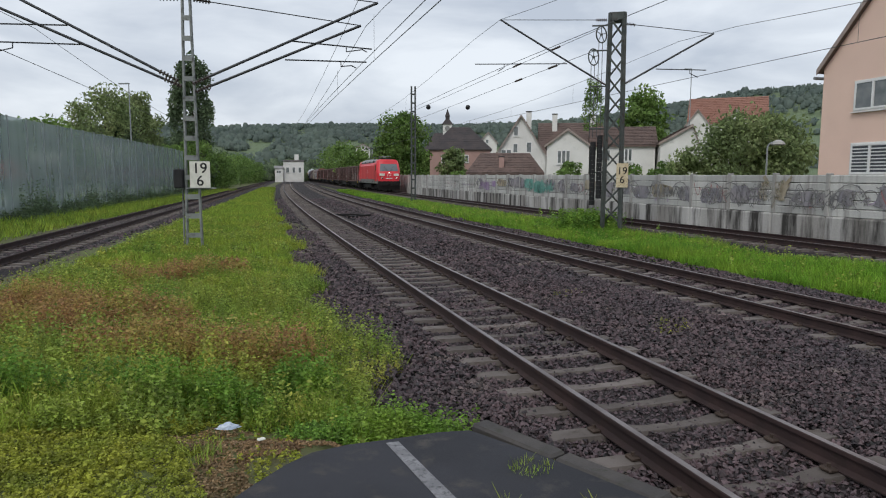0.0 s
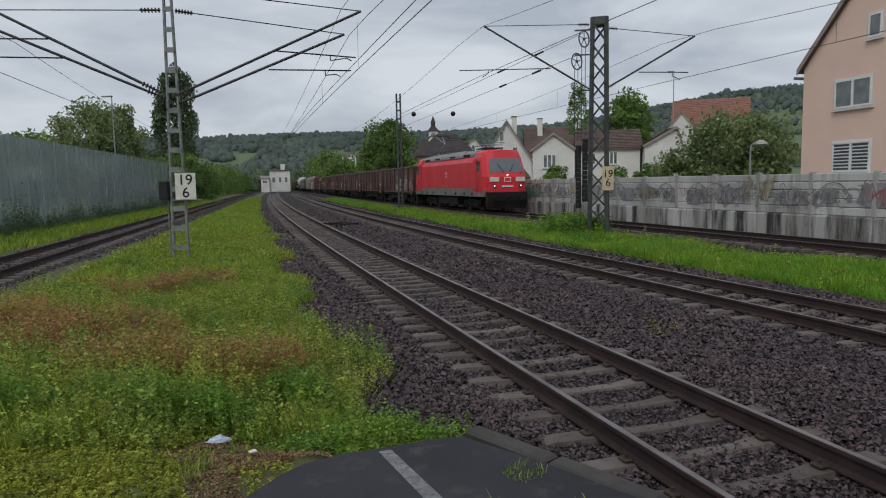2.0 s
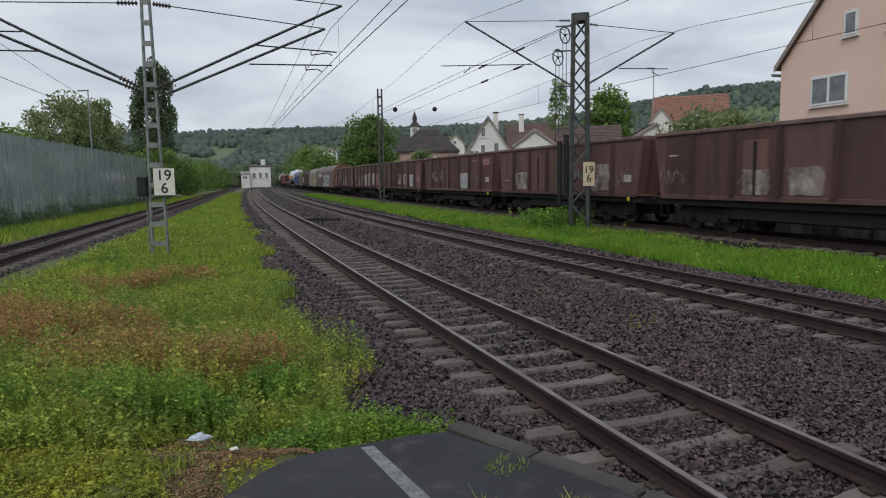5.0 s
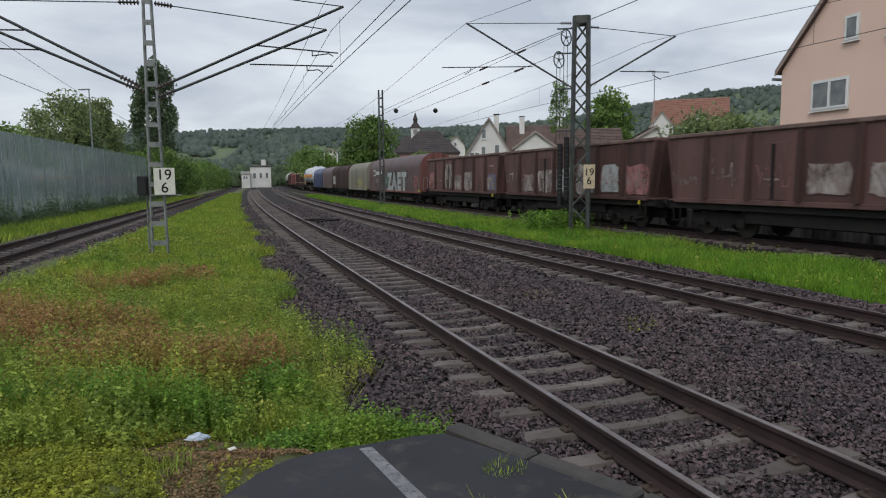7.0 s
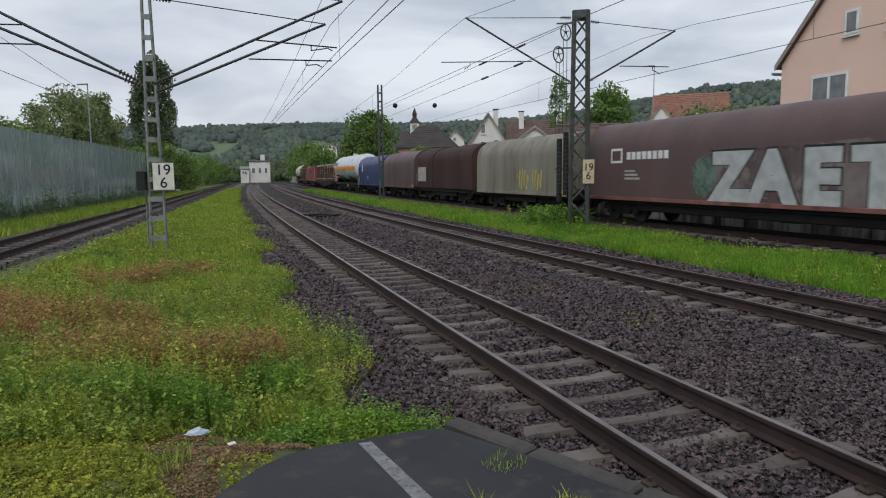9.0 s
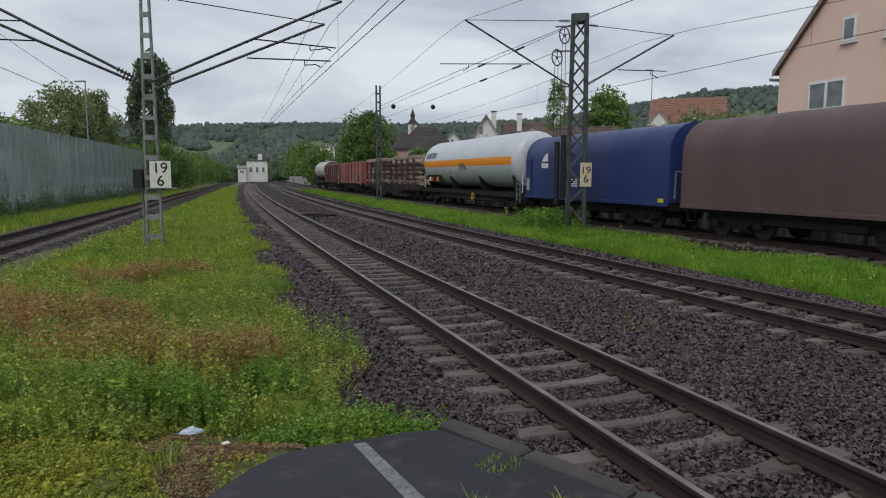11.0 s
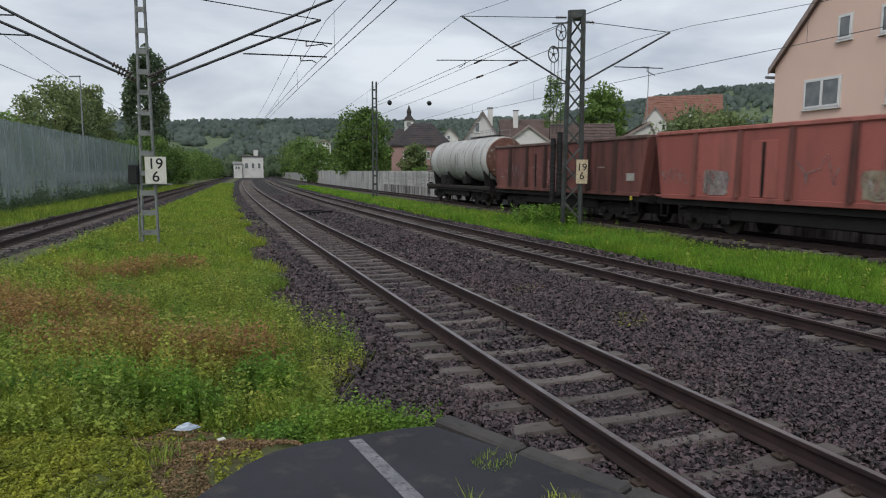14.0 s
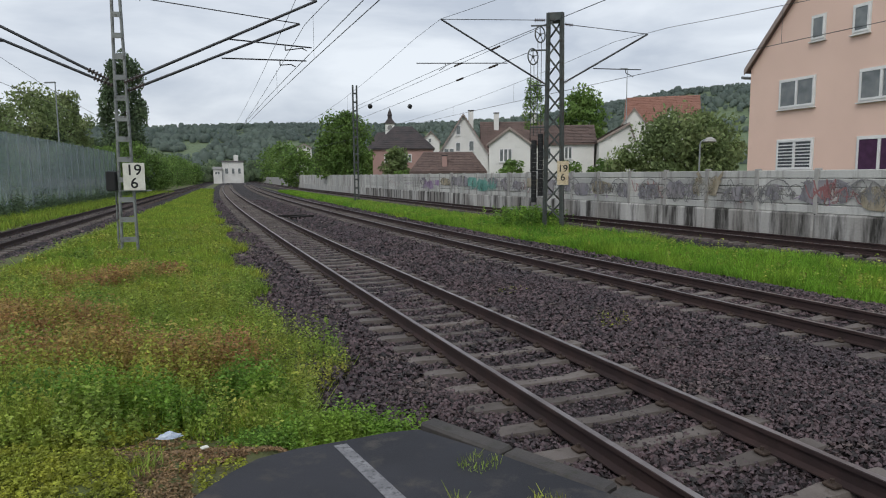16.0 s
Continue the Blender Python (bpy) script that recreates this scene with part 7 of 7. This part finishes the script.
tree(-39.4, 108.2, 20.8, 7.2, M_LEAF_DARK, "tall dark columnar poplar behind the clear barrier", trunk=0.35, clumps=80, leaves=180, size=0.25, low=0.05, column=True)
for x, y, h, w, lf in ((-35.2, 71.5, 11.0, 9.0, M_LEAF_OLIVE), (-35.6, 79.5, 11.5, 6.2, M_LEAF_OLIVE), (-36, 62, 7.2, 7.5, M_LEAF), (-36, 53, 7.4, 6.0, M_LEAF_DARK), (-33.5, 46, 7.2, 5.5, M_LEAF_DARK), (-40, 60, 7.2, 7, M_LEAF), (-37, 84, 6.8, 5.5, M_LEAF), (-39, 97, 6.6, 6, M_LEAF), (-45, 112, 8, 7, M_LEAF_DARK), (-34, 72, 7.5, 6, M_LEAF_DARK)):
    tree(x, y, h, w, lf, BROAD + " behind the clear barrier", clumps=44, leaves=220, size=0.18)
for x, y, h, w in ((-34.5, 92, 5.4, 5.0), (-36.5, 102, 7.6, 6.5), (-39, 114, 6.6, 6.5), (-43, 131, 6.2, 8), (-48, 150, 6.6, 9), (-58.5, 176, 7.0, 9), (-56, 190, 7.5, 10), (-62, 205, 8.5, 11), (-66, 225, 8.5, 12), (-60.5, 222, 6.0, 8)):
    tree(x, y, h, w, M_LEAF, "dense green shrub at the trackside", "bush", 0.12, 30, 130, 0.19, low=0.05)
tree(-5.8, 106, 12.2, 9.0, M_LEAF, "large round dark green tree behind the noise barrier", clumps=70, leaves=180, size=0.23, low=0.14)
for x, y, h, w, lf in ((-33, 227, 13, 14, M_LEAF), (-26, 222, 12, 12, M_LEAF_DARK), (-16, 190, 11, 10, M_LEAF_DARK), (-40, 260, 13, 16, M_LEAF), (-2, 160, 8, 8, M_LEAF), (-75, 235, 10, 11, M_LEAF_DARK)):
    tree(x, y, h, w, lf, BROAD + " in the distance", clumps=30, leaves=90, size=0.4, low=0.05)
tree(-17.0, 140, 7.4, 9.0, M_LEAF, "leafy green broadleaf tree before the white flats", clumps=30, leaves=110, size=0.3, low=0.05)
tree(2.2, 108, 6.8, 5.2, M_LEAF_OLIVE, BROAD + " beside the rose house", clumps=26, leaves=90, size=0.28)
tree(18.0, 40.3, 5.9, 6.4, M_LEAF_OLIVE, "broad olive-green garden tree behind the noise barrier", clumps=80, leaves=160, size=0.13, low=0.1)
tree(20.6, 41.5, 5.9, 5.0, M_LEAF_OLIVE, "broad olive-green garden tree beside the salmon house", clumps=60, leaves=140, size=0.15, low=0.1)
tree(15.2, 41.5, 4.0, 3.0, M_LEAF_OLIVE, "dense dark green garden bush behind the barrier", "bush", 0.12, 30, 110, 0.12, low=0.05)
tree(31.5, 105, 15.6, 9.0, M_LEAF, BROAD + " behind the white house", clumps=44, leaves=120, size=0.32)
tree(29.0, 60, 8.4, 2.4, M_LEAF_OLIVE, "slender half-bare garden tree by the salmon house", clumps=20, leaves=50, size=0.16, low=0.4)
tree(18.9, 83.5, 15.0, 3.0, M_LEAF, "slim birch-like tree behind the noise barrier", trunk=0.1, clumps=30, leaves=100, size=0.12, low=0.5, column=True)
for x, y, h, w in ((13.1, 68, 3.9, 3.4), (19.0, 67, 3.6, 3.0), (21.5, 64, 3.9, 3.2), (2.2, 83, 3.0, 3.0)):
    tree(x, y, h, w, M_LEAF, "garden bush before the white house", "bush", 0.1, 22, 80, 0.16, low=0.2)

# ---- ballast stones ----
STONE_V = np.array([(1, 0, -0.25), (0.1, 1, -0.4), (-1, 0.1, -0.25), (-0.1, -1, -0.35), (0.15, 0.1, 0.9)], float)
STONE_F = np.array([(0, 1, 4), (1, 2, 4), (2, 3, 4), (3, 0, 4)])


def np_line(c, y, off):
    x0, m0, m1, d = c
    e = np.exp(-np.maximum(y, 0) / d)
    m = m1 + (m0 - m1) * e
    x = np.where(y < 0, x0 + m0 * y, x0 + m1 * y + (m0 - m1) * d * (1 - e))
    n = np.sqrt(1 + m * m)
    return x + off / n, y - off * m / n


def stones(c, o0, o1, y0, y1, per, size, z, name="ballast_stones"):
    n = int((o1 - o0) * (y1 - y0) * per)
    off, y = rng.uniform(o0, o1, n), rng.uniform(y0, y1, n)
    x, yy = np_line(c, y, off)
    v = STONE_V[None] * rng.uniform(0.75, 1.25, (n, 5, 1)) * rng.uniform(0.7, 1.3, (n, 1, 3)) + rng.normal(0, 0.16, (n, 5, 3))
    v *= (size * rng.uniform(0.55, 1.35, n))[:, None, None]
    v[:, :, 2] *= 0.7
    a, b = rng.uniform(0, 6.28, n), rng.normal(0, 0.6, n)
    ca, sa, cb, sb = (f[:, None] for f in (np.cos(a), np.sin(a), np.cos(b), np.sin(b)))
    X, Y, Zv = v[:, :, 0], v[:, :, 1] * cb - v[:, :, 2] * sb, v[:, :, 1] * sb + v[:, :, 2] * cb
    v = np.stack([X * ca - Y * sa, X * sa + Y * ca, Zv], 2)
    lift = np.interp(off, [o0, o0 + 0.8, o1 - 0.8, o1], [z - 0.10, z, z, z - 0.10]) + rng.uniform(-0.035, 0.03, n)
    # the bed is heaped up beside the sleepers' ends
    if c is MAIN:
        clear = np.minimum(np.abs(off), np.abs(off - OFF2))
        lift = lift + 0.045 * np.clip((clear - 1.12) / 0.2, 0, 1)
    lift = lift + 0.022 * np.sin(x * 1.7 + 1.3) * np.sin(yy * 1.1) 
    v += np.stack([x, yy, lift], 1)[:, None]
    f = STONE_F[None] + (np.arange(n) * 5)[:, None, None]
    ob = cloud(name, v.reshape(-1, 3), f.reshape(-1, 3), M_STONE)
    ob.data.polygons.foreach_set("use_smooth", np.zeros(len(ob.data.polygons), bool))
    return tagged(ob, "loose dark brown-grey crushed ballast stones", "ballast", kind="stuff")


stones(MAIN, -3.1, 8.4, 2.4, 8.0, 1200, 0.026, -0.222)
stones(MAIN, -3.1, 8.4, 8.0, 15.0, 540, 0.033, -0.230)
stones(MAIN, -3.1, 8.4, 15.0, 30.0, 160, 0.043, -0.240)
stones(MAIN, -3.1, 8.4, 30.0, 70.0, 28, 0.062, -0.250)
stones(THIRD, -2.0, 2.4, 14.0, 45.0, 45, 0.05, Z3 - 0.24)
stones(SIDING, -2.2, 2.6, 14.0, 60.0, 26, 0.06, -0.2)

# ---- grass and weeds ----
np_ground = np.vectorize(ground_z)


def blades(name, x, y, z, height, width, material, label):
    """Bent grass blades with four corners, wide at the root and narrow at the tip."""
    n = len(x)
    a = rng.uniform(0, 6.28, n)
    d = np.stack([np.cos(a), np.sin(a), np.zeros(n)], 1)
    ln = rng.normal(0, 0.38, (n, 2))
    hh = height * rng.uniform(0.45, 1.25, n)
    p = np.stack([x, y, z - 0.02], 1)
    tip = p + np.stack([ln[:, 0] * hh, ln[:, 1] * hh, hh], 1)
    w = (width * rng.uniform(0.6, 1.4, n))[:, None]
    v = np.stack([p - d * w, p + d * w, tip + d * w * 0.25, tip - d * w * 0.25], 1)
    ob = cloud(name, v.reshape(-1, 3), np.arange(4 * n).reshape(n, 4), material)
    return tagged(ob, label, "grass", kind="stuff")


def verge(n, y0, y1, power=1.0):
    """Places on the strip between the siding and the main track."""
    y = y0 + (y1 - y0) * rng.random(n) ** power
    xl, _ = np_line(SIDING, y, 2.9)
    xr, _ = np_line(MAIN, y, -2.75)
    xr = xr + 0.35 * np.sin(y * 0.9) + 0.2 * np.sin(y * 2.3 + 1)
    x = xl + (xr - xl) * rng.random(n)
    return x, y


def patches(x, y, spots):
    """How far each place lies inside round patches (cx, cy, rx, ry): 1 in the middle, 0 outside."""
    out = np.zeros(len(x))
    for cx, cy, rx, ry in spots:
        out = np.maximum(out, np.exp(-(((x - cx) / rx) ** 2 + ((y - cy) / ry) ** 2)))
    return out


RED = [(-2.75, 7.9, 1.3, 0.5), (-5.6, 9.6, 1.0, 0.8), (-6.1, 13.8, 0.6, 0.6), (-5.2, 15.4, 0.7, 0.8), (-4.5, 10.3, 0.7, 0.4), (-3.9, 7.9, 0.6, 0.35), (-6.6, 10.6, 0.9, 0.9), (-5.6, 14.6, 0.5, 0.5)]
NETTLE = [(-2.6, 6.25, 1.2, 0.32), (-0.38, 5.85, 0.62, 0.45), (-1.0, 5.45, 0.3, 0.2), (0.12, 5.72, 0.42, 0.34), (-1.4, 7.1, 0.5, 0.4), (-3.9, 6.2, 0.5, 0.25)]


def bare(x, y):
    """The trodden brown patch beside the asphalt."""
    edge = 0.35 * np.sin(9 * x) * np.sin(8 * y)
    return (((x + 1.4) / 0.75) ** 2 + ((y - 5.35) / 0.55) ** 2 < 1 + edge) | (np.abs(x + 1.47 - 0.1 * np.sin(5 * y)) < 0.2 + 0.3 * edge) & (y < 5.2)


def on_slab(x, y):
    return (y < 4.95 + 0.1 * np.sin(9 * x)) & (x > -1.0) | (x > 0.15 - 0.0 * y) & (y < 5.35) | (y < 3.95) & (x > -1.35)


def tussock(x, y):
    """Clumps and gaps of the growth, 0 to 1, in broad and in narrow waves."""
    a = np.sin(2.1 * x + 1.3 * np.sin(1.7 * y + 0.4)) * np.sin(2.7 * y + 1.2 * np.sin(1.9 * x))
    b = np.sin(6.3 * x + 2.0 * np.sin(2.3 * y)) * np.sin(7.1 * y + 1.7 * np.sin(2.9 * x + 1))
    c = np.sin(15 * x + 3 * np.sin(5 * y)) * np.sin(14 * y + 2 * np.sin(6 * x))
    return np.clip(0.5 + 0.28 * a + 0.30 * b + 0.18 * c, 0, 1)


x, y = verge(105000, 4.3, 13, 1.3)
rp = patches(x, y, RED)
m = ~on_slab(x, y) & (rng.random(len(x)) > 0.75 * rp) & (y > 5.6 + 0.5 * np.sin(2.2 * x)) & ~bare(x, y) & (rng.random(len(x)) < 0.10 + 0.85 * tussock(x * 0.8 + 1, y * 0.8) ** 1.5)
x, y = x[m], y[m]
blades("verge_grass", x, y, np_ground(x, y), 0.10 + 0.22 * tussock(x * 0.8 + 1, y * 0.8), 0.0055, M_BLADE, "bright yellow-green grass on the verge")
x, y = verge(80000, 13, 32, 1.2)
blades("verge_grass", x, y, np_ground(x, y), 0.10 + 0.26 * tussock(0.5 * x, 0.5 * y), 0.013, M_BLADE, "bright green verge grass between the tracks")
x, y = verge(45000, 32, 130, 1.3)
blades("verge_grass", x, y, np_ground(x, y), np.full(len(x), 0.32), 0.035, M_BLADE, "bright green verge grass further along the line")


def herbs(name, x, y, tall, per, size, material, label, category="weeds"):
    """Leafy stalks: each plant carries leaves in whorls up its stem."""
    n = len(x)
    z = np_ground(x, y)
    k = np.tile(np.arange(per), n)
    px, py, pz, ph = (np.repeat(v, per) for v in (x, y, z, tall * rng.uniform(0.5, 1.2, n)))
    t = (k + rng.random(n * per)) / per
    a = k * 2.4 + np.repeat(rng.uniform(0, 6.28, n), per)
    rad = size * (1.5 - 0.8 * t) * rng.uniform(0.5, 1.3, n * per)
    pts = np.stack([px + rad * np.cos(a), py + rad * np.sin(a), pz + ph * t], 1)
    v, f = leaf_cards(pts, size, 0.35)
    ob = cloud(name, v, f, material)
    return tagged(ob, label, category, kind="stuff")


def lush(x, y):
    """Height of the weeds: tussocks and hollows."""
    return 0.07 + 0.17 * np.clip((y - 5.7) / 0.5, 0, 1) + 0.10 * np.exp(-((y - 8.3) / 1.3) ** 2) + 0.36 * tussock(x, y) ** 1.4


x, y = verge(74000, 5.2, 15, 1.25)
rp, npch, tk = patches(x, y, RED), patches(x, y, NETTLE), tussock(x, y)
clear = ~on_slab(x, y)
m = clear & (rp < 0.35) & (rng.random(len(x)) < 0.08 + 0.62 * tk ** 1.6)
m &= ~bare(x, y) & (npch < 0.4)
big = rng.random(len(x)) < 0.22
herbs("verge_weeds", x[m & big], y[m & big], lush(x[m & big], y[m & big]) + 0.06, 14, 0.023, M_WEED, "taller yellow-green leafy weeds on the verge")
m &= ~big
herbs("verge_weeds", x[m], y[m], lush(x[m], y[m]), 13, 0.0135, M_WEED, "yellow-green leafy weeds on the verge")
m = clear & (rp > 0.28 + 0.22 * rng.random(len(x))) & (rng.random(len(x)) < 0.25 + 0.75 * tk)
herbs("reddened_weeds", x[m], y[m], lush(x[m], y[m]) + 0.14, 14, 0.021, M_WEED_RED, "patches of low weeds turned brownish red")
x, y = verge(16000, 13, 34, 1.2)
m = rng.random(len(x)) < 0.75 * tussock(0.45 * x, 0.45 * y) ** 2
herbs("verge_weeds", x[m], y[m], 0.12 + 0.34 * tussock(0.45 * x[m], 0.45 * y[m]), 10, 0.036, M_WEED, "clumps of leafy weeds further along the verge")
x, y = verge(9000, 15, 24)
m = patches(x, y, RED) > 0.3
herbs("reddened_weeds", x[m], y[m], np.full(m.sum(), 0.42), 14, 0.035, M_WEED_RED, "distant patches of reddish weeds")
x, y = rng.uniform(-7, 0.7, 26000), rng.uniform(5.0, 9, 26000)
m = ~on_slab(x, y) & ~bare(x, y) & (patches(x, y, NETTLE) > 0.3 + 0.35 * rng.random(26000)) & (rng.random(26000) < 0.30 + 0.7 * tussock(x + 2, y))
herbs("nettles", x[m], y[m], 0.13 + 0.42 * patches(x[m], y[m], NETTLE) * (0.55 + 0.7 * tussock(x[m], y[m])), 16, 0.020, M_WEED_DARK, "fresh green nettles beside the asphalt")
x, y = rng.uniform(-5.2, -1.0, 24000), rng.uniform(3.4, 6.4, 24000)
m = ~on_slab(x, y) & (~bare(x, y) | (rng.random(24000) < 0.06)) & (y < 6.0 + 0.3 * np.sin(2 * x)) & (rng.random(24000) < np.interp(x, [-6, -2.2, -1.5], [1, 1, 0.25]) * (0.2 + 0.8 * tussock(x, y)))
herbs("stonecrop", x[m], y[m], 0.03 + 0.06 * tussock(x[m], y[m]), 9, 0.014, M_MOSS, "low yellow-green stonecrop beside the asphalt")
x, y = rng.uniform(-2.6, -0.2, 9000), rng.uniform(3.4, 6.1, 9000)
m = ~on_slab(x, y) & bare(x, y)
herbs("dry_litter", x[m], y[m], np.full(m.sum(), 0.02), 6, 0.013, M_DRY, "brown dry leaf litter at the asphalt's edge", "leaf litter")
x, y = -0.36 + 0.42 * rng.normal(size=3000), 5.85 + 0.24 * rng.normal(size=3000)
m = ~on_slab(x, y) & (y > 5.3)
herbs("nettles", x[m], y[m], 0.12 + 0.30 * np.exp(-((x[m] + 0.36) / 0.55) ** 2 - ((y[m] - 5.85) / 0.35) ** 2), 11, 0.0155, M_WEED_DARK, "dense mound of fresh green weeds by the asphalt")
# tufts by the kerb and in the ballast
for cx, cy, r_, n, hh, zz in ((0.62, 4.35, 0.15, 110, 0.06, 0.25), (0.95, 3.72, 0.12, 110, 0.085, 0.25), (1.15, 3.55, 0.13, 110, 0.07, 0.25), (0.42, 3.75, 0.05, 22, 0.12, 0.25), (-1.75, 4.72, 0.16, 130, 0.20, 0.08)):
    a, d = rng.uniform(0, 6.28, n), r_ * np.sqrt(rng.random(n))
    blades("grass_tuft", cx + d * np.cos(a), cy + d * np.sin(a), np.full(n, zz), np.full(n, hh), 0.0045, M_WEED, "small tuft of yellow-green grass at the kerb")
for cx, cy, r_, n in ((3.6, 10.4, 0.35, 26), (3.9, 10.9, 0.3, 25), (2.6, 13.5, 0.4, 20)):
    a, d = rng.uniform(0, 6.28, n), r_ * np.sqrt(rng.random(n))
    pts = np.stack([cx + d * np.cos(a), cy + d * np.sin(a), rng.uniform(-0.22, -0.14, n)], 1)
    v, f = leaf_cards(np.repeat(pts, 4, 0) + rng.normal(0, 0.04, (n * 4, 3)) * (1, 1, 0.3), 0.014, 0.4)
    tagged(cloud("ballast_weeds", v, f, M_MOSS), "sparse yellowish weeds growing in the ballast", "weeds", kind="stuff")

# lush strip between the second track and the track by the barrier


def strip_places(n, y0, y1, power, o0=2.75, o1=-2.1):
    y = y0 + (y1 - y0) * rng.random(n) ** power
    xa, _ = np_line(SECOND, y, o0)
    xb, _ = np_line(THIRD, y, o1)
    return xa + (xb - xa) * (rng.random(n) * 0.98 + 0.02 * np.sin(3 * y)), y


x, y = strip_places(85000, 8, 34, 1.1)
blades("strip_grass", x, y, np.full(len(x), -0.3), 0.34 + 0.12 * np.sin(x * 0.9 + 2) * np.sin(y * 0.7), 0.010, M_BLADE_LUSH, "lush bright green grass strip between two tracks")
x, y = strip_places(50000, 34, 110, 1.3)
blades("strip_grass", x, y, np.full(len(x), -0.3), np.full(len(x), 0.34), 0.028, M_BLADE_LUSH, "lush green grass strip further along the line")
x, y = strip_places(1600, 10, 60, 1.1)
herbs("strip_weeds", x, y, np.full(len(x), 0.5), 12, 0.035, M_WEED, "taller leafy weeds in the grass strip")
x, y = 6.35 + rng.normal(0, 0.7, 420), 29.2 + rng.normal(0, 0.55, 420)
herbs("mast_shrub", x, y, np.full(420, 1.0), 26, 0.055, M_WEED_DARK, "bright green shrub at the foot of the lattice mast", "bush")
x, y = np_line(CLEAR, rng.uniform(16, 110, 26000), rng.uniform(0.3, 4.5, 26000))
blades("siding_grass", x, y, np.full(len(x), -0.32), np.full(len(x), 0.4), 0.028, M_BLADE, "green grass beside the clear barrier")
x, y = np_line(CLEAR, 34 + 76 * rng.random(3000) ** 1.3, rng.normal(0.7, 0.45, 3000))
herbs("barrier_climbers", x, y, np.abs(rng.normal(0.9, 0.7, 3000)) * (0.5 + 0.5 * np.sin(y * 0.7 + np.sin(y * 1.9))) + 0.3, 14, 0.065, M_LEAF_DARK, "green climbers and weeds along the clear barrier")

# crumpled wrapper and scraps
lit = Shape()
lr = random.Random(2)
rings = []
for j in range(5):
    rings.append([((0.11 + 0.02 * math.sin(j)) * math.cos(a) * (1 - 0.14 * j) * (1 + 0.35 * (lr.random() - 0.5)), 0.065 * math.sin(a) * (1 - 0.14 * j) * (1 + 0.4 * (lr.random() - 0.5)), 0.022 * j * (1 + 0.5 * (lr.random() - 0.5))) for a in (i * math.pi / 5 for i in range(10))])
lit.loft(rings)
litter = tagged(part("crumpled_wrapper", lit, M_LITTER), "crumpled pale blue-white plastic wrapper on the ground", "litter")
litter.matrix_basis = pose(-1.72, 5.28, 0.165, 0, 0, 15) @ Matrix.Diagonal((0.85, 0.75, 0.42, 1))
scrap = tagged(part("paper_scrap", Shape().box(-0.03, 0.03, -0.02, 0.02, 0, 0.012, 0.004), M_SIGN), "small white paper scrap on dry litter", "litter")
scrap.matrix_basis = pose(-1.38, 5.02, 0.17, 5, 0, 40)
# dark timber lying between the tracks
for dx, dy, rz in ((0, 0, 20), (0.9, -1.0, 60)):
    tm = tagged(part("old_timber", Shape().box(-1.0, 1.0, -0.13, 0.13, 0, 0.16, 0.02), M_UNDER), "dark discarded timber lying on the ballast", "timber")
    tm.matrix_basis = pose(-5.6 + dx, 40.5 + dy, -0.24, 0, 0, rz)


# ---- the train runs along the track beside the barrier ----
SPEED, HEAD_START = 21.92, 87.84  # metres a second; the front's distance along the line from y = 2 at the start
tab_y = np.arange(-320.0, 420.0, 0.25)
tab_x = np.array([line_x(THIRD, v) for v in tab_y])
tab_s = np.concatenate([[0.0], np.cumsum(np.hypot(np.diff(tab_x), np.diff(tab_y)))])
tab_s -= np.interp(2.0, tab_y, tab_s)


def on_track(s):
    y = float(np.interp(s, tab_s, tab_y))
    return line_x(THIRD, y), y, line_m(THIRD, y)


def motions():
    for car, behind in TRAIN:
        rows = []
        for k in range(33):
            t = 0.5 * k
            x, y, m = on_track(HEAD_START + behind - SPEED * t)
            rows.append((t, pose(x, y, Z3, 0, 0, 180 - math.degrees(math.atan(m)))))
        walk(car, rows)


motions()
